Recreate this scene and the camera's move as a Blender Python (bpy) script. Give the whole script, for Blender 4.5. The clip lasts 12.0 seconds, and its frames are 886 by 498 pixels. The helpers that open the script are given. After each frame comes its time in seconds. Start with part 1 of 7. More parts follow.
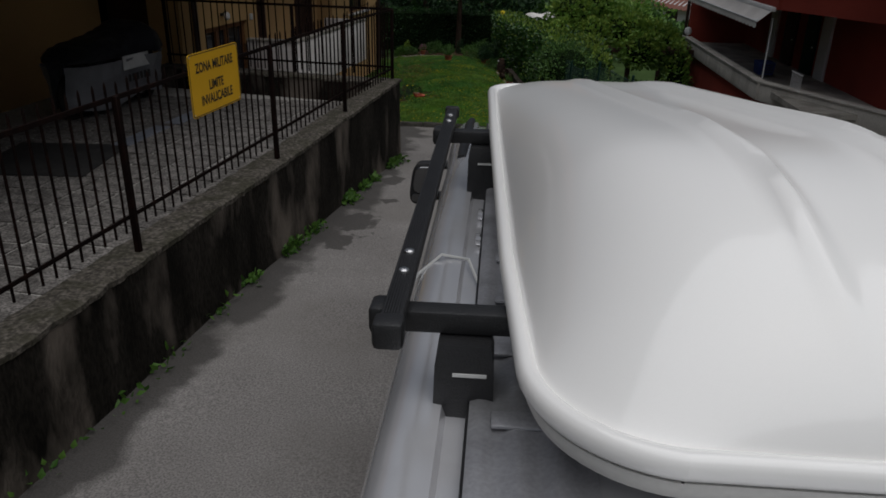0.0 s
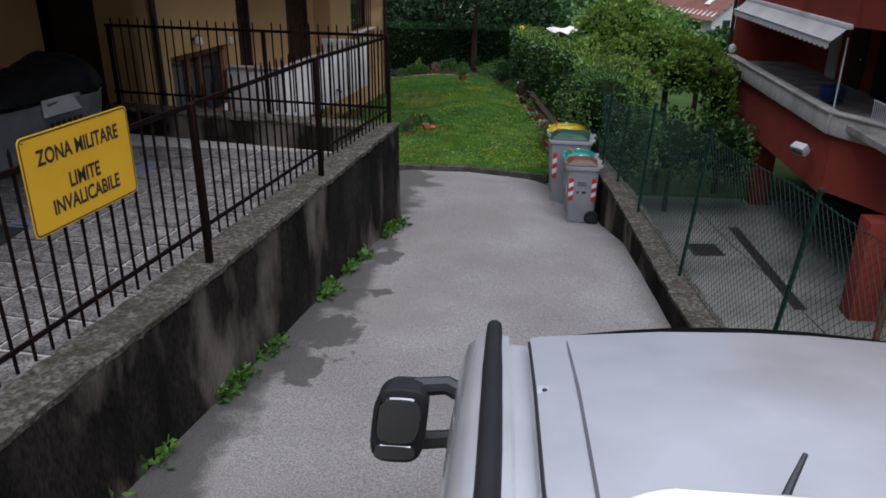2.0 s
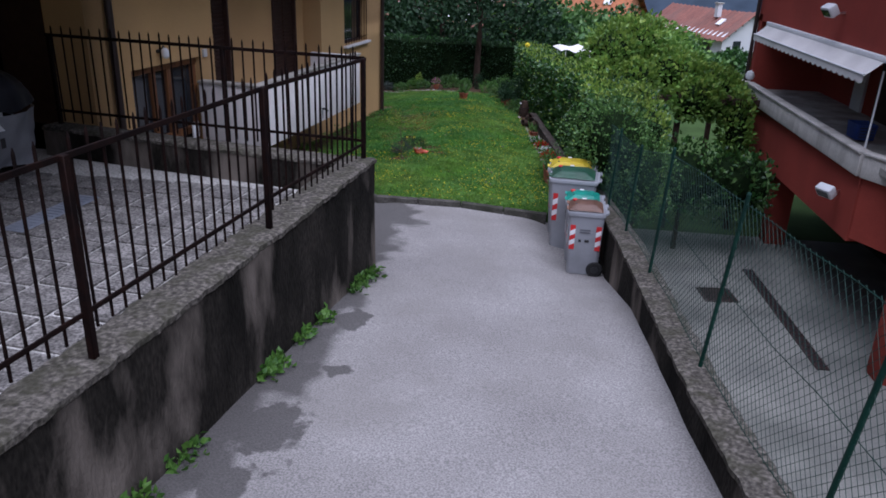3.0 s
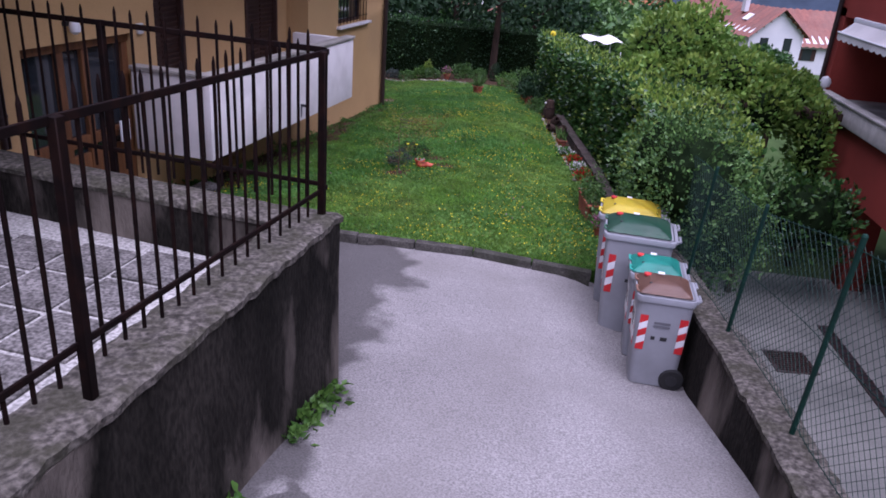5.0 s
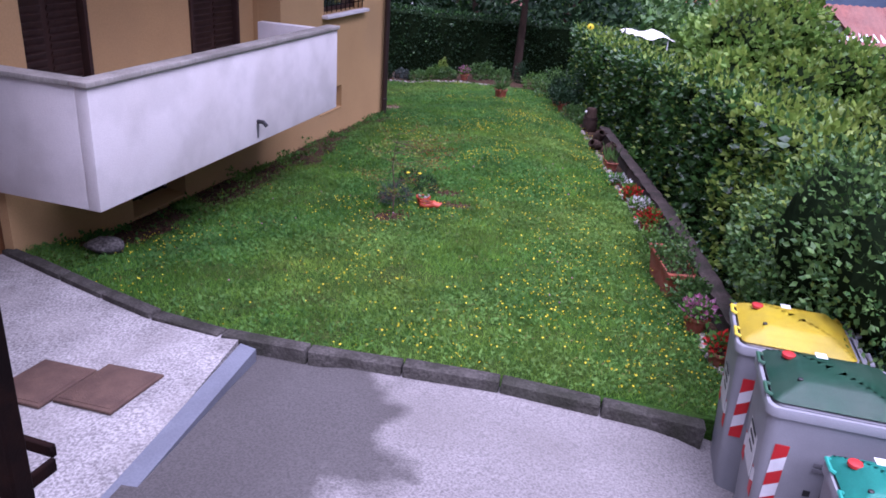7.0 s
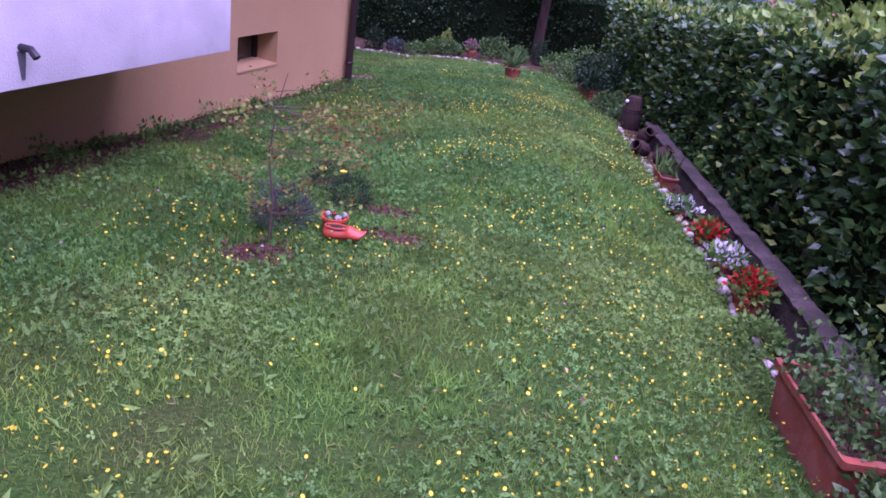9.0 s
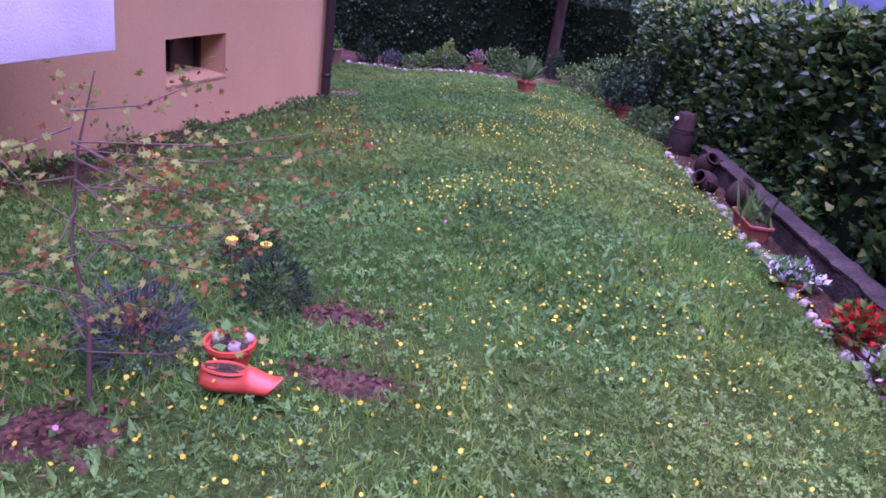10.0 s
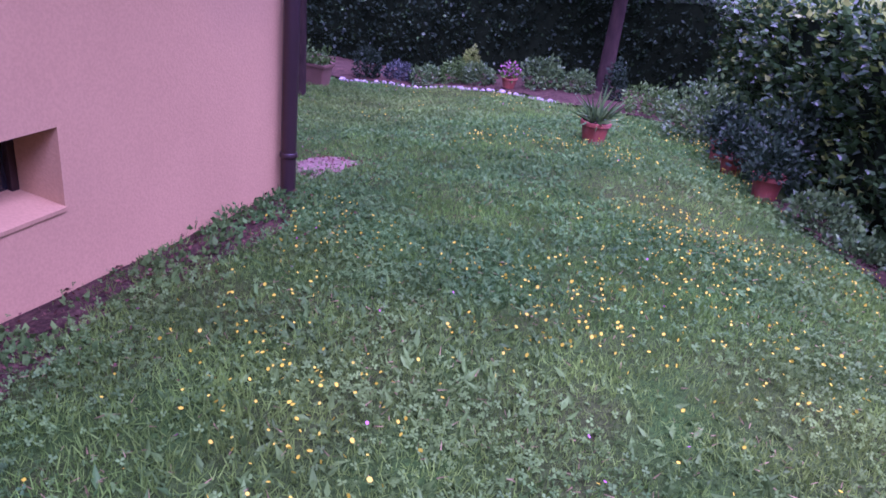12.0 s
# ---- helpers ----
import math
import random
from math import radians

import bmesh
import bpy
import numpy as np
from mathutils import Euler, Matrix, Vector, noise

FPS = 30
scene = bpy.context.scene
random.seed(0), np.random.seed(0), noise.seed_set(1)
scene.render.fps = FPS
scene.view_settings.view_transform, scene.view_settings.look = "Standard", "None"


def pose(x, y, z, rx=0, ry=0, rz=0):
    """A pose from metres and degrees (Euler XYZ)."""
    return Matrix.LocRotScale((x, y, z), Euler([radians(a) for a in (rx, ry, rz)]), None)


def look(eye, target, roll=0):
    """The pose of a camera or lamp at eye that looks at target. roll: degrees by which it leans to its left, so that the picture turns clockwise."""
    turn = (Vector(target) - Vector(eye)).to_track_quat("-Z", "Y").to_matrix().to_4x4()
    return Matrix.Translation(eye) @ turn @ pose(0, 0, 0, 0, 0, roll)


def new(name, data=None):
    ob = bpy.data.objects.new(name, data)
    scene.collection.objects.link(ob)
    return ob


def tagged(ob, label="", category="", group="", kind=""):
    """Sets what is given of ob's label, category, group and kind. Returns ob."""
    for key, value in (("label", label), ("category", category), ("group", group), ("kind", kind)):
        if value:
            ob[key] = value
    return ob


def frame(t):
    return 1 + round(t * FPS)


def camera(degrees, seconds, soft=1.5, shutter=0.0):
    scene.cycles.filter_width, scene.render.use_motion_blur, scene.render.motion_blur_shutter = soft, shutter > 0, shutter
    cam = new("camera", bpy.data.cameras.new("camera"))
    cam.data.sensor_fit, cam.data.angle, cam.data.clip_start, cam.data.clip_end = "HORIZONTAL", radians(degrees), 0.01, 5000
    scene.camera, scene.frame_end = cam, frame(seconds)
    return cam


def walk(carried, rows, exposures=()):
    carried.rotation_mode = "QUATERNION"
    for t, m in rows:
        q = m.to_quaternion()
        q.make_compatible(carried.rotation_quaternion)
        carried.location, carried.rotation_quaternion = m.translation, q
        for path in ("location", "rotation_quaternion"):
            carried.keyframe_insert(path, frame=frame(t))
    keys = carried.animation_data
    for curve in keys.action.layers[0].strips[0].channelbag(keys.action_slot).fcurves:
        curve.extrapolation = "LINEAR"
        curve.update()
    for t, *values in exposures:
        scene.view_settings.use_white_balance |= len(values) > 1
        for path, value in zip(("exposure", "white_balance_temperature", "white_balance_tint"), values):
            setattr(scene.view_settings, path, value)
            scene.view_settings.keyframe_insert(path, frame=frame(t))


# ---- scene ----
cam = camera(61.0, 12.0, 1.7)
PATH = [
    (0, (0.888, 0.627, 3.589), (0.747, 2.643, 2.72), 1.1),
    (0.5, (0.8, 1.012, 3.588), (0.643, 3.024, 2.713), 1.2),
    (1, (0.743, 1.598, 3.531), (0.579, 3.604, 2.641), -0.2),
    (1.5, (0.728, 2.302, 3.501), (0.554, 4.32, 2.64), 0.5),
    (2, (0.771, 3.114, 3.516), (0.58, 5.137, 2.672), 0.4),
    (2.5, (0.824, 3.802, 3.513), (0.64, 5.838, 2.699), 1.6),
    (2.7, (0.866, 4.052, 3.508), (0.678, 6.089, 2.696), 2.0),
    (4.3, (0.735, 6.304, 3.289), (0.502, 8.312, 2.42), 2.0),
    (4.5, (0.634, 6.622, 3.214), (0.435, 8.642, 2.364), 3.5),
    (5, (0.516, 7.455, 3.17), (0.311, 9.469, 2.311), 4.5),
    (5.5, (0.378, 8.383, 3.072), (0.151, 10.399, 2.221), 4.6),
    (6, (0.282, 9.055, 2.942), (0.032, 11.065, 2.085), 4.0),
    (6.5, (0.199, 9.871, 2.778), (-0.073, 11.878, 1.915), 2.9),
    (7, (0.187, 10.717, 2.66), (-0.07, 12.723, 1.792), 4.3),
    (7.2, (0.215, 11.08, 2.587), (-0.055, 13.083, 1.719), 5.2),
    (8.8, (0.139, 14.075, 1.697), (-0.144, 16.07, 0.815), 7.6),
    (9, (0.14, 14.493, 1.596), (-0.135, 16.488, 0.712), 8.7),
    (9.5, (0.01, 15.5, 1.345), (-0.271, 17.5, 0.474), 8.5),
    (10, (-0.145, 16.51, 1.163), (-0.449, 18.521, 0.323), 7.9),
    (10.5, (-0.375, 17.424, 1.042), (-0.678, 19.437, 0.207), 7.6),
    (11, (-0.614, 18.271, 1.096), (-0.92, 20.255, 0.196), 8.3),
    (11.5, (-0.875, 19.125, 1.164), (-1.196, 21.093, 0.235), 8.1),
    (12, (-1.091, 20.037, 1.162), (-1.412, 22.017, 0.259), 6.7),
]
EXPOSURES = [
    (0.0, 0.24, 6250, 11), (1.0, 0.70, 6150, 12), (1.7, 1.17, 6000, 14), (2.2, 1.61, 5600, 16), (2.7, 1.74, 5350, 20),
    (4.3, 1.93, 5480, 32), (5.5, 2.24, 5320, 44), (7.2, 2.52, 5270, 48), (9.0, 2.68, 5100, 88), (9.5, 2.72, 5090, 95), (10.5, 2.84, 5010, 106), (12.0, 2.95, 4880, 112),
]
walk(cam, [(t, look(eye, target, roll)) for t, eye, target, roll in PATH], EXPOSURES)

# ---- light: overcast summer daylight ----
world = bpy.data.worlds.new("overcast_sky")
scene.world = world
world.use_nodes = True
wn = world.node_tree.nodes
sky = wn.new("ShaderNodeTexSky")
sky.sky_type = "NISHITA"
sky.sun_disc = False
sky.sun_elevation, sky.sun_rotation = radians(70), radians(153)
sky.air_density, sky.dust_density = 1.0, 4.0
grey = wn.new("ShaderNodeMixRGB")
grey.inputs[0].default_value = 0.55
grey.inputs[2].default_value = (6.2, 6.4, 6.7, 1)
world.node_tree.links.new(sky.outputs[0], grey.inputs[1])
world.node_tree.links.new(grey.outputs[0], wn["Background"].inputs[0])
wn["Background"].inputs[1].default_value = 0.022

sun_data = bpy.data.lights.new("sun", "SUN")
sun_data.energy, sun_data.angle, sun_data.color = 1.5, radians(75), (1.0, 0.985, 0.96)
sun = new("sun", sun_data)
sun.matrix_world = look((3, -6, 20), (0, 0, 0))

# ---- tools ----
RND = random.Random(7)
NPR = np.random.default_rng(11)


def surf(name, col, col2=None, scale=3.0, rough=0.7, metal=0.0, bump=0.0, bscale=40.0, fine=0.25, stain=None, sscale=0.6,
         samount=0.5, sr=(0.45, 0.62), island=0.0, obrand=0.0, coat=0.0, spec=0.5, edge=None, stretch=(1, 1, 1)):
    """A worn surface: two colours mixed by broad noise, fine grain, an optional stain and relief, all in world space."""
    m = bpy.data.materials.new(name)
    m.use_nodes = True
    n, l = m.node_tree.nodes, m.node_tree.links
    b = n["Principled BSDF"]
    b.inputs["Roughness"].default_value, b.inputs["Metallic"].default_value = rough, metal
    b.inputs["Specular IOR Level"].default_value = spec
    b.inputs["Coat Weight"].default_value = coat
    b.inputs["Coat Roughness"].default_value = 0.08
    col2 = col2 or tuple(c * 0.75 for c in col)
    geo = n.new("ShaderNodeNewGeometry")
    mp = n.new("ShaderNodeMapping")
    mp.inputs["Scale"].default_value = stretch
    l.new(geo.outputs["Position"], mp.inputs["Vector"])

    def noise_tex(s, detail=4.0, src=mp):
        t = n.new("ShaderNodeTexNoise")
        t.inputs["Scale"].default_value, t.inputs["Detail"].default_value = s, detail
        l.new(src.outputs[0], t.inputs["Vector"])
        return t

    def ramp(src, lo, hi):
        r = n.new("ShaderNodeMapRange")
        r.inputs[1].default_value, r.inputs[2].default_value = lo, hi
        l.new(src, r.inputs[0])
        return r.outputs[0]

    def mix(fac, a, c, mode="MIX"):
        x = n.new("ShaderNodeMixRGB")
        x.blend_type = mode
        for k, v in ((0, fac), (1, a), (2, c)):
            if isinstance(v, tuple):
                x.inputs[k].default_value = (*v, 1)
            elif isinstance(v, float):
                x.inputs[k].default_value = v
            else:
                l.new(v, x.inputs[k])
        return x.outputs[0]

    out = mix(ramp(noise_tex(scale).outputs[0], 0.35, 0.65), col, col2)
    grain = noise_tex(bscale, 3.0)
    if fine:
        out = mix(fine, out, mix(ramp(grain.outputs[0], 0.36, 0.64), (0.25, 0.25, 0.25), (1.0, 1.0, 1.0)), "MULTIPLY")
    if stain:
        out = mix(mix(samount, (0.0, 0.0, 0.0), ramp(noise_tex(sscale, 6.0).outputs[0], *sr)), out, stain)
    if edge:
        # dark damp creeping out from a line of the plan: x = a + b * y
        sx = n.new("ShaderNodeSeparateXYZ")
        l.new(geo.outputs["Position"], sx.inputs[0])

        def calc(op, p, q):
            k = n.new("ShaderNodeMath")
            k.operation = op
            for i, v in enumerate((p, q)):
                if isinstance(v, float):
                    k.inputs[i].default_value = v
                else:
                    l.new(v, k.inputs[i])
            return k.outputs[0]

        dist = calc("SUBTRACT", calc("SUBTRACT", sx.outputs[0], calc("MULTIPLY", calc("MINIMUM", sx.outputs[1], 9.9), edge[1])), edge[0])
        near = calc("MULTIPLY", calc("SUBTRACT", 0.43, calc("MAXIMUM", dist, 0.0)), 1.0)
        wet = ramp(calc("ADD", noise_tex(2.3, 9.0).outputs[0], near), 0.54, 0.7)
        for cx, cy, rx, ry in edge[3]:
            # a spilt blotch with a ragged rim
            off = n.new("ShaderNodeVectorMath")
            off.operation = "SUBTRACT"
            off.inputs[1].default_value = (cx, cy, 0)
            l.new(geo.outputs["Position"], off.inputs[0])
            fit = n.new("ShaderNodeVectorMath")
            fit.operation = "MULTIPLY"
            fit.inputs[1].default_value = (1 / rx, 1 / ry, 0)
            l.new(off.outputs[0], fit.inputs[0])
            far = n.new("ShaderNodeVectorMath")
            far.operation = "LENGTH"
            l.new(fit.outputs[0], far.inputs[0])
            rim = calc("MULTIPLY", noise_tex(5.5, 6.0).outputs[0], 2.2)
            wet = calc("MAXIMUM", wet, ramp(calc("SUBTRACT", rim, far.outputs["Value"]), 0.2, 0.38))
        out = mix(wet, out, mix(0.74, out, edge[2]))
    if island:
        out = mix(island, out, mix(geo.outputs["Random Per Island"], (0.35, 0.4, 0.35), (1.0, 1.0, 1.0)), "MULTIPLY")
    if obrand:
        oi = n.new("ShaderNodeObjectInfo")
        out = mix(obrand, out, mix(oi.outputs["Random"], (0.45, 0.45, 0.45), (1.0, 1.0, 1.0)), "MULTIPLY")
    l.new(out, b.inputs["Base Color"])
    if bump:
        bp = n.new("ShaderNodeBump")
        bp.inputs["Strength"].default_value, bp.inputs["Distance"].default_value = min(bump, 1.0), 0.012
        l.new(grain.outputs[0], bp.inputs["Height"])
        l.new(bp.outputs[0], b.inputs["Normal"])
    return m


def leafy(name, col, col2, rough=0.45, through_light=0.25, spread=0.9, dry=None, spec=0.3, clump=1.3):
    """Leaves: colour runs between two greens from leaf to leaf, and part of the light comes through."""
    m = bpy.data.materials.new(name)
    m.use_nodes = True
    n, l = m.node_tree.nodes, m.node_tree.links
    b = n["Principled BSDF"]
    b.inputs["Roughness"].default_value, b.inputs["Specular IOR Level"].default_value = rough, spec
    geo = n.new("ShaderNodeNewGeometry")
    x = n.new("ShaderNodeMixRGB")
    x.inputs[1].default_value, x.inputs[2].default_value = (*col, 1), (*col2, 1)
    p = n.new("ShaderNodeMath")
    p.operation = "POWER"
    p.inputs[1].default_value = 1.0 / spread
    l.new(geo.outputs["Random Per Island"], p.inputs[0])
    tex = n.new("ShaderNodeTexNoise")
    tex.inputs["Scale"].default_value = clump
    tex.inputs["Detail"].default_value = 4.0
    l.new(geo.outputs["Position"], tex.inputs["Vector"])
    y = n.new("ShaderNodeMixRGB")
    y.blend_type, y.inputs[0].default_value = "MULTIPLY", 0.55 if dry is None else 0.78
    l.new(p.outputs[0], x.inputs[0])
    base = x
    if dry:
        # drier, yellower stretches a metre or two across
        far = n.new("ShaderNodeTexNoise")
        far.inputs["Scale"].default_value, far.inputs["Detail"].default_value = 0.42, 3.0
        l.new(geo.outputs["Position"], far.inputs["Vector"])
        q = n.new("ShaderNodeMapRange")
        q.inputs[1].default_value, q.inputs[2].default_value, q.inputs[4].default_value = 0.44, 0.68, 0.6
        l.new(far.outputs[0], q.inputs[0])
        base = n.new("ShaderNodeMixRGB")
        base.inputs[2].default_value = (*dry, 1)
        l.new(q.outputs[0], base.inputs[0])
        l.new(x.outputs[0], base.inputs[1])
    l.new(base.outputs[0], y.inputs[1])
    r = n.new("ShaderNodeMapRange")
    r.inputs[1].default_value, r.inputs[2].default_value, r.inputs[3].default_value = 0.35, 0.65, 0.4
    l.new(tex.outputs[0], r.inputs[0])
    l.new(r.outputs[0], y.inputs[2])
    l.new(y.outputs[0], b.inputs["Base Color"])
    if through_light:
        t = n.new("ShaderNodeBsdfTranslucent")
        s = n.new("ShaderNodeMixShader")
        s.inputs[0].default_value = through_light
        l.new(y.outputs[0], t.inputs[0])
        l.new(b.outputs[0], s.inputs[1])
        l.new(t.outputs[0], s.inputs[2])
        l.new(s.outputs[0], n["Material Output"].inputs[0])
    return m


def glass(name, tint=(0.02, 0.025, 0.03), rough=0.06):
    m = bpy.data.materials.new(name)
    m.use_nodes = True
    b = m.node_tree.nodes["Principled BSDF"]
    b.inputs["Base Color"].default_value = (*tint, 1)
    b.inputs["Roughness"].default_value = rough
    b.inputs["Specular IOR Level"].default_value = 0.8
    return m


def smooth(me, angle=40):
    me.shade_smooth()
    me.set_sharp_from_angle(angle=radians(angle))


def part(name, bm, material, parent=None, label="", sharp=40, m=None):
    """Links a bmesh as one mesh object, under a thing or a part if one is given."""
    bmesh.ops.recalc_face_normals(bm, faces=bm.faces[:])
    me = bpy.data.meshes.new(name)
    bm.to_mesh(me)
    bm.free()
    if sharp:
        smooth(me, sharp)
    me.materials.append(material)
    ob = new(name, me)
    if parent:
        ob.parent = parent
    if m is not None:
        ob.matrix_basis = m
    if label:
        tagged(ob, label)
    return ob


def raw(name, verts, faces, material, parent=None, label=""):
    """One mesh object out of arrays."""
    me = bpy.data.meshes.new(name)
    me.from_pydata(verts, [], faces)
    me.materials.append(material)
    ob = new(name, me)
    if parent:
        ob.parent = parent
    if label:
        tagged(ob, label)
    return ob


def share(name, ob, m, parent):
    """A further piece on the mesh of ob."""
    o = new(name, ob.data)
    o.parent = parent
    o.matrix_basis = m
    return o


def thing(name, m, label, category, group="", kind=""):
    e = new(name)
    e.empty_display_size = 0.1
    e.matrix_basis = m
    return tagged(e, label, category, group, kind)


def box(size, at=(0, 0, 0), bevel=0.0, bm=None, m=None, seg=2):
    bm = bm or bmesh.new()
    r = bmesh.ops.create_cube(bm, size=1.0, matrix=(m or Matrix()) @ Matrix.Translation(at) @ Matrix.Diagonal((*size, 1)))
    if bevel:
        vs = set(r["verts"])
        es = [e for e in bm.edges if e.verts[0] in vs and e.verts[1] in vs]
        bmesh.ops.bevel(bm, geom=es, offset=bevel, segments=seg, affect="EDGES", profile=0.5)
    return bm


def rod(p0, p1, r0, r1=None, seg=8, bm=None):
    bm = bm or bmesh.new()
    p0, p1 = Vector(p0), Vector(p1)
    d = p1 - p0
    q = d.to_track_quat("Z", "Y").to_matrix().to_4x4()
    bmesh.ops.create_cone(bm, cap_ends=True, segments=seg, radius1=r0, radius2=r0 if r1 is None else r1, depth=d.length,
                          matrix=Matrix.Translation((p0 + p1) / 2) @ q)
    return bm


def tube(points, r, seg=6, bm=None):
    """A tube along points, r one radius or one for each."""
    bm = bm or bmesh.new()
    pts = [Vector(p) for p in points]
    rs = r if isinstance(r, (list, tuple)) else [r] * len(pts)
    rings = []
    for i, p in enumerate(pts):
        d = (pts[min(i + 1, len(pts) - 1)] - pts[max(i - 1, 0)]).normalized()
        side = d.cross(Vector((0, 0, 1)) if abs(d.z) < 0.9 else Vector((1, 0, 0))).normalized()
        up = side.cross(d)
        rings.append([bm.verts.new(p + rs[i] * (side * math.cos(a) + up * math.sin(a))) for a in (k * math.tau / seg for k in range(seg))])
    for a, b in zip(rings, rings[1:]):
        for k in range(seg):
            bm.faces.new((a[k], a[(k + 1) % seg], b[(k + 1) % seg], b[k]))
    bm.faces.new(rings[0][::-1])
    bm.faces.new(rings[-1])
    return bm


def lathe(profile, seg=20, bm=None, at=(0, 0, 0)):
    """Turns (radius, height) rows round the upright axis."""
    bm = bm or bmesh.new()
    at = Vector(at)
    rings = [[bm.verts.new(at + Vector((r * math.cos(k * math.tau / seg), r * math.sin(k * math.tau / seg), z))) for k in range(seg)] for r, z in profile]
    for a, b in zip(rings, rings[1:]):
        for k in range(seg):
            bm.faces.new((a[k], a[(k + 1) % seg], b[(k + 1) % seg], b[k]))
    bm.faces.new(rings[0][::-1])
    bm.faces.new(rings[-1])
    return bm


def loft(sections, bm=None, close=False, caps=True):
    bm = bm or bmesh.new()
    rows = [[bm.verts.new(p) for p in s] for s in sections]
    for a, b in zip(rows, rows[1:]):
        n = len(a)
        for k in range(n if close else n - 1):
            bm.faces.new((a[k], a[(k + 1) % n], b[(k + 1) % n], b[k]))
    if caps:
        bm.faces.new(rows[0])
        bm.faces.new(rows[-1])
    return bm


def sheet(f, us, vs, bm=None):
    """A grid of f(u, v)."""
    bm = bm or bmesh.new()
    rows = [[bm.verts.new(f(u, v)) for v in vs] for u in us]
    for a, b in zip(rows, rows[1:]):
        for k in range(len(vs) - 1):
            bm.faces.new((a[k], b[k], b[k + 1], a[k + 1]))
    return bm


def prism(poly, z0, z1, bm=None):
    """A flat outline raised from z0 to z1."""
    bm = bm or bmesh.new()
    lo = [bm.verts.new((x, y, z0)) for x, y in poly]
    hi = [bm.verts.new((x, y, z1)) for x, y in poly]
    n = len(poly)
    for k in range(n):
        bm.faces.new((lo[k], lo[(k + 1) % n], hi[(k + 1) % n], hi[k]))
    bm.faces.new(lo[::-1])
    bm.faces.new(hi)
    return bm


def lerp(x, xs, ys):
    return float(np.interp(x, xs, ys))


def steps(a, b, n):
    return [a + (b - a) * i / n for i in range(n + 1)]


LEAF = np.array([(0, 0, 0), (-0.32, 0.4, 0.06), (0, 0.5, 0), (0.32, 0.4, 0.06), (0, 1, -0.1)])
LEAF_F = [(0, 2, 1), (0, 3, 2), (1, 2, 4), (2, 3, 4)]
BLADE = np.array([(-0.5, 0, 0), (0.5, 0, 0), (0.3, 0.55, 0.0), (-0.3, 0.55, 0.0), (0, 1, 0)])
BLADE_F = [(0, 1, 2, 3), (3, 2, 4)]


def scatter(name, places, normals, sizes, material, shape=LEAF, faces=LEAF_F, parent=None, label="", flop=0.8, width=1.0, rng=NPR):
    """Many small leaves in one mesh: at places, turned roughly along normals, of the given lengths."""
    places, normals, sizes = np.asarray(places, float), np.asarray(normals, float), np.asarray(sizes, float)
    n = len(places)
    d = normals + flop * rng.normal(size=(n, 3))
    d /= np.linalg.norm(d, axis=1)[:, None] + 1e-9
    s = np.cross(d, rng.normal(size=(n, 3)))
    s /= np.linalg.norm(s, axis=1)[:, None] + 1e-9
    u = np.cross(s, d)
    v = places[:, None, :] + sizes[:, None, None] * (width * shape[None, :, 0, None] * s[:, None, :] + shape[None, :, 1, None] * d[:, None, :] + shape[None, :, 2, None] * u[:, None, :])
    k = len(shape)
    fs = [tuple(i * k + c for c in f) for i in range(n) for f in faces]
    return raw(name, v.reshape(-1, 3).tolist(), fs, material, parent, label)

# ---- materials ----
ASPHALT = surf("asphalt", (0.3, 0.283, 0.268), (0.235, 0.22, 0.208), scale=0.8, rough=0.92, bump=1.0, bscale=75, fine=0.6, stain=(0.15, 0.138, 0.125), sscale=1.1, samount=0.5, sr=(0.46, 0.7), edge=(-1.13 - 0.147 * 7.92, 0.147, (0.04, 0.037, 0.034), ((-0.66, 8.5, 0.26, 0.45), (-0.42, 9.4, 0.13, 0.12), (-0.72, 7.9, 0.15, 0.3), (-0.5, 10.3, 0.16, 0.3))), spec=0.2)
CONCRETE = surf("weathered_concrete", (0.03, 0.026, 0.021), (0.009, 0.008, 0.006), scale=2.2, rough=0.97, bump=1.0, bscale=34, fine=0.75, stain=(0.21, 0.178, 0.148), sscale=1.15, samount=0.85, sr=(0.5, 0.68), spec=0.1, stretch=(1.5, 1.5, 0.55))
COPING = surf("rough_coping_concrete", (0.155, 0.138, 0.116), (0.07, 0.062, 0.05), scale=24.0, rough=0.97, bump=1.0, bscale=38, fine=0.85, stain=(0.035, 0.034, 0.02), sscale=6.0, samount=0.6, spec=0.2)
KERB = surf("kerb_stone", (0.1, 0.092, 0.08), (0.05, 0.046, 0.038), scale=6.0, rough=0.95, bump=1.0, bscale=50, fine=0.6, stain=(0.022, 0.025, 0.014), sscale=4.0, obrand=0.2, spec=0.2)
SLAB = surf("exposed_aggregate_slab", (0.27, 0.25, 0.232), (0.13, 0.12, 0.11), scale=9.0, rough=0.92, bump=1.0, bscale=45, fine=0.9, obrand=0.35, spec=0.25)
GROUT = surf("pale_grout", (0.47, 0.45, 0.415), rough=0.95, bump=0.8, bscale=45, fine=0.7, spec=0.2)
PAVING = surf("white_pebble_paving", (0.46, 0.44, 0.42), (0.32, 0.305, 0.29), scale=3.0, rough=0.9, bump=1.0, bscale=60, fine=0.75, stain=(0.3, 0.28, 0.26), sscale=1.4, samount=0.4)
SLATE = surf("blue_grey_threshold_stone", (0.17, 0.185, 0.215), (0.125, 0.135, 0.16), scale=3.0, rough=0.7, bump=0.2, bscale=90, fine=0.2)
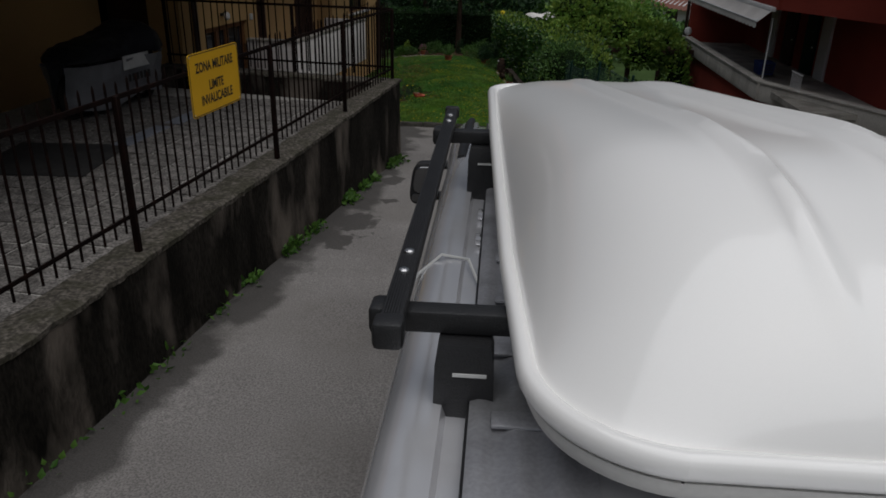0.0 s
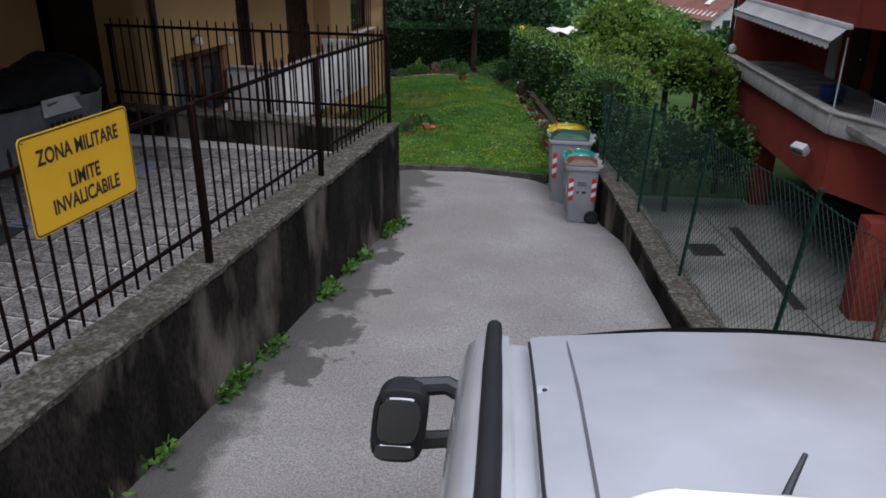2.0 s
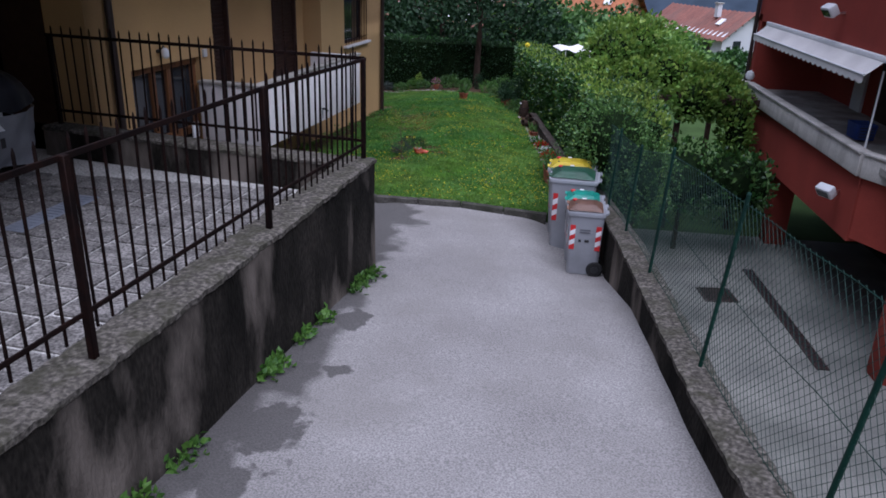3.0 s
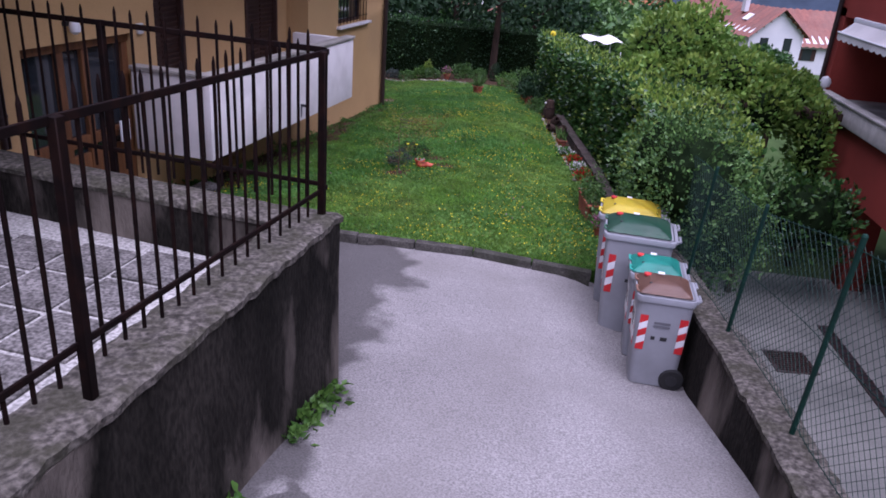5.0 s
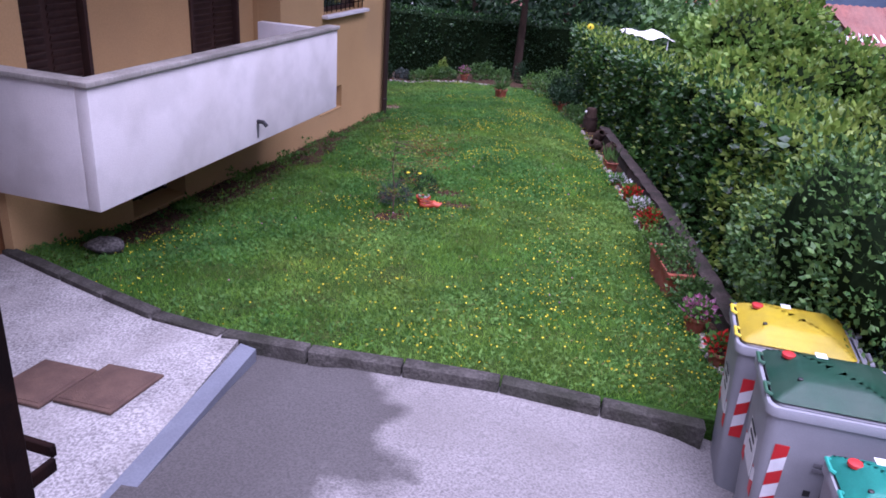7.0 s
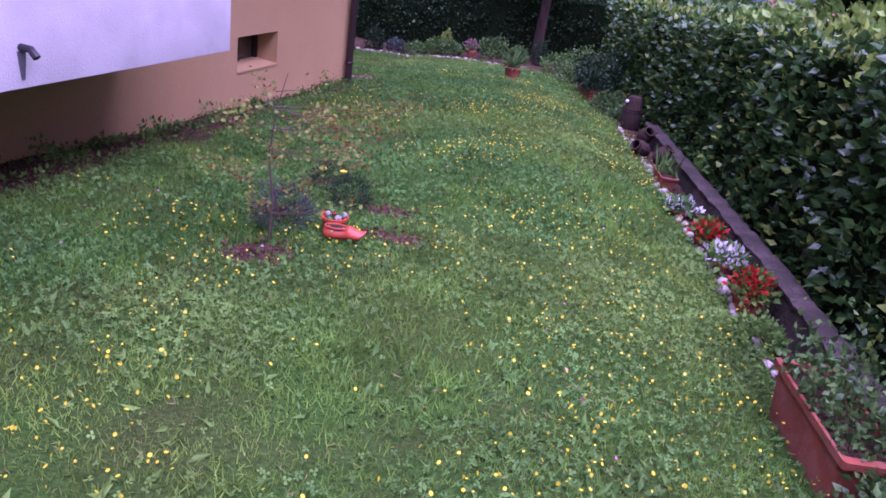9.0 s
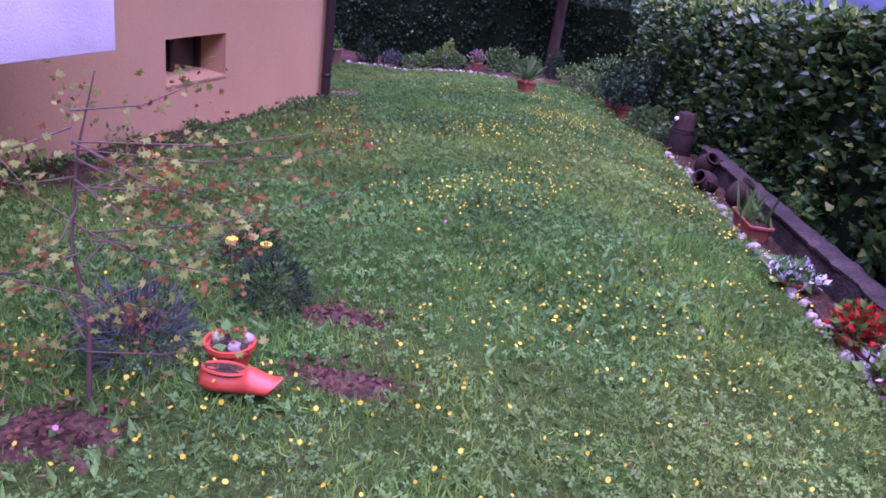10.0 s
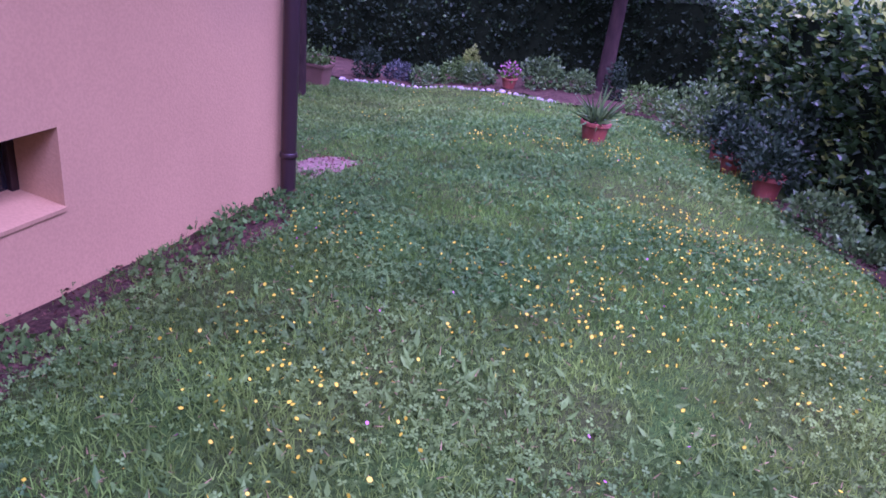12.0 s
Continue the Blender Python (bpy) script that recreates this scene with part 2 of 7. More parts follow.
YARD = surf("yard_concrete", (0.25, 0.245, 0.215), (0.17, 0.167, 0.15), scale=0.8, rough=0.93, bump=0.3, bscale=50, fine=0.35, stain=(0.07, 0.07, 0.062), sscale=0.7, samount=0.5, spec=0.2)
RUSTY = surf("rusty_iron_cover", (0.13, 0.075, 0.05), (0.09, 0.05, 0.035), scale=9.0, rough=0.8, bump=0.5, bscale=120, fine=0.35)
SOIL = surf("bare_soil", (0.1, 0.06, 0.036), (0.05, 0.031, 0.02), scale=14.0, rough=1.0, bump=1.0, bscale=45, fine=0.8, spec=0.08)
DUST = surf("dry_pinkish_soil", (0.3, 0.2, 0.14), (0.2, 0.13, 0.09), scale=9.0, rough=1.0, bump=0.8, bscale=45, fine=0.5, spec=0.08)
TURF = surf("turf_soil", (0.032, 0.085, 0.013), (0.045, 0.07, 0.016), scale=2.0, rough=1.0, bump=1.0, bscale=60, fine=0.6, spec=0.05)
MEADOW = surf("far_meadow", (0.06, 0.1, 0.03), (0.04, 0.07, 0.02), scale=0.08, rough=1.0, bscale=1.5, fine=0.4, spec=0.1)
# bluer than woods are: the haze of distance is in the colour
HILL = surf("haze_blue_wooded_slope", (0.045, 0.06, 0.08), (0.032, 0.045, 0.065), scale=0.02, rough=1.0, bscale=0.3, fine=0.35, spec=0.1)
IRON = surf("brown_painted_iron", (0.008, 0.0038, 0.0032), (0.005, 0.0027, 0.0024), scale=9.0, rough=0.75, spec=0.08, bump=0.15, bscale=160, fine=0.2, stain=(0.025, 0.009, 0.005), sscale=14.0, samount=0.25)
STUCCO = surf("ochre_render", (0.53, 0.338, 0.147), (0.475, 0.3, 0.13), scale=0.9, rough=0.93, bump=0.22, bscale=70, fine=0.14, stain=(0.39, 0.26, 0.13), sscale=0.7, samount=0.3, spec=0.2)
PARAPET = surf("pale_weathered_parapet", (0.62, 0.58, 0.52), (0.5, 0.47, 0.42), scale=2.0, rough=0.92, bump=0.4, bscale=50, fine=0.2, stain=(0.2, 0.18, 0.15), sscale=2.4, samount=0.5, sr=(0.5, 0.7), stretch=(1, 1, 0.4))
STUCCO_PALE = surf("white_render", (0.76, 0.72, 0.7), (0.68, 0.64, 0.61), scale=1.3, rough=0.9, bump=0.3, bscale=100, fine=0.08, stain=(0.42, 0.4, 0.37), sscale=2.4, samount=0.3)
WALL_WHITE = surf("white_house_render", (0.66, 0.65, 0.64), (0.57, 0.57, 0.57), scale=0.5, rough=0.9, bscale=30, fine=0.08)
RED = surf("red_render", (0.34, 0.06, 0.04), (0.28, 0.048, 0.033), scale=0.7, rough=0.9, bump=0.4, bscale=60, fine=0.2, stain=(0.18, 0.036, 0.025), sscale=0.9, samount=0.35, spec=0.2)
BAND = surf("grey_concrete_parapet", (0.45, 0.42, 0.37), (0.32, 0.3, 0.26), scale=2.0, rough=0.92, bump=0.4, bscale=50, fine=0.25, stain=(0.13, 0.12, 0.1), sscale=2.2, samount=0.55, stretch=(1, 1, 0.4))
BROWN_WOOD = surf("brown_stained_timber", (0.2, 0.085, 0.03), (0.12, 0.05, 0.02), scale=6.0, rough=0.55, bump=0.2, bscale=90, fine=0.3, stretch=(3, 3, 0.3), spec=0.3)
DARK_WOOD = surf("dark_brown_shutter", (0.055, 0.028, 0.02), (0.04, 0.02, 0.015), scale=8.0, rough=0.6, bscale=80, fine=0.2, spec=0.25)
DARK_METAL = surf("brown_sheet_metal", (0.035, 0.02, 0.018), (0.028, 0.016, 0.014), scale=5.0, rough=0.4, bscale=60, fine=0.1)
BLACK = surf("black_plastic", (0.014, 0.014, 0.015), (0.02, 0.02, 0.021), scale=12.0, rough=0.45, bump=0.2, bscale=240, fine=0.2)
RUBBER = surf("black_rubber", (0.018, 0.018, 0.018), (0.028, 0.027, 0.026), scale=8.0, rough=0.85, bump=0.3, bscale=120, fine=0.3, spec=0.2)
# near-black in place of missing light indoors and under the deck
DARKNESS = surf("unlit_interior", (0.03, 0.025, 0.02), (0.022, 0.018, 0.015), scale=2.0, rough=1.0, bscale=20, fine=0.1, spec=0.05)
SILVER = surf("silver_van_paint", (0.8, 0.8, 0.82), (0.72, 0.72, 0.74), scale=1.2, rough=0.22, metal=0.5, bscale=700, fine=0.06, coat=0.6, stain=(0.4, 0.39, 0.38), sscale=3.0, samount=0.25)
BOXWHITE = surf("pearl_white_gloss_plastic", (0.92, 0.91, 0.885), (0.9, 0.89, 0.86), scale=0.8, rough=0.3, bscale=500, fine=0.02, coat=0.6)
BOXBASE = surf("grey_white_plastic", (0.68, 0.67, 0.64), (0.62, 0.61, 0.58), scale=2.0, rough=0.5, bscale=90, fine=0.08)
STEEL = surf("bright_steel", (0.7, 0.7, 0.7), (0.6, 0.6, 0.6), scale=20, rough=0.3, metal=1.0, bscale=200, fine=0.1)
GLASS = glass("dark_glass")
MIRROR = surf("mirror_glass", (0.17, 0.175, 0.18), (0.17, 0.175, 0.18), rough=0.04, metal=1.0, fine=0.0)
BIN_GREY = surf("grey_bin_plastic", (0.27, 0.275, 0.29), (0.22, 0.225, 0.24), scale=2.5, rough=0.5, bump=0.15, bscale=200, fine=0.1, stain=(0.15, 0.15, 0.15), sscale=4.0, samount=0.3)
LID_YELLOW = surf("yellow_lid_plastic", (0.75, 0.6, 0.03), (0.68, 0.53, 0.03), scale=4.0, rough=0.42, bscale=150, fine=0.1, stain=(0.4, 0.32, 0.08), sscale=5.0, samount=0.3)
LID_GREEN = surf("dark_green_lid_plastic", (0.03, 0.12, 0.065), (0.022, 0.09, 0.05), scale=4.0, rough=0.42, bscale=150, fine=0.15, stain=(0.1, 0.14, 0.1), sscale=5.0, samount=0.3)
LID_TEAL = surf("teal_lid_plastic", (0.03, 0.36, 0.27), (0.025, 0.29, 0.22), scale=4.0, rough=0.4, bscale=150, fine=0.12)
LID_BROWN = surf("brown_lid_plastic", (0.23, 0.125, 0.085), (0.18, 0.095, 0.065), scale=4.0, rough=0.42, bscale=150, fine=0.15)
RED_PLASTIC = surf("red_plastic", (0.55, 0.03, 0.025), rough=0.5, fine=0.1)
RED_TAPE = surf("red_reflective_tape", (0.55, 0.02, 0.02), rough=0.45, fine=0.05)
WHITE_TAPE = surf("white_reflective_tape", (0.75, 0.75, 0.76), rough=0.45, fine=0.05)
STICKER = surf("white_label", (0.7, 0.7, 0.68), rough=0.5, fine=0.1)
INK = surf("black_ink", (0.02, 0.02, 0.02), rough=0.6, fine=0.0)
GREY_INK = surf("grey_print", (0.12, 0.12, 0.13), rough=0.6, fine=0.0)
SIGN_YELLOW = surf("yellow_sign_enamel", (0.72, 0.4, 0.012), (0.66, 0.36, 0.01), scale=3.0, rough=0.5, bscale=200, fine=0.06)
YELLOW_PLASTIC = surf("yellow_plastic", (0.8, 0.5, 0.01), rough=0.5, fine=0.1)
GREEN_WIRE = surf("green_coated_wire", (0.004, 0.03, 0.02), (0.003, 0.02, 0.014), scale=8.0, rough=0.6, spec=0.2, fine=0.1)
AWNING = surf("cream_awning_cloth", (0.75, 0.72, 0.68), (0.66, 0.63, 0.6), scale=1.5, rough=0.9, bump=0.2, bscale=120, fine=0.1, stain=(0.45, 0.43, 0.4), sscale=1.3, samount=0.3)
WHITE = surf("white_painted_metal", (0.75, 0.75, 0.75), (0.68, 0.68, 0.68), scale=5.0, rough=0.5, bscale=60, fine=0.08)
TERRACOTTA = surf("terracotta", (0.33, 0.075, 0.035), (0.25, 0.06, 0.03), scale=8.0, rough=0.85, bump=0.3, bscale=90, fine=0.2, stain=(0.36, 0.2, 0.14), sscale=9.0, samount=0.25)
CLOG = surf("orange_glazed_clay", (0.5, 0.075, 0.022), (0.38, 0.055, 0.02), scale=12.0, rough=0.5, bscale=90, fine=0.2)
BARK = surf("brown_bark", (0.062, 0.039, 0.028), (0.036, 0.024, 0.018), scale=10.0, rough=0.95, bump=1.0, bscale=40, fine=0.4, stretch=(1, 1, 0.3), spec=0.15)
TWIG = surf("thin_twig", (0.11, 0.07, 0.045), rough=0.8, fine=0.2)
STONE_WHITE = surf("pale_border_stone", (0.5, 0.43, 0.39), (0.3, 0.25, 0.22), scale=14.0, rough=0.85, bump=0.5, bscale=60, fine=0.35, obrand=0.5)
TILE = surf("red_roof_tiles", (0.27, 0.105, 0.075), (0.2, 0.08, 0.06), scale=0.7, rough=0.9, bscale=6.0, fine=0.35, stain=(0.16, 0.1, 0.08), sscale=0.4, samount=0.4, obrand=0.3)
TILE_ORANGE = surf("orange_roof_tiles", (0.42, 0.15, 0.06), (0.34, 0.12, 0.05), scale=0.7, rough=0.9, bscale=6.0, fine=0.35, obrand=0.3)
COVER_DARK = surf("dark_vinyl_cover", (0.012, 0.012, 0.016), (0.02, 0.02, 0.024), scale=4.0, rough=0.5, bscale=60, fine=0.1, spec=0.15)
COVER_GREY = surf("silver_vinyl_cover", (0.21, 0.214, 0.225), (0.165, 0.168, 0.18), scale=4.0, rough=0.45, bscale=60, fine=0.1)
HEDGE = leafy("laurel_leaf", (0.02, 0.062, 0.014), (0.062, 0.15, 0.032), rough=0.3, through_light=0.15, spread=0.7, spec=0.35)
HEDGE_NEW = leafy("pale_new_leaf", (0.16, 0.28, 0.035), (0.34, 0.45, 0.085), rough=0.4, through_light=0.35)
HEDGE_DARK = leafy("conifer_green", (0.012, 0.034, 0.014), (0.03, 0.065, 0.025), rough=0.5, through_light=0.1, spec=0.15)
VINE = leafy("vine_leaf", (0.09, 0.2, 0.03), (0.25, 0.4, 0.075), rough=0.45, through_light=0.35)
BUSH = leafy("mid_green_leaf", (0.035, 0.095, 0.024), (0.13, 0.24, 0.06), rough=0.38, through_light=0.2, spec=0.25)
GRASS = leafy("grass_blade", (0.093, 0.255, 0.03), (0.205, 0.42, 0.057), rough=0.6, through_light=0.35, dry=(0.29, 0.42, 0.065), spec=0.1, clump=2.6)
CLOVER = leafy("clover_leaf", (0.05, 0.165, 0.035), (0.135, 0.3, 0.064), rough=0.5, through_light=0.3, dry=(0.2, 0.32, 0.055), spec=0.12, clump=2.2)
WEED = leafy("weed_leaf", (0.05, 0.13, 0.02), (0.12, 0.24, 0.04), rough=0.5, through_light=0.3)
GREYLEAF = leafy("grey_lavender_leaf", (0.045, 0.06, 0.05), (0.1, 0.125, 0.11), rough=0.7, through_light=0.15)
PETAL_Y = leafy("yellow_petal", (0.72, 0.57, 0.008), (0.82, 0.72, 0.03), rough=0.6, through_light=0.3)
PETAL_R = leafy("red_petal", (0.45, 0.015, 0.012), (0.65, 0.04, 0.02), rough=0.6, through_light=0.2)
PETAL_W = leafy("white_petal", (0.65, 0.62, 0.62), (0.8, 0.78, 0.78), rough=0.6, through_light=0.3)
PETAL_P = leafy("pink_petal", (0.55, 0.16, 0.3), (0.6, 0.3, 0.45), rough=0.6, through_light=0.3)
MAPLE = leafy("yellow_green_maple_leaf", (0.17, 0.25, 0.035), (0.34, 0.39, 0.09), rough=0.5, through_light=0.4, spec=0.15)
MAPLE_RED = leafy("rusty_maple_leaf", (0.2, 0.075, 0.018), (0.32, 0.17, 0.05), rough=0.5, through_light=0.4, spec=0.15)
# near-black: the shade deep between leaves is put into this colour
CORE = surf("inner_foliage_shade", (0.008, 0.016, 0.006), (0.012, 0.022, 0.008), scale=6.0, rough=1.0, bscale=30, fine=0.4, spec=0.03)
GARDEN_WALL = surf("brown_garden_wall", (0.105, 0.083, 0.07), (0.06, 0.048, 0.04), scale=4.0, rough=0.95, bump=1.0, bscale=45, fine=0.55, stain=(0.035, 0.035, 0.025), sscale=3.5, samount=0.7, spec=0.15)
STRAW = leafy("withered_grass", (0.15, 0.12, 0.045), (0.36, 0.29, 0.12), rough=0.8, through_light=0.15, spec=0.1)
LITTER = leafy("dry_leaf_litter", (0.07, 0.03, 0.015), (0.2, 0.09, 0.05), rough=0.8, through_light=0.1)
ROOF_METAL = surf("dull_grey_roof_metal", (0.48, 0.48, 0.5), (0.38, 0.38, 0.4), scale=6.0, rough=0.45, metal=0.5, bscale=120, fine=0.2, stain=(0.12, 0.12, 0.11), sscale=5.0, samount=0.5)

# ---- ground, drive, lawn, walls ----
DRIVE_Y, DRIVE_Z = [-12, 6.6, 7.7, 10.4, 11.6, 12.6, 14.7], [0.56, 0.56, 0.5, 0.39, 0.31, 0.2, 0.05]
LAWN_Y, LAWN_Z = [14.7, 17.3, 19.0, 22.0, 24.5, 27.5, 30.5, 33.0], [0.06, -0.13, -0.19, -0.34, -0.5, -0.78, -1.05, -1.2]


def drive_z(x, y):
    return lerp(y, DRIVE_Y, DRIVE_Z) + 0.012 * noise.noise((x * 1.3, y * 1.3, 0)) - (0.03 if y > 13 and x < -1 else 0) - (0.1 * min(max((x - 0.1) / 1.3, 0), 1) + 0.1 * min(max((x - 1.1) / 0.4, 0), 1)) * min(max((y - 11) / 1.6, 0), 1)


def kerb_y(x):
    """The kerb's far side."""
    return lerp(x, [-4.32, -3.75, -3.0, -2.2, -1.5, 2.0], [16.15, 15.85, 15.42, 15.0, 14.8, 14.72])


PAVE_S = 0.12


def pave_z(x, y):
    return 0.1 + PAVE_S * min(x + 1.7, 0)


def lawn_z(x, y):
    dx = max(x + 0.4, -3.2)
    dome = -0.03 * min(dx, 0) ** 2 - 0.06 * max(dx, 0) ** 2
    z = lerp(y, LAWN_Y, LAWN_Z) + dome * min(max((y - 14.7) / 2.5, 0.6 if dx < 0 else 0.15), 1) + 0.02 * noise.noise((x * 1.7, y * 1.7, 3))
    return min(z, pave_z(x, y) - 0.12) if y < kerb_y(x) - 0.04 else z


def wall_x(y):
    """The drive's side of the wall on the courtyard's edge."""
    return -1.13 + 0.147 * (y - 7.92)


def right_x(y):
    """The drive's side of the low wall under the wire fence."""
    return 2.27 - 0.1 * (y - 8.07) + 0.17 * min(max((y - 9) / 4, 0), 1.3)


def house_x(y):
    """The house front along the lawn."""
    return -4.25 + 0.15 * (y - 16)


def edge_x(y):
    """The stone edging along the hedge."""
    return lerp(y, [14.6, 17, 18.7, 19.7, 21.3, 23.5, 26, 28.2, 31], [1.62, 1.55, 1.42, 1.32, 1.15, 0.92, 0.45, 0.25, 0.1])


def bed_y(x):
    """The lawn's far edge, along the bed below the back hedge."""
    return lerp(x, [-9, -4.75, -4.06, -3.16, -2.33, -1.39, 0.0, 1.0], [31.0, 31.05, 31.35, 31.3, 30.9, 30.05, 29.4, 29.2])


def far_z(x, y):
    d = math.hypot(x, y - 10)
    return -2.36 - 0.1 * min(max(d - 30, 0), 90) + (0.05 if d < 60 else 0) * noise.noise((x * 0.1, y * 0.1, 1))


rings = [0, 6, 12, 20, 30, 45, 70, 110, 170, 260, 420, 700, 1200]
bm = sheet(lambda r, a: Vector((r * math.cos(a), 10 + r * math.sin(a), far_z(r * math.cos(a), 10 + r * math.sin(a)) if r < 300 else -11.4)), rings[1:], steps(0, math.tau, 64))
c = bm.verts.new((0, 10, -2.36))
bm.verts.ensure_lookup_table()
for k in range(64):
    bm.faces.new((c, bm.verts[k], bm.verts[k + 1]))
bmesh.ops.remove_doubles(bm, verts=bm.verts[:], dist=0.001)
tagged(part("ground", bm, MEADOW), "grassy valley floor far below the garden", "ground", kind="structure")


def slope_sheet(name, fz, x0, x1, ys, nx, material, label, category, skirt=-2.5):
    """A sheet between two lines of the plan, with its rim drawn down into the earth."""
    bm = bmesh.new()
    rows = []
    for y in ys:
        a, b = x0(y), x1(y)
        xs = steps(a, b, nx)
        rows.append([bm.verts.new((a, y, skirt))] + [bm.verts.new((x, y, fz(x, y))) for x in xs] + [bm.verts.new((b, y, skirt))])
    for a, b in zip(rows, rows[1:]):
        for k in range(len(a) - 1):
            bm.faces.new((a[k], a[k + 1], b[k + 1], b[k]))
    for r in (rows[0], rows[-1]):
        bm.faces.new(r)
    return tagged(part(name, bm, material), label, category, kind="structure")


slope_sheet("road", drive_z, lambda y: wall_x(y) - 0.15 if y < 11.6 else -1.6, lambda y: right_x(min(y, 12.5)) + 0.12, steps(-9, 11.6, 82) + steps(11.65, 14.72, 16), 20, ASPHALT, "worn grey asphalt drive sloping down to a lawn", "driveway")
slope_sheet("lawn", lawn_z, lambda y: house_x(y) - 0.1 if y < 24.6 else -9.0, lambda y: 1.95 if y < 24 else 1.5, [14.72] + steps(15.0, 35.5, 82), 36, TURF, "mown lawn with clover and small yellow flowers", "lawn")

def rough_wall(name, line, thick, foot, top, material, coping, label, cap=0.05):
    """A cast wall along a line of the plan, its top crumbling. line: points on its face; thick goes to its left."""
    e = thing(name, Matrix(), label, "wall", kind="structure")
    for which in ("body", "coping"):
        bm = bmesh.new()
        rows = []
        d = 0.0
        for i, (x, y) in enumerate(line):
            x2, y2 = line[min(i + 1, len(line) - 1)]
            x1, y1 = line[max(i - 1, 0)]
            t = Vector((x2 - x1, y2 - y1, 0)).normalized()
            nrm = Vector((-t.y, t.x, 0))
            f, h = foot(x, y), top(x, y)
            p = Vector((x, y, 0))
            row = []
            if which == "body":
                for s in (0, 0.25, 0.5, 0.75, 1.0):
                    z = f + (h - cap - f) * s
                    row.append(bm.verts.new(p + nrm * (-0.01 * (1 - s) + 0.012 * noise.noise((x * 2, y * 2, z * 2))) + Vector((0, 0, z))))
                for s in (1.0, 0.0):
                    row.append(bm.verts.new(p + nrm * thick + Vector((0, 0, f + (h - cap - f) * s))))
            else:
                for o, z in ((-0.012, h - cap), (-0.014, h - 0.012), (0.02, h), (thick * 0.35, h), (thick * 0.7, h), (thick - 0.02, h), (thick + 0.012, h - 0.02), (thick + 0.01, h - cap)):
                    j = 0.011 * noise.noise((x * 9, y * 9, o * 9)) + 0.008 * noise.noise((x * 23, y * 23, o * 30))
                    row.append(bm.verts.new(p + nrm * (o + j) + Vector((0, 0, z + j * 0.8))))
            rows.append(row)
        n = len(rows[0])
        for a, b in zip(rows, rows[1:]):
            for k in range(n - 1):
                bm.faces.new((a[k], a[k + 1], b[k + 1], b[k]))
            bm.faces.new((a[n - 1], a[0], b[0], b[n - 1]))
        bm.faces.new(rows[0])
        bm.faces.new(rows[-1])
        part(which, bm, material if which == "body" else coping, e, sharp=60)
    return e


def dense(p, q, step):
    n = max(2, int(math.dist(p, q) / step))
    return [(p[0] + (q[0] - p[0]) * i / n, p[1] + (q[1] - p[1]) * i / n) for i in range(n + 1)]


def wall_top(y):
    return lerp(y, [-9, 4, 8, 11.7], [1.44, 1.42, 1.45, 1.51])


COURT = 1.17
CORNER = (wall_x(11.72), 11.72)
BACK = (-4.4, 12.48)
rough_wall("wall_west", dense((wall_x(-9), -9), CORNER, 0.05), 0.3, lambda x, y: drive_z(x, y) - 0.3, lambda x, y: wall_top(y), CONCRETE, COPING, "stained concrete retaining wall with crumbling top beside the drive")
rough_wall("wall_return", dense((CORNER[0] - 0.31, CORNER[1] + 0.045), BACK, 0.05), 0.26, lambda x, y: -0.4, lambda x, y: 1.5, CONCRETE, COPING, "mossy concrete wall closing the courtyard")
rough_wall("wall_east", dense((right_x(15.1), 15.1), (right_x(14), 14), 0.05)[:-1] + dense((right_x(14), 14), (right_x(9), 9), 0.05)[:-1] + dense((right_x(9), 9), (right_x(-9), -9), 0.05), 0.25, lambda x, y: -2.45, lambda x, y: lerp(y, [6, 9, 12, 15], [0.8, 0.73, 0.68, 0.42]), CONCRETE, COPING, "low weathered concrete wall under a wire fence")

# courtyard behind the fence: slabs on a pale bed
bm = prism([(wall_x(-9) - 0.28, -9), (CORNER[0] - 0.28, CORNER[1] - 0.02), (BACK[0], BACK[1]), (-5.6, 12.4), (-7.5, -9)], -2.4, COURT - 0.012)
court = tagged(part("courtyard", bm, GROUT, sharp=0), "raised courtyard paved with pale aggregate slabs", "courtyard", kind="structure")

# paved corner below the wall
def plate(poly, fz, thick=0.04):
    bm = bmesh.new()
    top = [bm.verts.new((x, y, fz(x, y))) for x, y in poly]
    low = [bm.verts.new((x, y, fz(x, y) - thick)) for x, y in poly]
    n = len(poly)
    bm.faces.new(top)
    bm.faces.new(low[::-1])
    for k in range(n):
        bm.faces.new((low[k], low[(k + 1) % n], top[(k + 1) % n], top[k]))
    return bm


bm = plate([(-1.62, 11.9), (-1.62, 14.75), (-2.2, 14.95), (-3.0, 15.36), (-3.75, 15.78), (-4.4, 16.1), (-4.75, 12.4)], lambda x, y: pave_z(x, y) + 0.002, 0.6)
paved = tagged(part("paved_corner", bm, PAVING, sharp=0), "pale pebble-faced paving below the house wall", "paving", kind="structure")
bm = plate([(-1.70, 12.0), (-1.58, 12.0), (-1.46, 14.64), (-1.58, 14.68)], lambda x, y: 0.115, 0.3)
tagged(part("threshold", bm, SLATE, sharp=0), "blue-grey stone strip edging the white paving", "threshold", kind="structure")
for cx, cy in ((-2.143, 14.107), (-2.592, 14.127)):
    cov = thing("manhole_cover", pose(cx, cy, pave_z(cx, cy) + 0.004, 0, -6.8, -13), "square rust-brown iron cover set in white paving", "manhole cover", "rusty covers in the paving", "structure")
    part("frame", box((0.43, 0.43, 0.02), bevel=0.004), RUSTY, cov)
    part("plate", box((0.38, 0.38, 0.012), (0, 0, 0.008), bevel=0.003), RUSTY, cov)

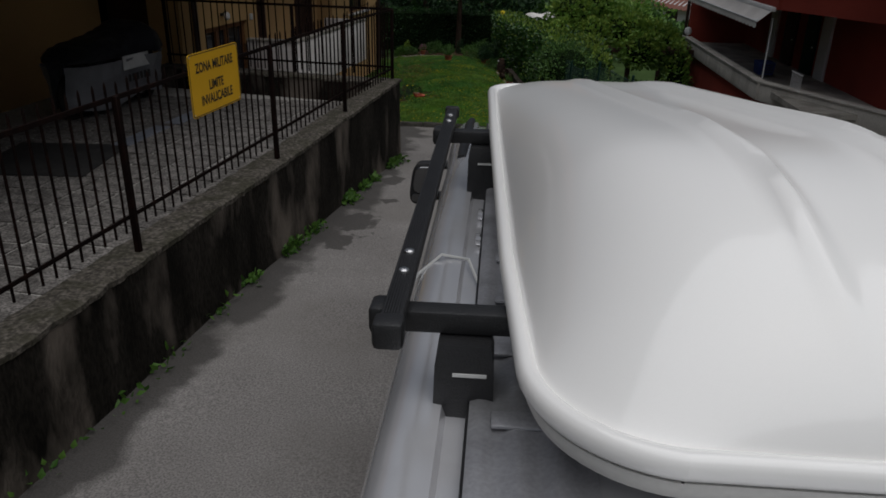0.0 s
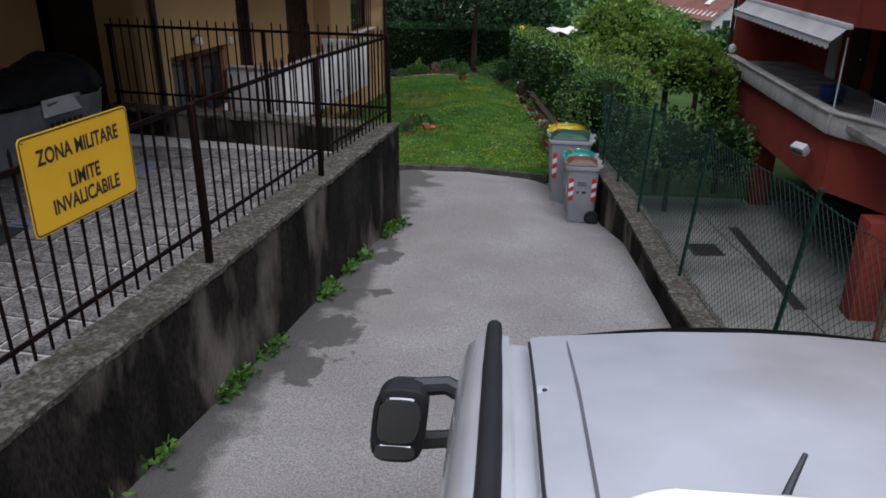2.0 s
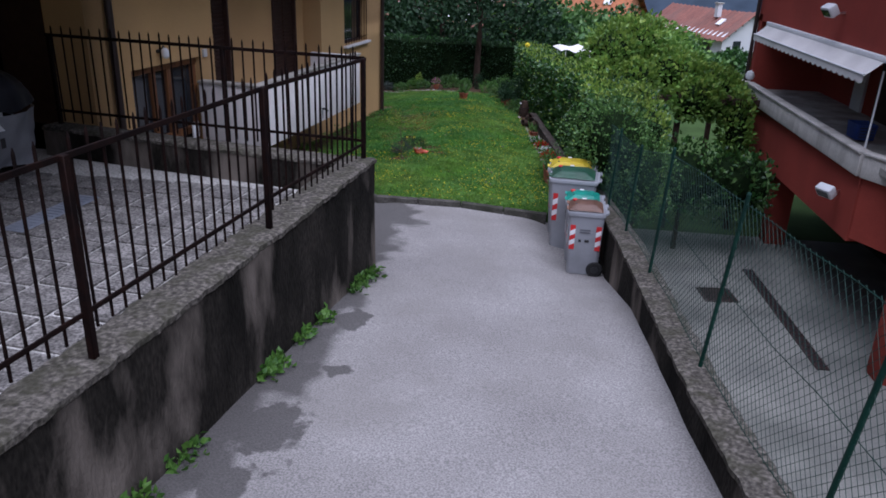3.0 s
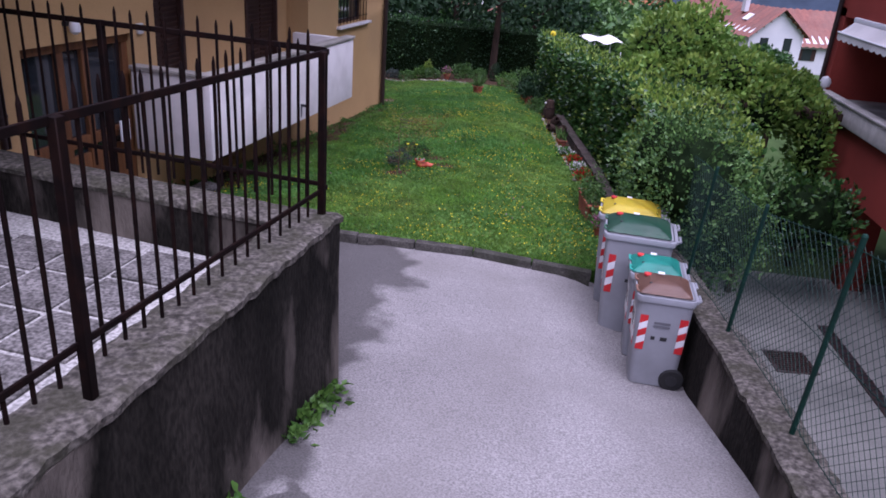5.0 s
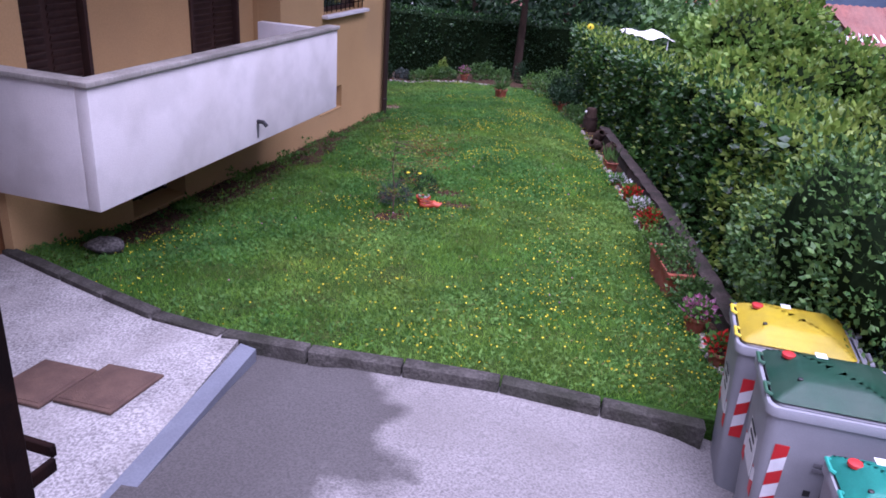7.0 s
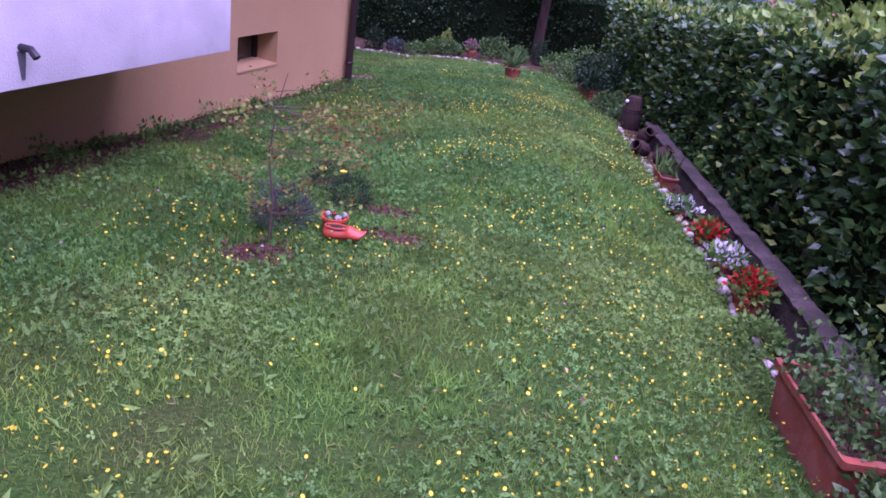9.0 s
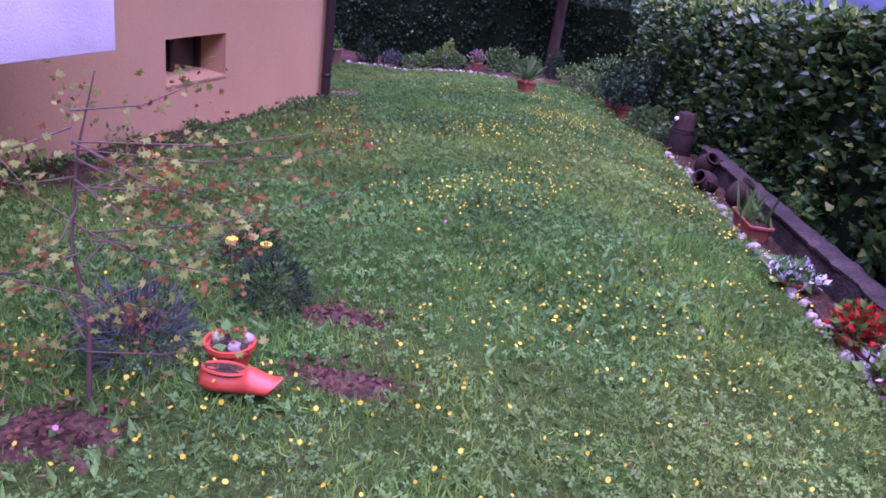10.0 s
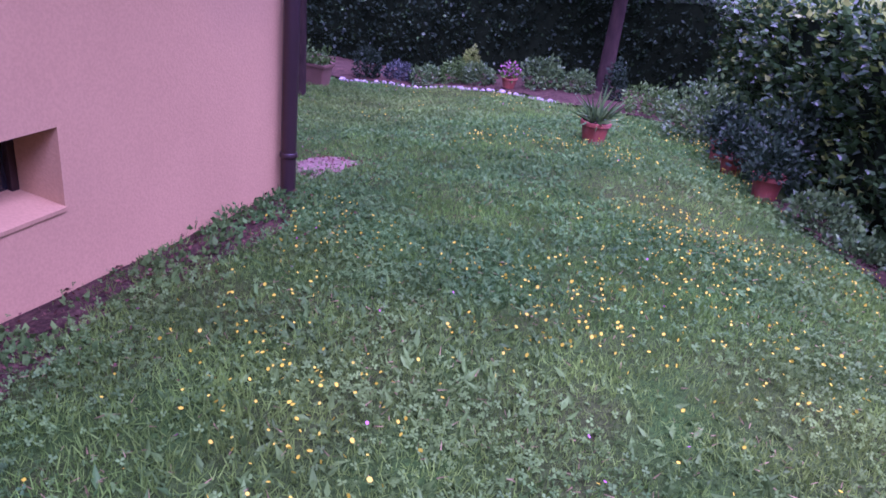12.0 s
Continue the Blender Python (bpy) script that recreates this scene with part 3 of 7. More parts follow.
# lower yard beyond the wire fence
bm = prism([(2.2, -9), (2.2, 16.5), (2.6, 21.0), (9.0, 21.0), (9.0, -9)], -2.5, -2.3)
tagged(part("yard_floor", bm, YARD, sharp=0), "pale concrete yard sunk below the drive", "yard", kind="structure")
grate = thing("drain_grate", pose(4.72, 17.6, -2.296, 0, 0, 6), "dark square drain grate in the sunken yard", "drain", kind="structure")
part("frame", box((0.62, 0.62, 0.02), bevel=0.004), DARK_METAL, grate)
for k in range(9):
    part("bar", box((0.5, 0.03, 0.03), (0, -0.24 + k * 0.06, 0.01)), DARK_METAL, grate)
chan = thing("drain_channel", pose(5.68, 17.0, -2.29, 0, 0, 2), "long dark slotted drain channel across the yard", "drain", kind="structure")
part("channel", box((0.2, 3.9, 0.03), bevel=0.005), DARK_METAL, chan)
for k in range(30):
    part("slot", box((0.15, 0.05, 0.03), (0, -1.85 + k * 0.127, 0.004)), BLACK, chan)

# ---- iron fence on the courtyard wall ----
def along(p, q, s):
    return Vector((p[0] + (q[0] - p[0]) * s, p[1] + (q[1] - p[1]) * s, 0))


def iron_fence(name, p, q, base, posts, label):
    """Pickets, two rails and posts from p to q on a wall top of height base(s)."""
    e = thing(name, Matrix(), label, "fence", "iron fences of the courtyard")
    d = Vector((q[0] - p[0], q[1] - p[1], 0))
    n, yaw = d.length, math.degrees(math.atan2(d.y, d.x))
    for z, w in ((0.165, 0.03), (0.985, 0.034)):
        for i in range(8):
            a, b = along(p, q, i / 8), along(p, q, (i + 1) / 8)
            a.z, b.z = base(i / 8) + z, base((i + 1) / 8) + z
            m = Matrix.Translation((a + b) / 2) @ (b - a).to_track_quat("X", "Z").to_matrix().to_4x4()
            part("rail", box(((b - a).length + 0.002, 0.014, w), bevel=0.003, seg=1), IRON, e, m=m)
    first = None
    k = int(n / 0.119)
    for i in range(1, k):
        s = i / k
        if min(abs(s - t) for t in posts) * n < 0.045:
            continue
        c = along(p, q, s)
        c.z = base(s)
        m = Matrix.Translation(c) @ pose(RND.uniform(-0.002, 0.002), 0, RND.uniform(-0.008, 0.008), RND.uniform(-0.5, 0.5), RND.uniform(-0.5, 0.5), yaw)
        if first is None:
            bm = rod((0, 0.0135, 0.045), (0, 0.0135, 1.06), 0.0092, seg=6)
            rod((0, 0.0135, 1.06), (0, 0.0135, 1.09), 0.0092, 0.003, seg=6, bm=bm)
            first = part("picket", bm, IRON, e, m=m)
        else:
            share("picket", first, m, e)
    first = None
    for s in posts:
        c = along(p, q, s)
        c.z = base(s)
        m = Matrix.Translation(c) @ pose(0, 0, -0.16, 0, 0, yaw)
        if first is None:
            first = part("post", box((0.043, 0.043, 1.16), (0, -0.012, 0.58), bevel=0.004, seg=1), IRON, e, m=m)
        else:
            share("post", first, m, e)
    return e


F0, F1 = (wall_x(-5.2) - 0.11, -5.2), (wall_x(11.77) - 0.11, 11.77)
span = F1[1] - F0[1]
iron_fence("iron_fence", F0, F1, lambda s: lerp(F0[1] + span * s, [-9, 5, 9.6, 11.7], [1.53, 1.53, 1.54, 1.487]), [(y - F0[1]) / span for y in (-5.2, -3.1, -1.0, 1.1, 3.25, 5.35, 7.67, 9.64, 11.67)], "dark brown iron picket fence along the stained wall")
F2 = (-4.35, 12.36)
iron_fence("iron_fence", (F1[0] - 0.02, F1[1] + 0.03), F2, lambda s: 1.49, [0.42, 0.99], "dark brown iron picket fence crossing the courtyard's end")

# warning sign wired to the pickets
yaw_f = math.degrees(math.atan2(F1[1] - F0[1], F1[0] - F0[0]))
sy = 6.63
sign = thing("warning_sign", pose(wall_x(sy) - 0.11 + 0.02, sy, 2.41, 0, 0, yaw_f), "yellow warning sign with black lettering on the fence", "sign")
W, H = 0.8, 0.49


def round_rect(w, h, r, n=5):
    out = []
    for cx, cy, a0 in ((w / 2 - r, h / 2 - r, 0), (-w / 2 + r, h / 2 - r, 90), (-w / 2 + r, -h / 2 + r, 180), (w / 2 - r, -h / 2 + r, 270)):
        out += [(cx + r * math.cos(radians(a0 + 90 * k / n)), cy + r * math.sin(radians(a0 + 90 * k / n))) for k in range(n + 1)]
    return out


UPRIGHT = pose(0, 0, 0, 90, 0, 0)
part("plate", prism(round_rect(W, H, 0.03), -0.002, 0.002), SIGN_YELLOW, sign, m=UPRIGHT, sharp=30)
outer, inner = round_rect(W - 0.012, H - 0.012, 0.027), round_rect(W - 0.026, H - 0.026, 0.02)
bm = bmesh.new()
vo, vi = [bm.verts.new((x, y, 0.0034)) for x, y in outer], [bm.verts.new((x, y, 0.0034)) for x, y in inner]
for k in range(len(vo)):
    j = (k + 1) % len(vo)
    bm.faces.new((vo[k], vo[j], vi[j], vi[k]))
part("border", bm, INK, sign, "thin black border line", m=UPRIGHT, sharp=0)


def lettering(text, size, at, material, parent, bold=0.0, squeeze=1.0):
    cu = bpy.data.curves.new("letters", "FONT")
    cu.body, cu.size, cu.align_x, cu.align_y, cu.extrude, cu.offset = text, size, "CENTER", "CENTER", 0.0006, bold
    tmp = new("letters", cu)
    me = bpy.data.meshes.new_from_object(tmp.evaluated_get(bpy.context.evaluated_depsgraph_get()))
    bpy.data.objects.remove(tmp)
    me.materials.clear()
    me.materials.append(material)
    ob = new("lettering", me)
    ob.parent = parent
    ob.matrix_basis = Matrix.Translation(at) @ UPRIGHT @ Matrix.Diagonal((squeeze, 1, 1, 1))
    return ob


for text, z in (("ZONA MILITARE", 0.125), ("LIMITE", -0.03), ("INVALICABILE", -0.135)):
    lettering(text, 0.105, (0, -0.0036, z), INK, sign, 0.0022, 0.78)
for x, z in ((-0.37, 0.22), (0.37, 0.22), (-0.37, -0.22), (0.37, -0.22)):
    part("screw", lathe([(0.006, 0), (0.005, 0.003)], 8), STEEL, sign, m=Matrix.Translation((x, -0.002, z)) @ UPRIGHT)

# ---- green wire fence on the low wall ----
wire = thing("wire_fence", Matrix(), "green diamond-mesh wire fence with leaning posts", "fence")
G0, G1 = (right_x(3.0) + 0.15, 3.0), (right_x(15.0) + 0.15, 15.0)


def wire_top(y):
    return lerp(y, [3, 7.6, 9.4, 11.2, 12.6, 15], [2.2, 2.08, 2.0, 1.86, 1.55, 1.4])


def wire_foot(y):
    return lerp(y, [3, 6, 9, 12, 15], [0.85, 0.82, 0.75, 0.7, 0.44])


def on_wire(y, h):
    return Vector((right_x(y) + 0.15 + 0.01 * math.sin(y * 5) + lerp(y, [3, 8, 11.5], [0.14, 0.14, 0.05]) * h, y, wire_foot(y) + (wire_top(y) - wire_foot(y)) * h))


first = None
for y in (3.1, 5.6, 7.6, 9.42, 11.22, 12.5, 13.7, 14.9):
    a, b = on_wire(y, -0.05), on_wire(y, 1.04)
    bm = rod(a, b, 0.016, seg=10)
    bmesh.ops.create_uvsphere(bm, u_segments=8, v_segments=4, radius=0.018, matrix=Matrix.Translation(b))
    part("post", bm, GREEN_WIRE, wire)
vs, fs = [], []


def strand(p, q, r=0.0016):
    d = (q - p).normalized()
    s = d.cross(Vector((1, 0, 0))).normalized() * r
    o = Vector((r, 0, 0))
    k = len(vs)
    vs.extend([tuple(p + s), tuple(p - s * 0.5 + o), tuple(p - s * 0.5 - o), tuple(q + s), tuple(q - s * 0.5 + o), tuple(q - s * 0.5 - o)])
    fs.extend([(k, k + 1, k + 4, k + 3), (k + 1, k + 2, k + 5, k + 4), (k + 2, k, k + 3, k + 5)])


cell, rise = 0.066, 25
for i in range(int(12 / cell) + 1):
    for sgn in (1, -1):
        y0 = 3.0 + i * cell
        y1 = y0 + sgn * cell * rise * 0.72
        h0, h1 = 0.0, 1.0
        if y1 < 3.0:
            h1, y1 = (y0 - 3.0) / (y0 - y1), 3.0
        if y1 > 15.0:
            h1, y1 = (15.0 - y0) / (y1 - y0), 15.0
        m1 = (y0 + y1) / 2
        strand(on_wire(y0, 0.02), on_wire(m1, h1 / 2))
        strand(on_wire(m1, h1 / 2), on_wire(y1, h1))
tagged(raw("mesh_wire", vs, fs, GREEN_WIRE, wire), kind="stuff")
for h in (0.03, 0.5, 0.99):
    part("tension_wire", tube([on_wire(y, h) for y in steps(3, 15, 24)], 0.0028, 5), GREEN_WIRE, wire)

# ---- ochre house ----
house = thing("house", Matrix(), "ochre rendered house with white balcony and dark shutters", "house")
HY = Vector((0.15, 1.0, 0)).normalized()
HYAW = math.degrees(math.atan2(HY.y, HY.x)) - 90
HM = pose(-4.25, 16, 0, 0, 0, HYAW)          # local: y along the front, +x outwards
hy = lambda y: (y - 16) * math.hypot(1, 0.15)


def hbox(name, x0, x1, y0, y1, z0, z1, material, parent=house, bevel=0.0, label=""):
    return part(name, box((x1 - x0, y1 - y0, z1 - z0), ((x0 + x1) / 2, (y0 + y1) / 2, (z0 + z1) / 2), bevel), material, parent, label, m=HM if parent == house else None)


def pierced(name, y0, y1, z0, z1, holes, thick, material, parent=house, front=0.0):
    """A wall with openings that go through it. holes: (y0, y1, z0, z1)."""
    ysn = sorted({y0, y1, *[v for h in holes for v in h[:2]]})
    zsn = sorted({z0, z1, *[v for h in holes for v in h[2:]]})
    bm = bmesh.new()
    for ya, yb in zip(ysn, ysn[1:]):
        for za, zb in zip(zsn, zsn[1:]):
            ym, zm = (ya + yb) / 2, (za + zb) / 2
            if any(h[0] < ym < h[1] and h[2] < zm < h[3] for h in holes):
                continue
            box((thick, yb - ya, zb - za), (front - thick / 2, ym, zm), bm=bm)
    bmesh.ops.remove_doubles(bm, verts=bm.verts[:], dist=0.0005)
    inner = [f for f in bm.faces if sum(1 for g in bm.faces if g is not f and (g.calc_center_median() - f.calc_center_median()).length < 1e-4)]
    bmesh.ops.delete(bm, geom=inner, context="FACES")
    return part(name, bm, material, parent, m=HM if parent == house else None, sharp=30)


Y_END, Y_PORCH = hy(24.58), hy(13.6)
CELLAR = [(hy(21.98), hy(22.76), -0.22, 0.15), (hy(17.6), hy(18.5), -0.42, -0.05)]
LOGGIA = (hy(16.5), hy(20.78), 0.4, 3.0)
D1, D2 = (hy(16.75), hy(17.7), 0.54, 2.7), (hy(19.36), hy(20.4), 0.54, 2.7)
TIMBER = (hy(14.38), hy(16.08), -0.25, 1.78)
WIN = (hy(22.08), hy(23.55), 1.3, 2.5)
pierced("wall", hy(13.6), Y_END, -1.6, 4.75, CELLAR + [LOGGIA, TIMBER, WIN], 0.34, STUCCO)
pierced("loggia_wall", LOGGIA[0] - 0.1, LOGGIA[1] + 0.1, 0.3, 3.1, [D1, D2], 0.2, STUCCO, front=-0.42)
hbox("loggia_cheek", -0.62, -0.342, LOGGIA[0] - 0.12, LOGGIA[0], 0.3, 3.1, STUCCO)
hbox("loggia_cheek", -0.62, -0.342, LOGGIA[1], LOGGIA[1] + 0.12, 0.3, 3.1, STUCCO)
hbox("loggia_ceiling", -0.62, -0.342, LOGGIA[0], LOGGIA[1], 3.0, 3.12, STUCCO)
# runs far on out of view to keep southern light from the porch
pierced("wall", Y_PORCH - 22.0, Y_PORCH - 0.05, 0.6, 5.0, [(hy(6.6), hy(9.3), 1.1, 3.2)], 0.34, STUCCO, front=-1.5)
hbox("wall", -0.6, 0.0, Y_PORCH - 0.001, Y_PORCH + 0.3, 0.6, 4.9, STUCCO)
hbox("wall", -1.84, -0.602, Y_PORCH - 0.001, Y_PORCH + 0.3, 3.1, 4.9, STUCCO)
# added panel: its dark brown stands for the gloom of the open doorway
hbox("porch_door", -1.5, -0.602, Y_PORCH + 0.16, Y_PORCH + 0.22, 1.1, 3.1, DARK_WOOD, label="dark panel standing for the unlit doorway in the porch's end wall")
hbox("wall", -7.0, -0.345, Y_END - 0.34, Y_END, -1.6, 4.9, STUCCO)
hbox("wall", -7.0, -6.7, Y_PORCH - 22.0, Y_END - 0.35, -1.6, 4.9, STUCCO)
# slab out of view, reached out over the courtyard to darken it
hbox("porch_ceiling", -1.6, 2.6, Y_PORCH - 22.0, Y_PORCH - 0.06, 3.3, 3.55, STUCCO_PALE)
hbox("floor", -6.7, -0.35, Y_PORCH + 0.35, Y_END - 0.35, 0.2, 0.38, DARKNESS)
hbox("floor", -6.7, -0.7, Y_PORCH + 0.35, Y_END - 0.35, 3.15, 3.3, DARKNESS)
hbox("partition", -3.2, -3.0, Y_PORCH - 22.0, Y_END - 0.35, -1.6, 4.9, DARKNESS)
# roof out of view; the eaves' reach is set to shade the front
bm = loft([[(-7.6, y, 4.95), (1.95, y, 4.6), (1.95, y, 4.75), (-3.0, y, 6.8), (-7.6, y, 5.1)] for y in (Y_PORCH - 22.5, Y_END + 0.7)], close=True)
part("roof", bm, TILE, house, "unseen red tiled roof with eaves deepened for shade", m=HM)

# balcony
balcony = part("balcony", box((1.46, hy(20.28) - hy(16.55), 0.14), (0.315, (hy(16.55) + hy(20.28)) / 2, 0.465), bevel=0.004), STUCCO_PALE, house, "white rendered balcony with solid parapet", m=HM)


def bal(name, x0, x1, y0, y1, z0, z1, material, bevel=0.008, label=""):
    return part(name, box((x1 - x0, y1 - y0, z1 - z0), ((x0 + x1) / 2, (y0 + y1) / 2, (z0 + z1) / 2), bevel), material, balcony, label)


bal("parapet", 0.94, 1.06, hy(15.98), hy(20.3), 0.39, 1.375, STUCCO_PALE)
bal("parapet", 0.002, 0.938, hy(15.98), hy(15.98) + 0.12, 0.39, 1.375, STUCCO_PALE)
bal("parapet", 0.002, 0.938, hy(20.18), hy(20.3), 0.39, 1.375, STUCCO_PALE)
bal("coping", 0.92, 1.085, hy(15.95), hy(20.32), 1.377, 1.42, BAND, 0.006, "grey stained coping strip")
bal("coping", 0.0, 0.918, hy(15.95), hy(16.12), 1.377, 1.42, BAND, 0.006, "grey stained coping strip")
spout = part("spout", tube([(1.04, hy(18.35), 0.62), (1.13, hy(18.35), 0.62), (1.17, hy(18.35), 0.58)], 0.022, 8), BLACK, balcony, "short black drain spout")
part("spout_stain", prism([(-0.03, -0.0), (0.03, 0.0), (0.012, -0.16), (-0.012, -0.16)], 0, 0.002), GREY_INK, balcony, "dark streak under the spout", m=Matrix.Translation((1.062, hy(18.35), 0.6)) @ pose(0, 0, 0, 90, 0, 90))


def leaf_door(y0, y1, z0, z1, name, label, slats=True):
    """A shuttered door in its frame, in the wall behind the balcony."""
    d = part(name, box((0.05, y1 - y0 - 0.1, z1 - z0 - 0.05), (-0.5, (y0 + y1) / 2, (z0 + z1) / 2 - 0.02)), DARK_WOOD, house, label, m=HM)
    for s in (y0 + 0.025, y1 - 0.025):
        part("jamb", box((0.14, 0.05, z1 - z0), (-0.46, s, (z0 + z1) / 2), 0.004), DARK_WOOD, d)
    part("lintel", box((0.14, y1 - y0, 0.05), (-0.46, (y0 + y1) / 2, z1 - 0.025), 0.004), DARK_WOOD, d)
    if slats:
        n = int((z1 - z0 - 0.2) / 0.07)
        for half in (0, 1):
            w = (y1 - y0 - 0.16) / 2
            ym = y0 + 0.06 + w / 2 + half * (w + 0.04)
            for k in range(n):
                part("slat", box((0.012, w - 0.04, 0.055), m=Matrix.Translation((-0.465, ym, z0 + 0.12 + k * 0.07)) @ pose(0, 0, 0, 0, 25, 0)), DARK_WOOD, d)
    return d


leaf_door(*D1, "shutter_door", "dark brown louvred shutter door")
leaf_door(*D2, "shutter_door", "dark brown louvred shutter door")

# barred window over the lawn
win = part("window", box((0.04, WIN[1] - WIN[0] - 0.08, WIN[3] - WIN[2] - 0.08), (-0.22, (WIN[0] + WIN[1]) / 2, (WIN[2] + WIN[3]) / 2)), GLASS, house, "dark window behind upright iron bars", m=HM)
for s in (WIN[0] + 0.03, WIN[1] - 0.03):
    part("frame", box((0.08, 0.06, WIN[3] - WIN[2]), (-0.2, s, (WIN[2] + WIN[3]) / 2), 0.004), DARK_WOOD, win)
for z in (WIN[2] + 0.03, WIN[3] - 0.03):
    part("frame", box((0.08, WIN[1] - WIN[0] - 0.12, 0.06), (-0.2, (WIN[0] + WIN[1]) / 2, z), 0.004), DARK_WOOD, win)
part("sill", box((0.2, WIN[1] - WIN[0] + 0.12, 0.05), (0.0, (WIN[0] + WIN[1]) / 2, WIN[2] - 0.027), 0.006), STUCCO_PALE, win)
for k in range(9):
    y = WIN[0] + 0.07 + k * (WIN[1] - WIN[0] - 0.14) / 8
    part("bar", rod((0.02, y, WIN[2] + 0.02), (0.02, y, WIN[3] - 0.02), 0.008, seg=6), IRON, win)
for z in (WIN[2] + 0.12, WIN[3] - 0.2):
    part("bar", rod((0.02, WIN[0], z), (0.02, WIN[1], z), 0.007, seg=6), IRON, win)

# cellar windows with sloping sills
for y0, y1, z0, z1 in CELLAR:
    w = part("cellar_window", box((0.03, y1 - y0, z1 - z0), (-0.3, (y0 + y1) / 2, (z0 + z1) / 2)), GLASS, house, "small dark cellar window in a deep reveal", m=HM)
    for s in (y0 + 0.02, (y0 + y1) / 2, y1 - 0.02):
        part("frame", box((0.05, 0.04, z1 - z0), (-0.28, s, (z0 + z1) / 2), 0.003), DARK_METAL, w)
    part("sill", box((0.3, y1 - y0, 0.02), m=Matrix.Translation((-0.14, (y0 + y1) / 2, z0 + 0.012)) @ pose(0, 0, 0, 0, 5, 0)), STUCCO, w)

# timber glazed door
y0, y1, z0, z1 = TIMBER
door = part("timber_door", box((0.02, y1 - y0 - 0.1, z1 - z0 - 0.06), (-0.16, (y0 + y1) / 2, (z0 + z1) / 2)), GLASS, house, "brown timber door with dark glazing", m=HM)
for s in (y0 + 0.05, y0 + 0.62, y0 + 1.0, y1 - 0.05):
    part("stile", box((0.07, 0.1, z1 - z0 - 0.1), (-0.13, s, (z0 + z1) / 2 - 0.04), 0.006), BROWN_WOOD, door)
part("head", box((0.09, y1 - y0, 0.1), (-0.12, (y0 + y1) / 2, z1 - 0.05), 0.006), BROWN_WOOD, door)
part("rail", box((0.065, y1 - y0 - 0.1, 0.12), (-0.13, (y0 + y1) / 2, z0 + 0.9), 0.006), BROWN_WOOD, door)
part("kick_board", box((0.05, y1 - y0 - 0.1, 0.7), (-0.135, (y0 + y1) / 2, z0 + 0.4), 0.006), BROWN_WOOD, door)

# rainwater pipes
for y, zl, zh in ((hy(24.5), -0.72, 4.7), (hy(13.98), 0.9, 4.7)):
    p = part("downpipe", rod((0.075, y, zl), (0.075, y, zh), 0.05, seg=14), DARK_METAL, house, "dark brown rainwater pipe", m=HM)
    for z in (zl + 0.3, zl + 2.1, zl + 3.9):
        part("bracket", lathe([(0.054, z), (0.058, z + 0.005), (0.058, z + 0.03), (0.054, z + 0.035)], 14, at=(0.075, y, 0)), DARK_METAL, p)

# small fittings on the wall
lamp = part("wall_lamp", box((0.05, 0.1, 0.05), (0.025, hy(15.02), 1.98), 0.01), BLACK, house, "small black and white wall lantern", m=HM)
part("globe", lathe([(0.02, 0), (0.055, 0.03), (0.06, 0.08), (0.045, 0.13), (0.02, 0.15)], 12, at=(0.12, hy(15.02), 1.88)), WHITE, lamp)
part("arm", tube([(0.04, hy(15.02), 1.98), (0.1, hy(15.02), 2.06), (0.12, hy(15.02), 2.02)], 0.01, 6), BLACK, lamp)
hbox("bell_box", 0.0, 0.04, hy(16.14), hy(16.24), 1.76, 1.88, STICKER, bevel=0.006)
hbox("meter_door", 0.0, 0.025, hy(15.4) + 0.3, hy(15.4) + 0.46, 0.55, 0.8, WHITE, bevel=0.004)

# stuff in the courtyard
mat = thing("rubber_mat", pose(-3.95, 8.2, COURT + 0.003, 0, 0, 4), "black rubber mat lying on the courtyard slabs", "mat")
part("sheet", box((1.25, 1.2, 0.014), (0, 0, 0.007), 0.004), RUBBER, mat)
for cx, cy in ((-3.42, 9.25), (-3.24, 10.4)):
    g = thing("drain_grating", pose(cx, cy, COURT + 0.004, 0, 0, -7), "grey steel drain grating set in the courtyard", "drain", "courtyard gratings", "structure")
    part("frame", box((0.22, 1.0, 0.012), (0, 0, 0.002), 0.003), SLATE, g)
    for k in range(16):
        part("bar", box((0.18, 0.03, 0.012), (0, -0.46 + k * 0.061, 0.008)), SLATE, g)


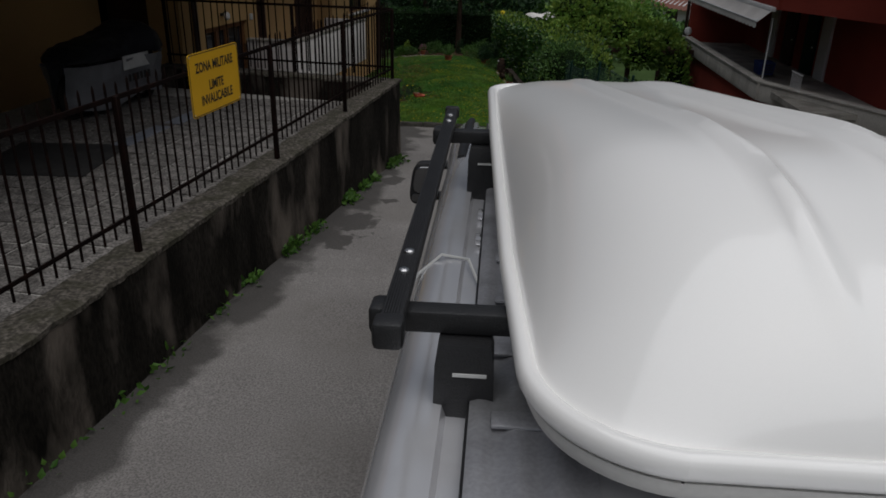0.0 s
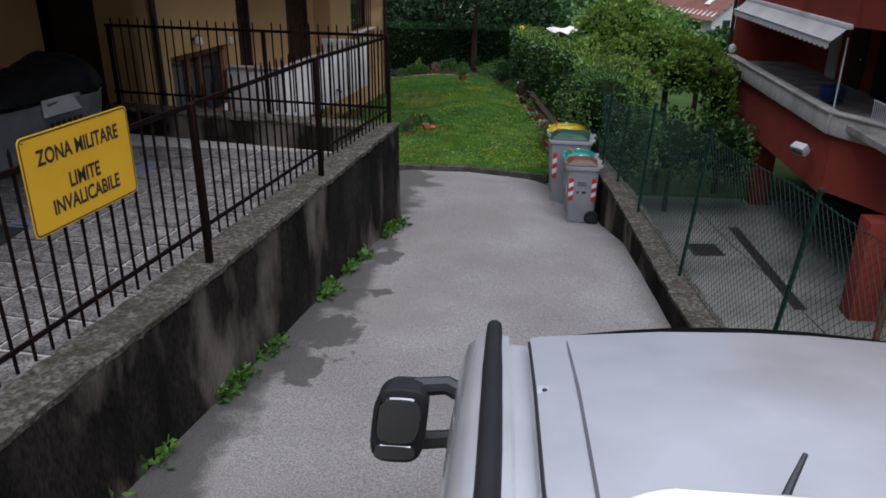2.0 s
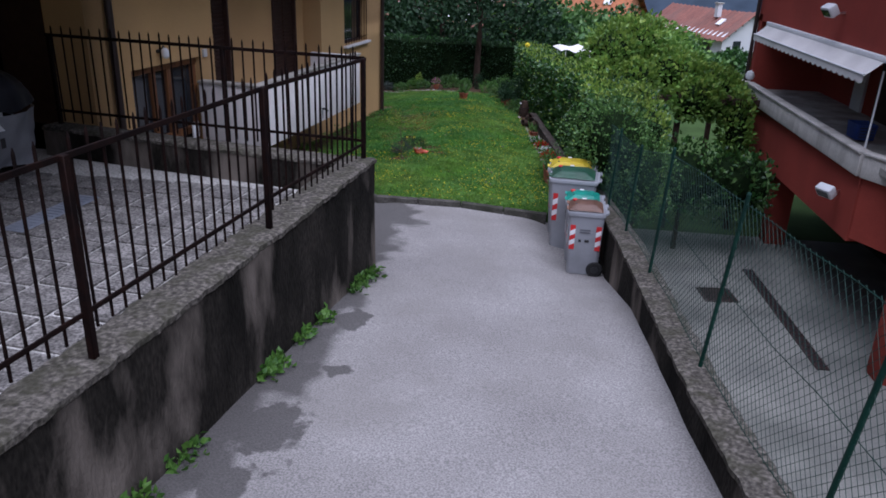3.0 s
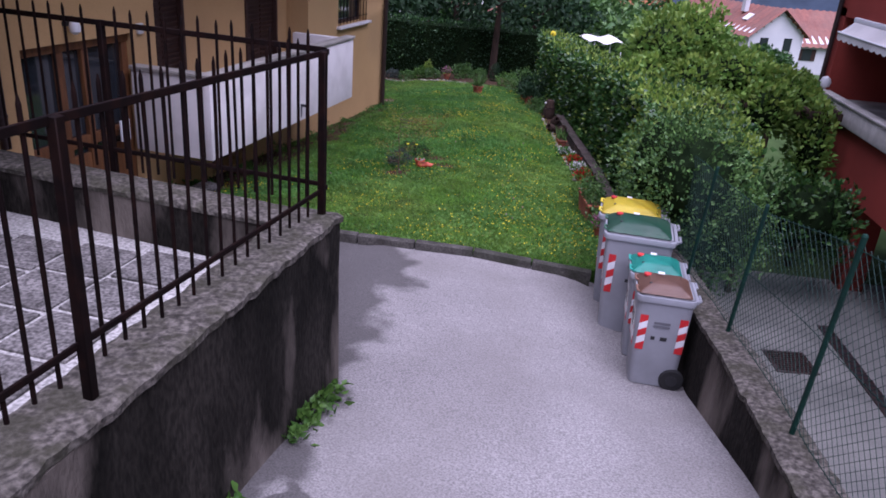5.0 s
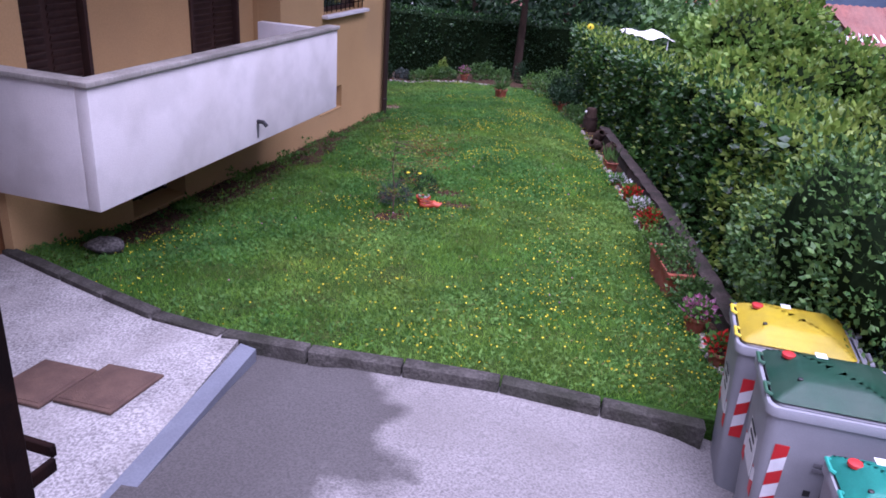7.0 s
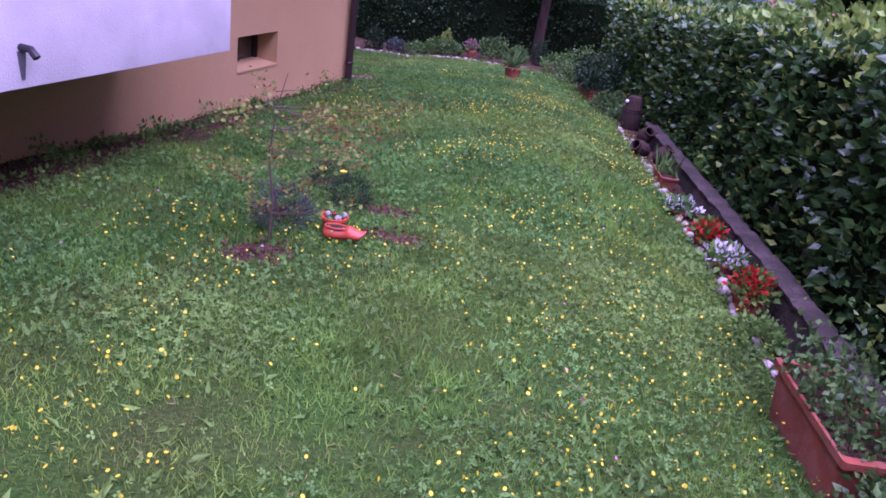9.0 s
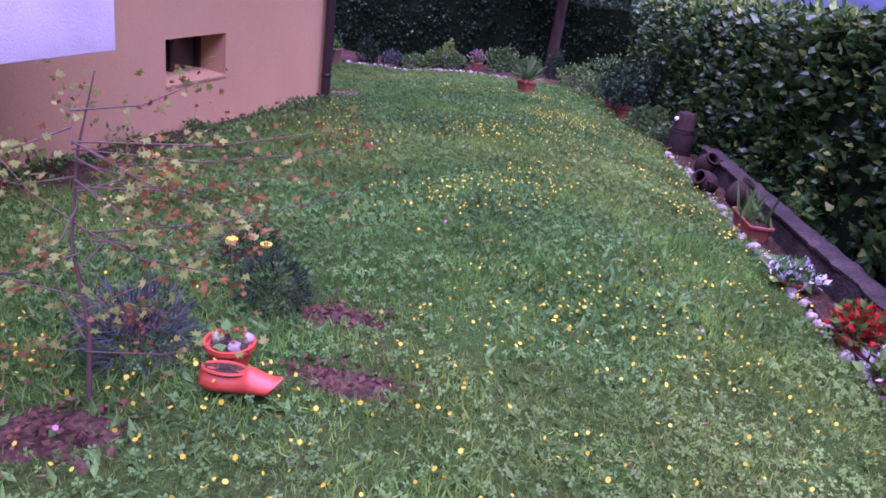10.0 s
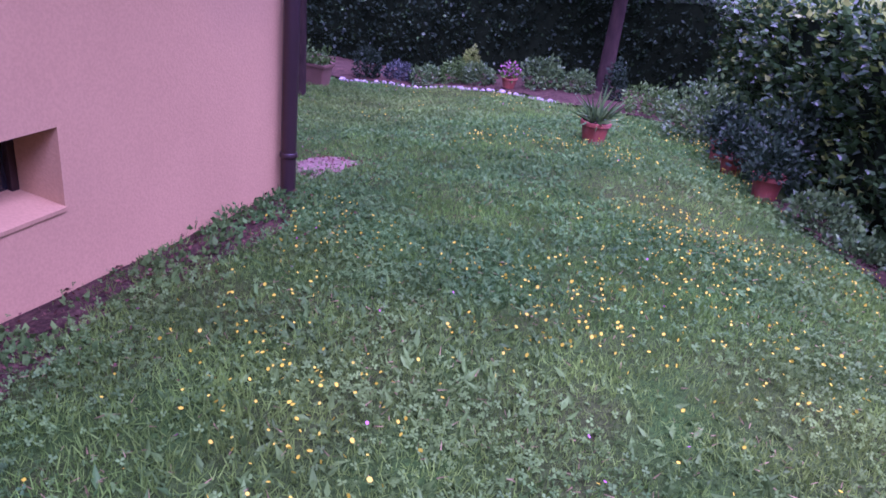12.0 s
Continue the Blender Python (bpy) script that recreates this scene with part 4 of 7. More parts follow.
def covered_bike(m):
    """A motorcycle under its cover: a dark top and a pale skirt over one draped shape, wheels showing below."""
    e = thing("covered_motorcycle", m, "motorcycle under a dark and silver vinyl cover", "motorcycle")
    tops = [(-1.02, 0.8), (-0.8, 0.97), (-0.45, 1.02), (-0.1, 1.04), (0.25, 1.14), (0.5, 1.2), (0.72, 1.14), (0.9, 1.0), (1.04, 0.8)]
    for name, za, zb, material in (("dark_top", 0.8, 1.0, COVER_DARK), ("pale_skirt", 0.0, 0.8, COVER_GREY)):
        secs = []
        for x in steps(-1.04, 1.04, 42):
            h = lerp(x, [t[0] for t in tops], [t[1] for t in tops])
            endw = math.sqrt(max(0.02, 1 - (abs(x) / 1.06) ** 6))
            row = []
            for k in range(25):
                u = -1 + 2 * k / 24
                fold = 0.03 * noise.noise((x * 5, u * 4, 2)) + 0.015 * noise.noise((x * 12, u * 9, 5))
                if name == "dark_top":
                    a = abs(u)
                    z = h - (h - 0.78) * a ** 2.2
                    w = 0.42 * endw * (math.sin(a * math.pi / 2) ** 0.9) * (1.0 + 0.25 * math.exp(-((x - 0.5) / 0.2) ** 2))
                    row.append((x, math.copysign(w + fold * a, u), z + fold))
                else:
                    low = 0.12 + 0.05 * math.sin(x * 4)
                    s = abs(u)
                    w = (0.425 - 0.16 * s) * endw * (1.0 + 0.25 * math.exp(-((x - 0.5) / 0.2) ** 2) * (1 - s))
                    row.append((x, math.copysign(w + 1.4 * fold, 1 if u >= 0 else -1), 0.79 - (0.79 - low) * s))
            secs.append(row)
        if name == "dark_top":
            part(name, loft(secs, caps=False), material, e, "dark navy top panel", sharp=180)
        else:
            bm = loft([r[:12] for r in secs], caps=False)
            loft([r[13:] for r in secs], bm=bm, caps=False)
            part(name, bm, material, e, "silver lower panel", sharp=180)
    for x in (-0.72, 0.74):
        bm = bmesh.new()
        ring = [(0.3 + 0.055 * math.cos(a), 0.055 * math.sin(a)) for a in steps(0, math.tau, 10)[:-1]]
        rows = [[(x + r * math.cos(b), y, 0.3 + 0.005 + r * math.sin(b)) for r, y in ring] for b in steps(0, math.tau, 28)]
        part("wheel", loft(rows, bm=bm, close=True, caps=False), RUBBER, e, sharp=180)
    badge = part("badge", box((0.6, 0.004, 0.19), (0.1, -0.42, 0.68), 0.0), STICKER, e, "white maker's panel with black bars")
    for k in range(6):
        part("bar", box((0.055, 0.004, 0.1), (-0.12 + k * 0.09, -0.44, 0.47)), INK, badge)
    return e


covered_bike(pose(-4.5, 10.75, COURT, 0, 0, 80) @ Matrix.Scale(0.95, 4))

# ---- kerb ----
kerb = thing("kerb", Matrix(), "low grey kerb stones between the drive and the lawn", "kerb", kind="structure")
KL = [(1.33, 14.625), (0.4, 14.68), (-0.6, 14.72), (-1.5, 14.74), (-2.2, 14.93), (-3.0, 15.36), (-3.75, 15.78), (-4.32, 16.1)]
acc = [0.0]
for a, b in zip(KL, KL[1:]):
    acc.append(acc[-1] + math.dist(a, b))
for i in range(int(acc[-1] / 0.62) + 1):
    s0, s1 = i * 0.62, min((i + 1) * 0.62 - 0.012, acc[-1])
    a = Vector((lerp(s0, acc, [k[0] for k in KL]), lerp(s0, acc, [k[1] for k in KL]), 0))
    b = Vector((lerp(s1, acc, [k[0] for k in KL]), lerp(s1, acc, [k[1] for k in KL]), 0))
    d = b - a
    if d.length < 0.05:
        continue
    c = (a + b) / 2
    za, zb = ((0.13 - 0.07 * min(max((p.x - 0.1) / 1.3, 0), 1) + (0.12 * (p.x + 1.5) + 0.035 * min(1, -1.5 - p.x) if p.x < -1.5 else 0)) for p in (a, b))
    zt = (za + zb) / 2 + RND.uniform(-0.006, 0.006)
    turn = Vector((d.x, d.y, zb - za)).to_track_quat("X", "Z").to_matrix().to_4x4()
    part("kerb_stone", box((d.length, 0.11, 0.3), (0, 0, -0.15), 0.014), KERB, kerb, m=Matrix.Translation((c.x, c.y, zt)) @ turn @ pose(0, 0, 0, RND.uniform(-1, 1), RND.uniform(-0.4, 0.4), 0))


# ---- wheeled bins ----
def stripe_tape(parent, m, length, width):
    """Slanted red and white bars, laid side by side in a narrow upright strip."""
    n = 5
    for k in range(n):
        z0, z1 = length * k / n, length * (k + 1) / n
        sl = width * 0.55
        lo, hi = max(0, z0), min(length, z1)
        poly = [(0, max(0, lo - sl / 2)), (width, lo + sl / 2 if k else 0), (width, min(length, hi + sl / 2)), (0, hi - sl / 2 if k < n - 1 else length)]
        part("tape", prism(poly, 0, 0.0015), RED_TAPE if k % 2 == 0 else WHITE_TAPE, parent, m=m)


def wheeled_bin(m, w, d, h, lid, label, stickers=True):
    """Front to -x, hinge and wheels to +x; w across, d deep, h high."""
    e = thing("wheeled_bin", m, label, "bin", "row of wheeled bins")
    hb = h * 0.93
    secs = []
    for s in steps(0, 1, 8):
        z = hb * s
        k = 0.84 + 0.16 * s
        r = 0.05
        cx = 0.025 * d * (1 - s)
        poly = round_rect(d * k, w * (0.87 + 0.13 * s), r, 4)
        secs.append([(x + cx, y, z + (0.02 if s == 0 else 0)) for x, y in poly])
    body = part("body", loft(secs, close=True), BIN_GREY, e, sharp=50)
    rim = []
    for z, g in ((hb - 0.055, 1.0), (hb - 0.05, 1.05), (hb - 0.004, 1.06), (hb, 1.05), (hb, 0.97)):
        rim.append([(x, y, z) for x, y in round_rect(d * g, w * g, 0.05, 4)])
    part("rim", loft(rim, close=True, caps=False), BIN_GREY, e, "pale grey collar round the opening", sharp=50)
    part("hinge_bar", rod((d * 0.53, -w * 0.46, hb - 0.01), (d * 0.53, w * 0.46, hb - 0.01), 0.014, seg=8), BIN_GREY, e)
    for s in (-1, 1):
        part("grip", tube([(d * 0.47, s * w * 0.42, hb - 0.02), (d * 0.58, s * w * 0.42, hb + 0.0), (d * 0.58, s * w * 0.2, hb), (d * 0.5, s * w * 0.2, hb - 0.02)], 0.012, 6), BIN_GREY, e)
    # lid: a shallow dome with a turned-down edge and a raised panel
    def lid_z(u, v):
        a = max(abs(u), abs(v))
        return hb + 0.012 + (h - hb) * (1 - a ** 3) + (0.008 if abs(u) < 0.62 and abs(v) < 0.66 else 0)

    n = 22
    us = [math.copysign(abs(x) ** 0.8, x) for x in steps(-1, 1, n)]

    def lid_p(u, v):
        r = 0.12
        x, y = u * d * 0.47, v * w * 0.47
        ex, ey = max(abs(u) - (1 - r), 0) / r, max(abs(v) - (1 - r), 0) / r
        q = math.hypot(ex, ey)
        if q > 1:
            x, y = math.copysign((1 - r + r * ex / q), u) * d * 0.47, math.copysign((1 - r + r * ey / q), v) * w * 0.47
        return Vector((x - 0.01, y, lid_z(u, v)))

    bm = sheet(lid_p, us, us)
    bmesh.ops.solidify(bm, geom=bm.faces[:], thickness=0.008)
    cap = part("lid", bm, lid, e, "coloured plastic lid", sharp=35)
    for v in (-0.55, 0.55):
        part("lid_handle", tube([(-d * 0.49, v * w * 0.5 - 0.045, hb + 0.012), (-d * 0.53, v * w * 0.5 - 0.04, hb + 0.02), (-d * 0.53, v * w * 0.5 + 0.04, hb + 0.02), (-d * 0.49, v * w * 0.5 + 0.045, hb + 0.012)], 0.009, 6), lid, cap)
    part("plug", lathe([(0.03, 0), (0.03, 0.014), (0.02, 0.018)], 14, at=(-d * 0.33, w * 0.2, h - 0.004)), RED_PLASTIC, cap, "red round plug")
    part("plug", lathe([(0.012, 0), (0.012, 0.012), (0.008, 0.015)], 10, at=(-d * 0.3, -w * 0.24, h - 0.002)), BLACK, cap, "small black plug")
    part("lid_label", box((0.05, 0.13, 0.003), (-d * 0.08, w * 0.18, h + 0.012)), STICKER, cap, "white paper label")
    for s in (-1, 1):
        wh = part("wheel", lathe([(0.03, -0.025), (0.085, -0.025), (0.095, -0.012), (0.095, 0.012), (0.085, 0.025), (0.03, 0.025)], 22), RUBBER, e, m=Matrix.Translation((d * 0.36, s * w * 0.44, 0.095)) @ pose(0, 0, 0, 90, 0, 0))
        part("hub", lathe([(0.045, -0.028), (0.045, 0.028)], 14), BLACK, wh)
    part("axle", rod((d * 0.36, -w * 0.42, 0.095), (d * 0.36, w * 0.42, 0.095), 0.012, seg=8), STEEL, e)
    # tape on the near side and the front
    lean = math.degrees(math.atan2(0.13 * w / 2, hb))
    tz, tl = hb * 0.42, hb * 0.38
    for x in (-d * 0.4, d * 0.3):
        yy = -w * (0.87 + 0.13 * tz / hb) / 2 - 0.003
        stripe_tape(e, Matrix.Translation((x, yy, tz)) @ pose(0, 0, 0, 90 + lean, 0, 0), tl, 0.06)
    leanx = math.degrees(math.atan2(0.16 * d / 2 - 0.025 * d, hb))
    for y in (w * 0.34, -w * 0.34 + 0.06):
        xx = -d * (0.84 + 0.16 * tz / hb) / 2 + 0.025 * d * (1 - tz / hb) - 0.003
        stripe_tape(e, Matrix.Translation((xx, y, tz)) @ pose(0, 0, 0, 0, 0, -90) @ pose(0, 0, 0, 90 + leanx, 0, 0), tl, 0.06)
    xx = -d * 0.455
    st = part("front_label", box((0.003, 0.2, 0.26), m=Matrix.Translation((xx - 0.004, 0.0, hb * 0.62)) @ pose(0, 0, 0, 0, -leanx, 0)), STICKER, e, "white printed label with dark bars")
    for k in range(4):
        part("bar", box((0.002, 0.14 - 0.02 * k, 0.018), m=Matrix.Translation((xx - 0.007 + 0.004 * (k - 1.5), 0.0, hb * 0.62 + 0.08 - k * 0.05)) @ pose(0, 0, 0, 0, -leanx, 0)), INK, st)
    for k, (bx, bw) in enumerate(((-0.05, 0.03), (0.03, 0.05))):
        part("print", box((bw, 0.002, 0.03), (bx, -w * 0.475 - 0.002, hb * 0.56)), INK, e)
    for k in range(2):
        part("print", box((0.12, 0.002, 0.016), (0.0, -w * 0.487 - 0.003, hb * 0.73 - k * 0.03)), GREY_INK, e)
    return e


wheeled_bin(pose(1.7, 12.84, drive_z(1.7, 12.84), 0, 0, -3), 0.38, 0.42, 0.85, LID_BROWN, "grey wheeled bin with brown lid and striped tape")
wheeled_bin(pose(1.7, 13.3, drive_z(1.7, 13.3), 0, 0, -4), 0.38, 0.42, 0.85, LID_TEAL, "grey wheeled bin with teal lid and striped tape")
wheeled_bin(pose(1.6, 13.84, drive_z(1.6, 13.84), 0, 0, -6), 0.49, 0.58, 1.03, LID_GREEN, "tall grey wheeled bin with dark green lid")
wheeled_bin(pose(1.6, 14.44, drive_z(1.6, 14.44), 0, 0, -7), 0.49, 0.58, 1.03, LID_YELLOW, "tall grey wheeled bin with yellow lid")

# ---- silver van with roof bars and box ----
van = thing("van", pose(0, 0, 0), "silver panel van with black roof bars on the drive", "van")
VX = 1.45


def roof_z(y):
    return lerp(y, [0.9, 2.4, 3.3, 4.0, 4.45, 4.8], [2.83, 2.79, 2.765, 2.72, 2.66, 2.575])


def half(points):
    """A cross-section: points of one side as (distance from the middle, height), mirrored."""
    return [(VX - a + 0.21, z) for a, z in points] + [(VX + a - 0.21, z) for a, z in points[::-1]]


secs = []
for y in (0.92, 0.97) + tuple(steps(1.1, 4.82, 26)):
    r = roof_z(y)
    q = 0.03 if y < 0.95 else 0.0
    f = lerp(y, [3.6, 4.1, 4.82], [0, -0.02, -0.03])
    pts = [(0.93, 0.86), (1.02, 0.95), (1.035, 1.3), (1.03, 1.75), (1.0 - f * 0.5, 2.2), (0.985 - f, r - 0.22), (0.972 - f, r - 0.1), (0.95 - f, r - 0.035),
           (0.92 - f, r - 0.008), (0.885 - f, r), (0.848 - f, r - 0.006), (0.84 - f, r - 0.03), (0.8 - f, r - 0.032), (0.795 - f, r - 0.008), (0.76 - f, r), (0.5, r + 0.03), (0.28, r + 0.04)]
    secs.append([(x, y + (q if z > 2 else 0), z - q) for x, z in half(pts)])
bm = loft(secs, close=True)
body = part("body", bm, SILVER, van, "silver painted body shell", sharp=30)
# cab: windscreen, bonnet and nose
glass_rows = [[(VX + w * u, y + 0.09 * (1 - u * u), z + 0.02 * (1 - u * u)) for u in steps(-1, 1, 10)] for y, z, w in ((4.86, 2.54, 0.6), (5.2, 2.19, 0.64), (5.58, 1.8, 0.69))]
part("windscreen", loft(glass_rows, caps=False), GLASS, van, "dark sloping windscreen", sharp=60)
cabsec = []
for y, zt, w in ((4.8, 2.52, 0.72), (5.0, 2.34, 0.755), (5.3, 2.05, 0.775), (5.6, 1.76, 0.785), (5.62, 1.64, 0.785)):
    cabsec.append([(VX - w, y, 0.86), (VX - w - 0.01, y, 1.5), (VX - w + 0.02, y, zt - 0.06), (VX - w + 0.09, y, zt - 0.02), (VX + w - 0.09, y, zt - 0.02), (VX + w - 0.02, y, zt - 0.06), (VX + w + 0.01, y, 1.5), (VX + w, y, 0.86)])
part("cab", loft(cabsec, close=True), SILVER, van, sharp=35)
cowl = part("cowl", sheet(lambda u, v: Vector((VX + 0.8 * u, 5.62 + 0.42 * v + 0.09 * (1 - u * u) + 0.06 * u, 1.745 - 0.045 * v + 0.015 * math.sin(40 * u) * v * (1 - v))), steps(-1, 1, 40), steps(0, 1, 8)), BLACK, van, "black ribbed cowl below the windscreen", sharp=40)
for x in (-0.55, -0.3, -0.05, 0.2, 0.45, 0.62):
    part("cowl_rib", box((0.03, 0.3, 0.04), (VX + x, 5.88 + 0.07 * x, 1.745), 0.008), BLACK, cowl)
part("wiper", tube([(VX - 0.54, 5.72, 1.76), (VX - 0.3, 5.7, 1.79), (VX + 0.3, 5.66, 1.8)], 0.012, 6), BLACK, cowl)
part("wiper", tube([(VX - 0.05, 5.76, 1.76), (VX + 0.35, 5.74, 1.79), (VX + 0.85, 5.68, 1.8)], 0.012, 6), BLACK, cowl)
bon = sheet(lambda u, v: Vector((VX + (0.87 - 0.1 * v ** 2) * u, 6.04 + 0.26 * v + 0.09 * (1 - u * u) + 0.07 * u, 1.735 - 0.02 * v - 0.62 * max(v - 0.42, 0) ** 1.6 - 0.05 * u ** 4)), steps(-1, 1, 24), steps(0, 1, 14))
bmesh.ops.solidify(bon, geom=bon.faces[:], thickness=0.02)
bonnet = part("bonnet", bon, SILVER, van, "silver bonnet with a dark intake slot", sharp=50)
part("intake_slot", box((0.5, 0.05, 0.02), (0, 0, 0), 0.008), BLACK, bonnet, m=pose(VX - 0.31, 6.16, 1.724, -2, 0, 4.5))
nosesec = []
for y, zt, w in ((5.8, 1.6, 0.79), (6.15, 1.56, 0.77), (6.3, 1.4, 0.72), (6.4, 1.1, 0.7), (6.44, 0.86, 0.7)):
    nosesec.append([(VX - w, y, 0.8), (VX - w, y, zt - 0.12), (VX - w + 0.1, y, zt), (VX + w - 0.1, y, zt), (VX + w, y, zt - 0.12), (VX + w, y, 0.8)])
part("nose", loft(nosesec, close=True), SILVER, van, sharp=35)
part("bumper", box((1.48, 0.22, 0.3), (VX, 6.4, 0.95), 0.06), BLACK, van)
for s in (-1, 1):
    part("headlight", box((0.3, 0.16, 0.2), (VX + s * 0.45, 6.34, 1.27), 0.05), GLASS, van)
for y in (1.9, 5.55):
    for s in (-1, 1):
        wh = part("wheel", lathe([(0.16, -0.1), (0.3, -0.1), (0.33, -0.06), (0.33, 0.06), (0.3, 0.1), (0.16, 0.1)], 26), RUBBER, van, m=Matrix.Translation((VX + s * 0.72, y, 0.33 + 0.56)) @ pose(0, 0, 0, 0, 90, 0))
        part("rim", lathe([(0.05, -0.08), (0.165, -0.09), (0.165, 0.09), (0.05, 0.08)], 20), STEEL, wh)
# seams, strips and fittings along the near roof edge
EX = VX - 0.61
for s in (-1, 1):
    part("gutter_seal", tube([(VX + s * (0.59 + lerp(y, [3.6, 4.1, 4.8], [0, 0.018, 0.028])), y, roof_z(y) - 0.004) for y in steps(1.0, 4.78, 22)], 0.004, 5), BLACK, van)
    part("roof_seam", tube([(VX + s * 0.525, y, roof_z(y) + 0.006) for y in steps(1.0, 4.78, 22)], 0.0035, 5), GREY_INK, van)
    part("roof_strip", tube([(VX + s * (0.695 + lerp(y, [4.1, 4.8], [0, 0.012])), y, roof_z(y) - 0.012) for y in steps(3.5, 4.88, 8)], [0.02, 0.023, 0.024, 0.024, 0.025, 0.025, 0.025, 0.024, 0.02], 10), BLACK, van, "black rubber strip on the front roof edge")
for y in (1.45, 2.62, 2.84, 3.7, 4.45):
    b = part("roof_bracket", box((0.035, 0.05, 0.02), (EX + 0.018, y, roof_z(y) - 0.018), 0.004), SILVER, van)
    part("bracket_hole", lathe([(0.006, 0), (0.005, 0.003)], 8, at=(EX + 0.018, y, roof_z(y) - 0.008)), BLACK, b)
part("roof_channel", sheet(lambda u, v: Vector((VX - 0.588 + 0.2 * u, 1.0 + 3.0 * v, roof_z(1.0 + 3.0 * v) + 0.006 + 0.02 * u + 0.004 * math.sin(u * 19))), steps(0, 1, 14), steps(0, 1, 20)), ROOF_METAL, van, "dull grey ribbed roof channel", sharp=60)
for k in range(12):
    y = 1.2 + 0.24 * k
    part("roof_swage", box((0.12, 0.045, 0.008), (VX - 0.49, y, roof_z(y) + 0.018), 0.004), ROOF_METAL, van)
part("cable", tube([(VX - 0.79, 2.38, roof_z(2.4) - 0.12), (VX - 0.75, 2.4, roof_z(2.4) - 0.04), (VX - 0.69, 2.42, roof_z(2.4) + 0.01), (VX - 0.62, 2.43, roof_z(2.4) - 0.005), (VX - 0.59, 2.3, roof_z(2.3) - 0.012), (VX - 0.58, 2.2, roof_z(2.2) - 0.012), (VX - 0.6, 2.12, roof_z(2.1) - 0.018)], 0.004, 6), STICKER, van, "thin grey cable clipped over the roof edge")
part("sealant", tube([(EX + 0.01, y, roof_z(y) - 0.022 + 0.004 * noise.noise((0, y * 9, 0))) for y in steps(3.2, 4.1, 16)], 0.008, 6), STICKER, van)
part("aerial_base", lathe([(0.03, 0), (0.025, 0.02), (0.012, 0.035)], 12, at=(1.17, 4.0, roof_z(4.0) + 0.02)), BLACK, van)
part("aerial", tube([(1.17, 4.0, roof_z(4.0) + 0.04), (1.19, 4.03, roof_z(4.0) + 0.065), (1.22, 4.07, roof_z(4.0) + 0.095)][::-1], [0.008, 0.006, 0.004][::-1], 6), BLACK, van, "short black aerial")
handle = part("door_handle", box((0.04, 0.2, 0.05), (VX - 0.835, 3.55, 1.72), 0.015), BLACK, van)
part("side_moulding", box((0.03, 3.4, 0.1), (VX - 0.83, 2.9, 1.3), 0.012), BLACK, van)
sw = part("side_window", sheet(lambda u, v: Vector((VX - 0.825 + 0.055 * v, 4.05 + 0.95 * u - 0.28 * u * v, 1.75 + 0.62 * v)), steps(0, 1, 4), steps(0, 1, 4)), GLASS, van, "dark cab side window")
# door mirror
def rounded(cx, y, cz, a, b, tilt=0.12):
    """An upright rounded oblong, leaning a little."""
    pts = []
    for k in range(28):
        t = k * math.tau / 28
        x, z = (math.copysign(abs(f) ** 0.55, f) for f in (math.cos(t), math.sin(t)))
        pts.append((cx + a * x + tilt * b * z, y, cz + b * z))
    return pts


mir = part("door_mirror", loft([rounded(0.46, 5.05 + dy, 2.13, 0.085 * k, 0.135 * k) for dy, k in ((-0.045, 0.94), (-0.04, 1.0), (0.03, 0.96), (0.08, 0.78), (0.1, 0.5))], close=True), BLACK, van, "large black door mirror", sharp=50)
part("mirror_glass", loft([rounded(0.46, 5.003, 2.155, 0.068, 0.085), rounded(0.46, 4.998, 2.155, 0.064, 0.081)], close=True), MIRROR, mir)
part("mirror_glass", loft([rounded(0.444, 5.003, 2.04, 0.066, 0.028), rounded(0.444, 4.998, 2.04, 0.062, 0.025)], close=True), MIRROR, mir)
for z, t in ((2.23, 0.03), (2.03, 0.03)):
    part("mirror_arm", tube([(0.5, 5.08, z), (0.6, 5.1, z + 0.0), (0.7, 5.06, z - 0.03)], t, 8), BLACK, mir)

# ---- roof bars ----
rack = thing("roof_rack", Matrix(), "black steel roof bars with side rail on the van", "roof rack")
BARZ = 2.94
for y in (1.82, 3.1):
    bar = part("crossbar", box((1.51, 0.047, 0.044), (VX, y, BARZ), 0.008), BLACK, rack)
    for s in (-1, 1):
        part("end_cap", box((0.04, 0.062, 0.058), (VX + s * 0.755, y, BARZ), 0.012), BLACK, bar)
        foot = part("foot", loft([[(VX + s * 0.6 + dx, y - 0.02 + dy, z) for dx, dy in ((-w, -g), (w, -g), (w, g), (-w, g))] for z, w, g in ((roof_z(y) - 0.03, 0.054, 0.05), (roof_z(y) + 0.03, 0.053, 0.05), (BARZ - 0.06, 0.052, 0.046), (BARZ - 0.024, 0.046, 0.036))], close=True), BLACK, rack, "black plastic clamp foot")
        part("maker_bars", box((0.06, 0.003, 0.006), m=Matrix.Translation((VX + s * 0.59, y - 0.0695, BARZ - 0.075)) @ pose(0, 0, 0, -6, 0, 0)), STICKER, foot, "pale strip of unreadable print")
        part("bolt_strip", box((0.06, 0.012, 0.006), (VX + s * 0.59, y - 0.045, BARZ - 0.03)), STEEL, foot)
rail = part("side_rail", box((0.04, 1.59, 0.03), (0.726, 2.485, BARZ + 0.034), 0.006), BLACK, rack, "black ribbed side rail with bright bolts")
for k in range(7):
    part("rib", box((0.003, 1.55, 0.004), (0.712 + k * 0.0047, 2.485, BARZ + 0.05)), BLACK, rail)
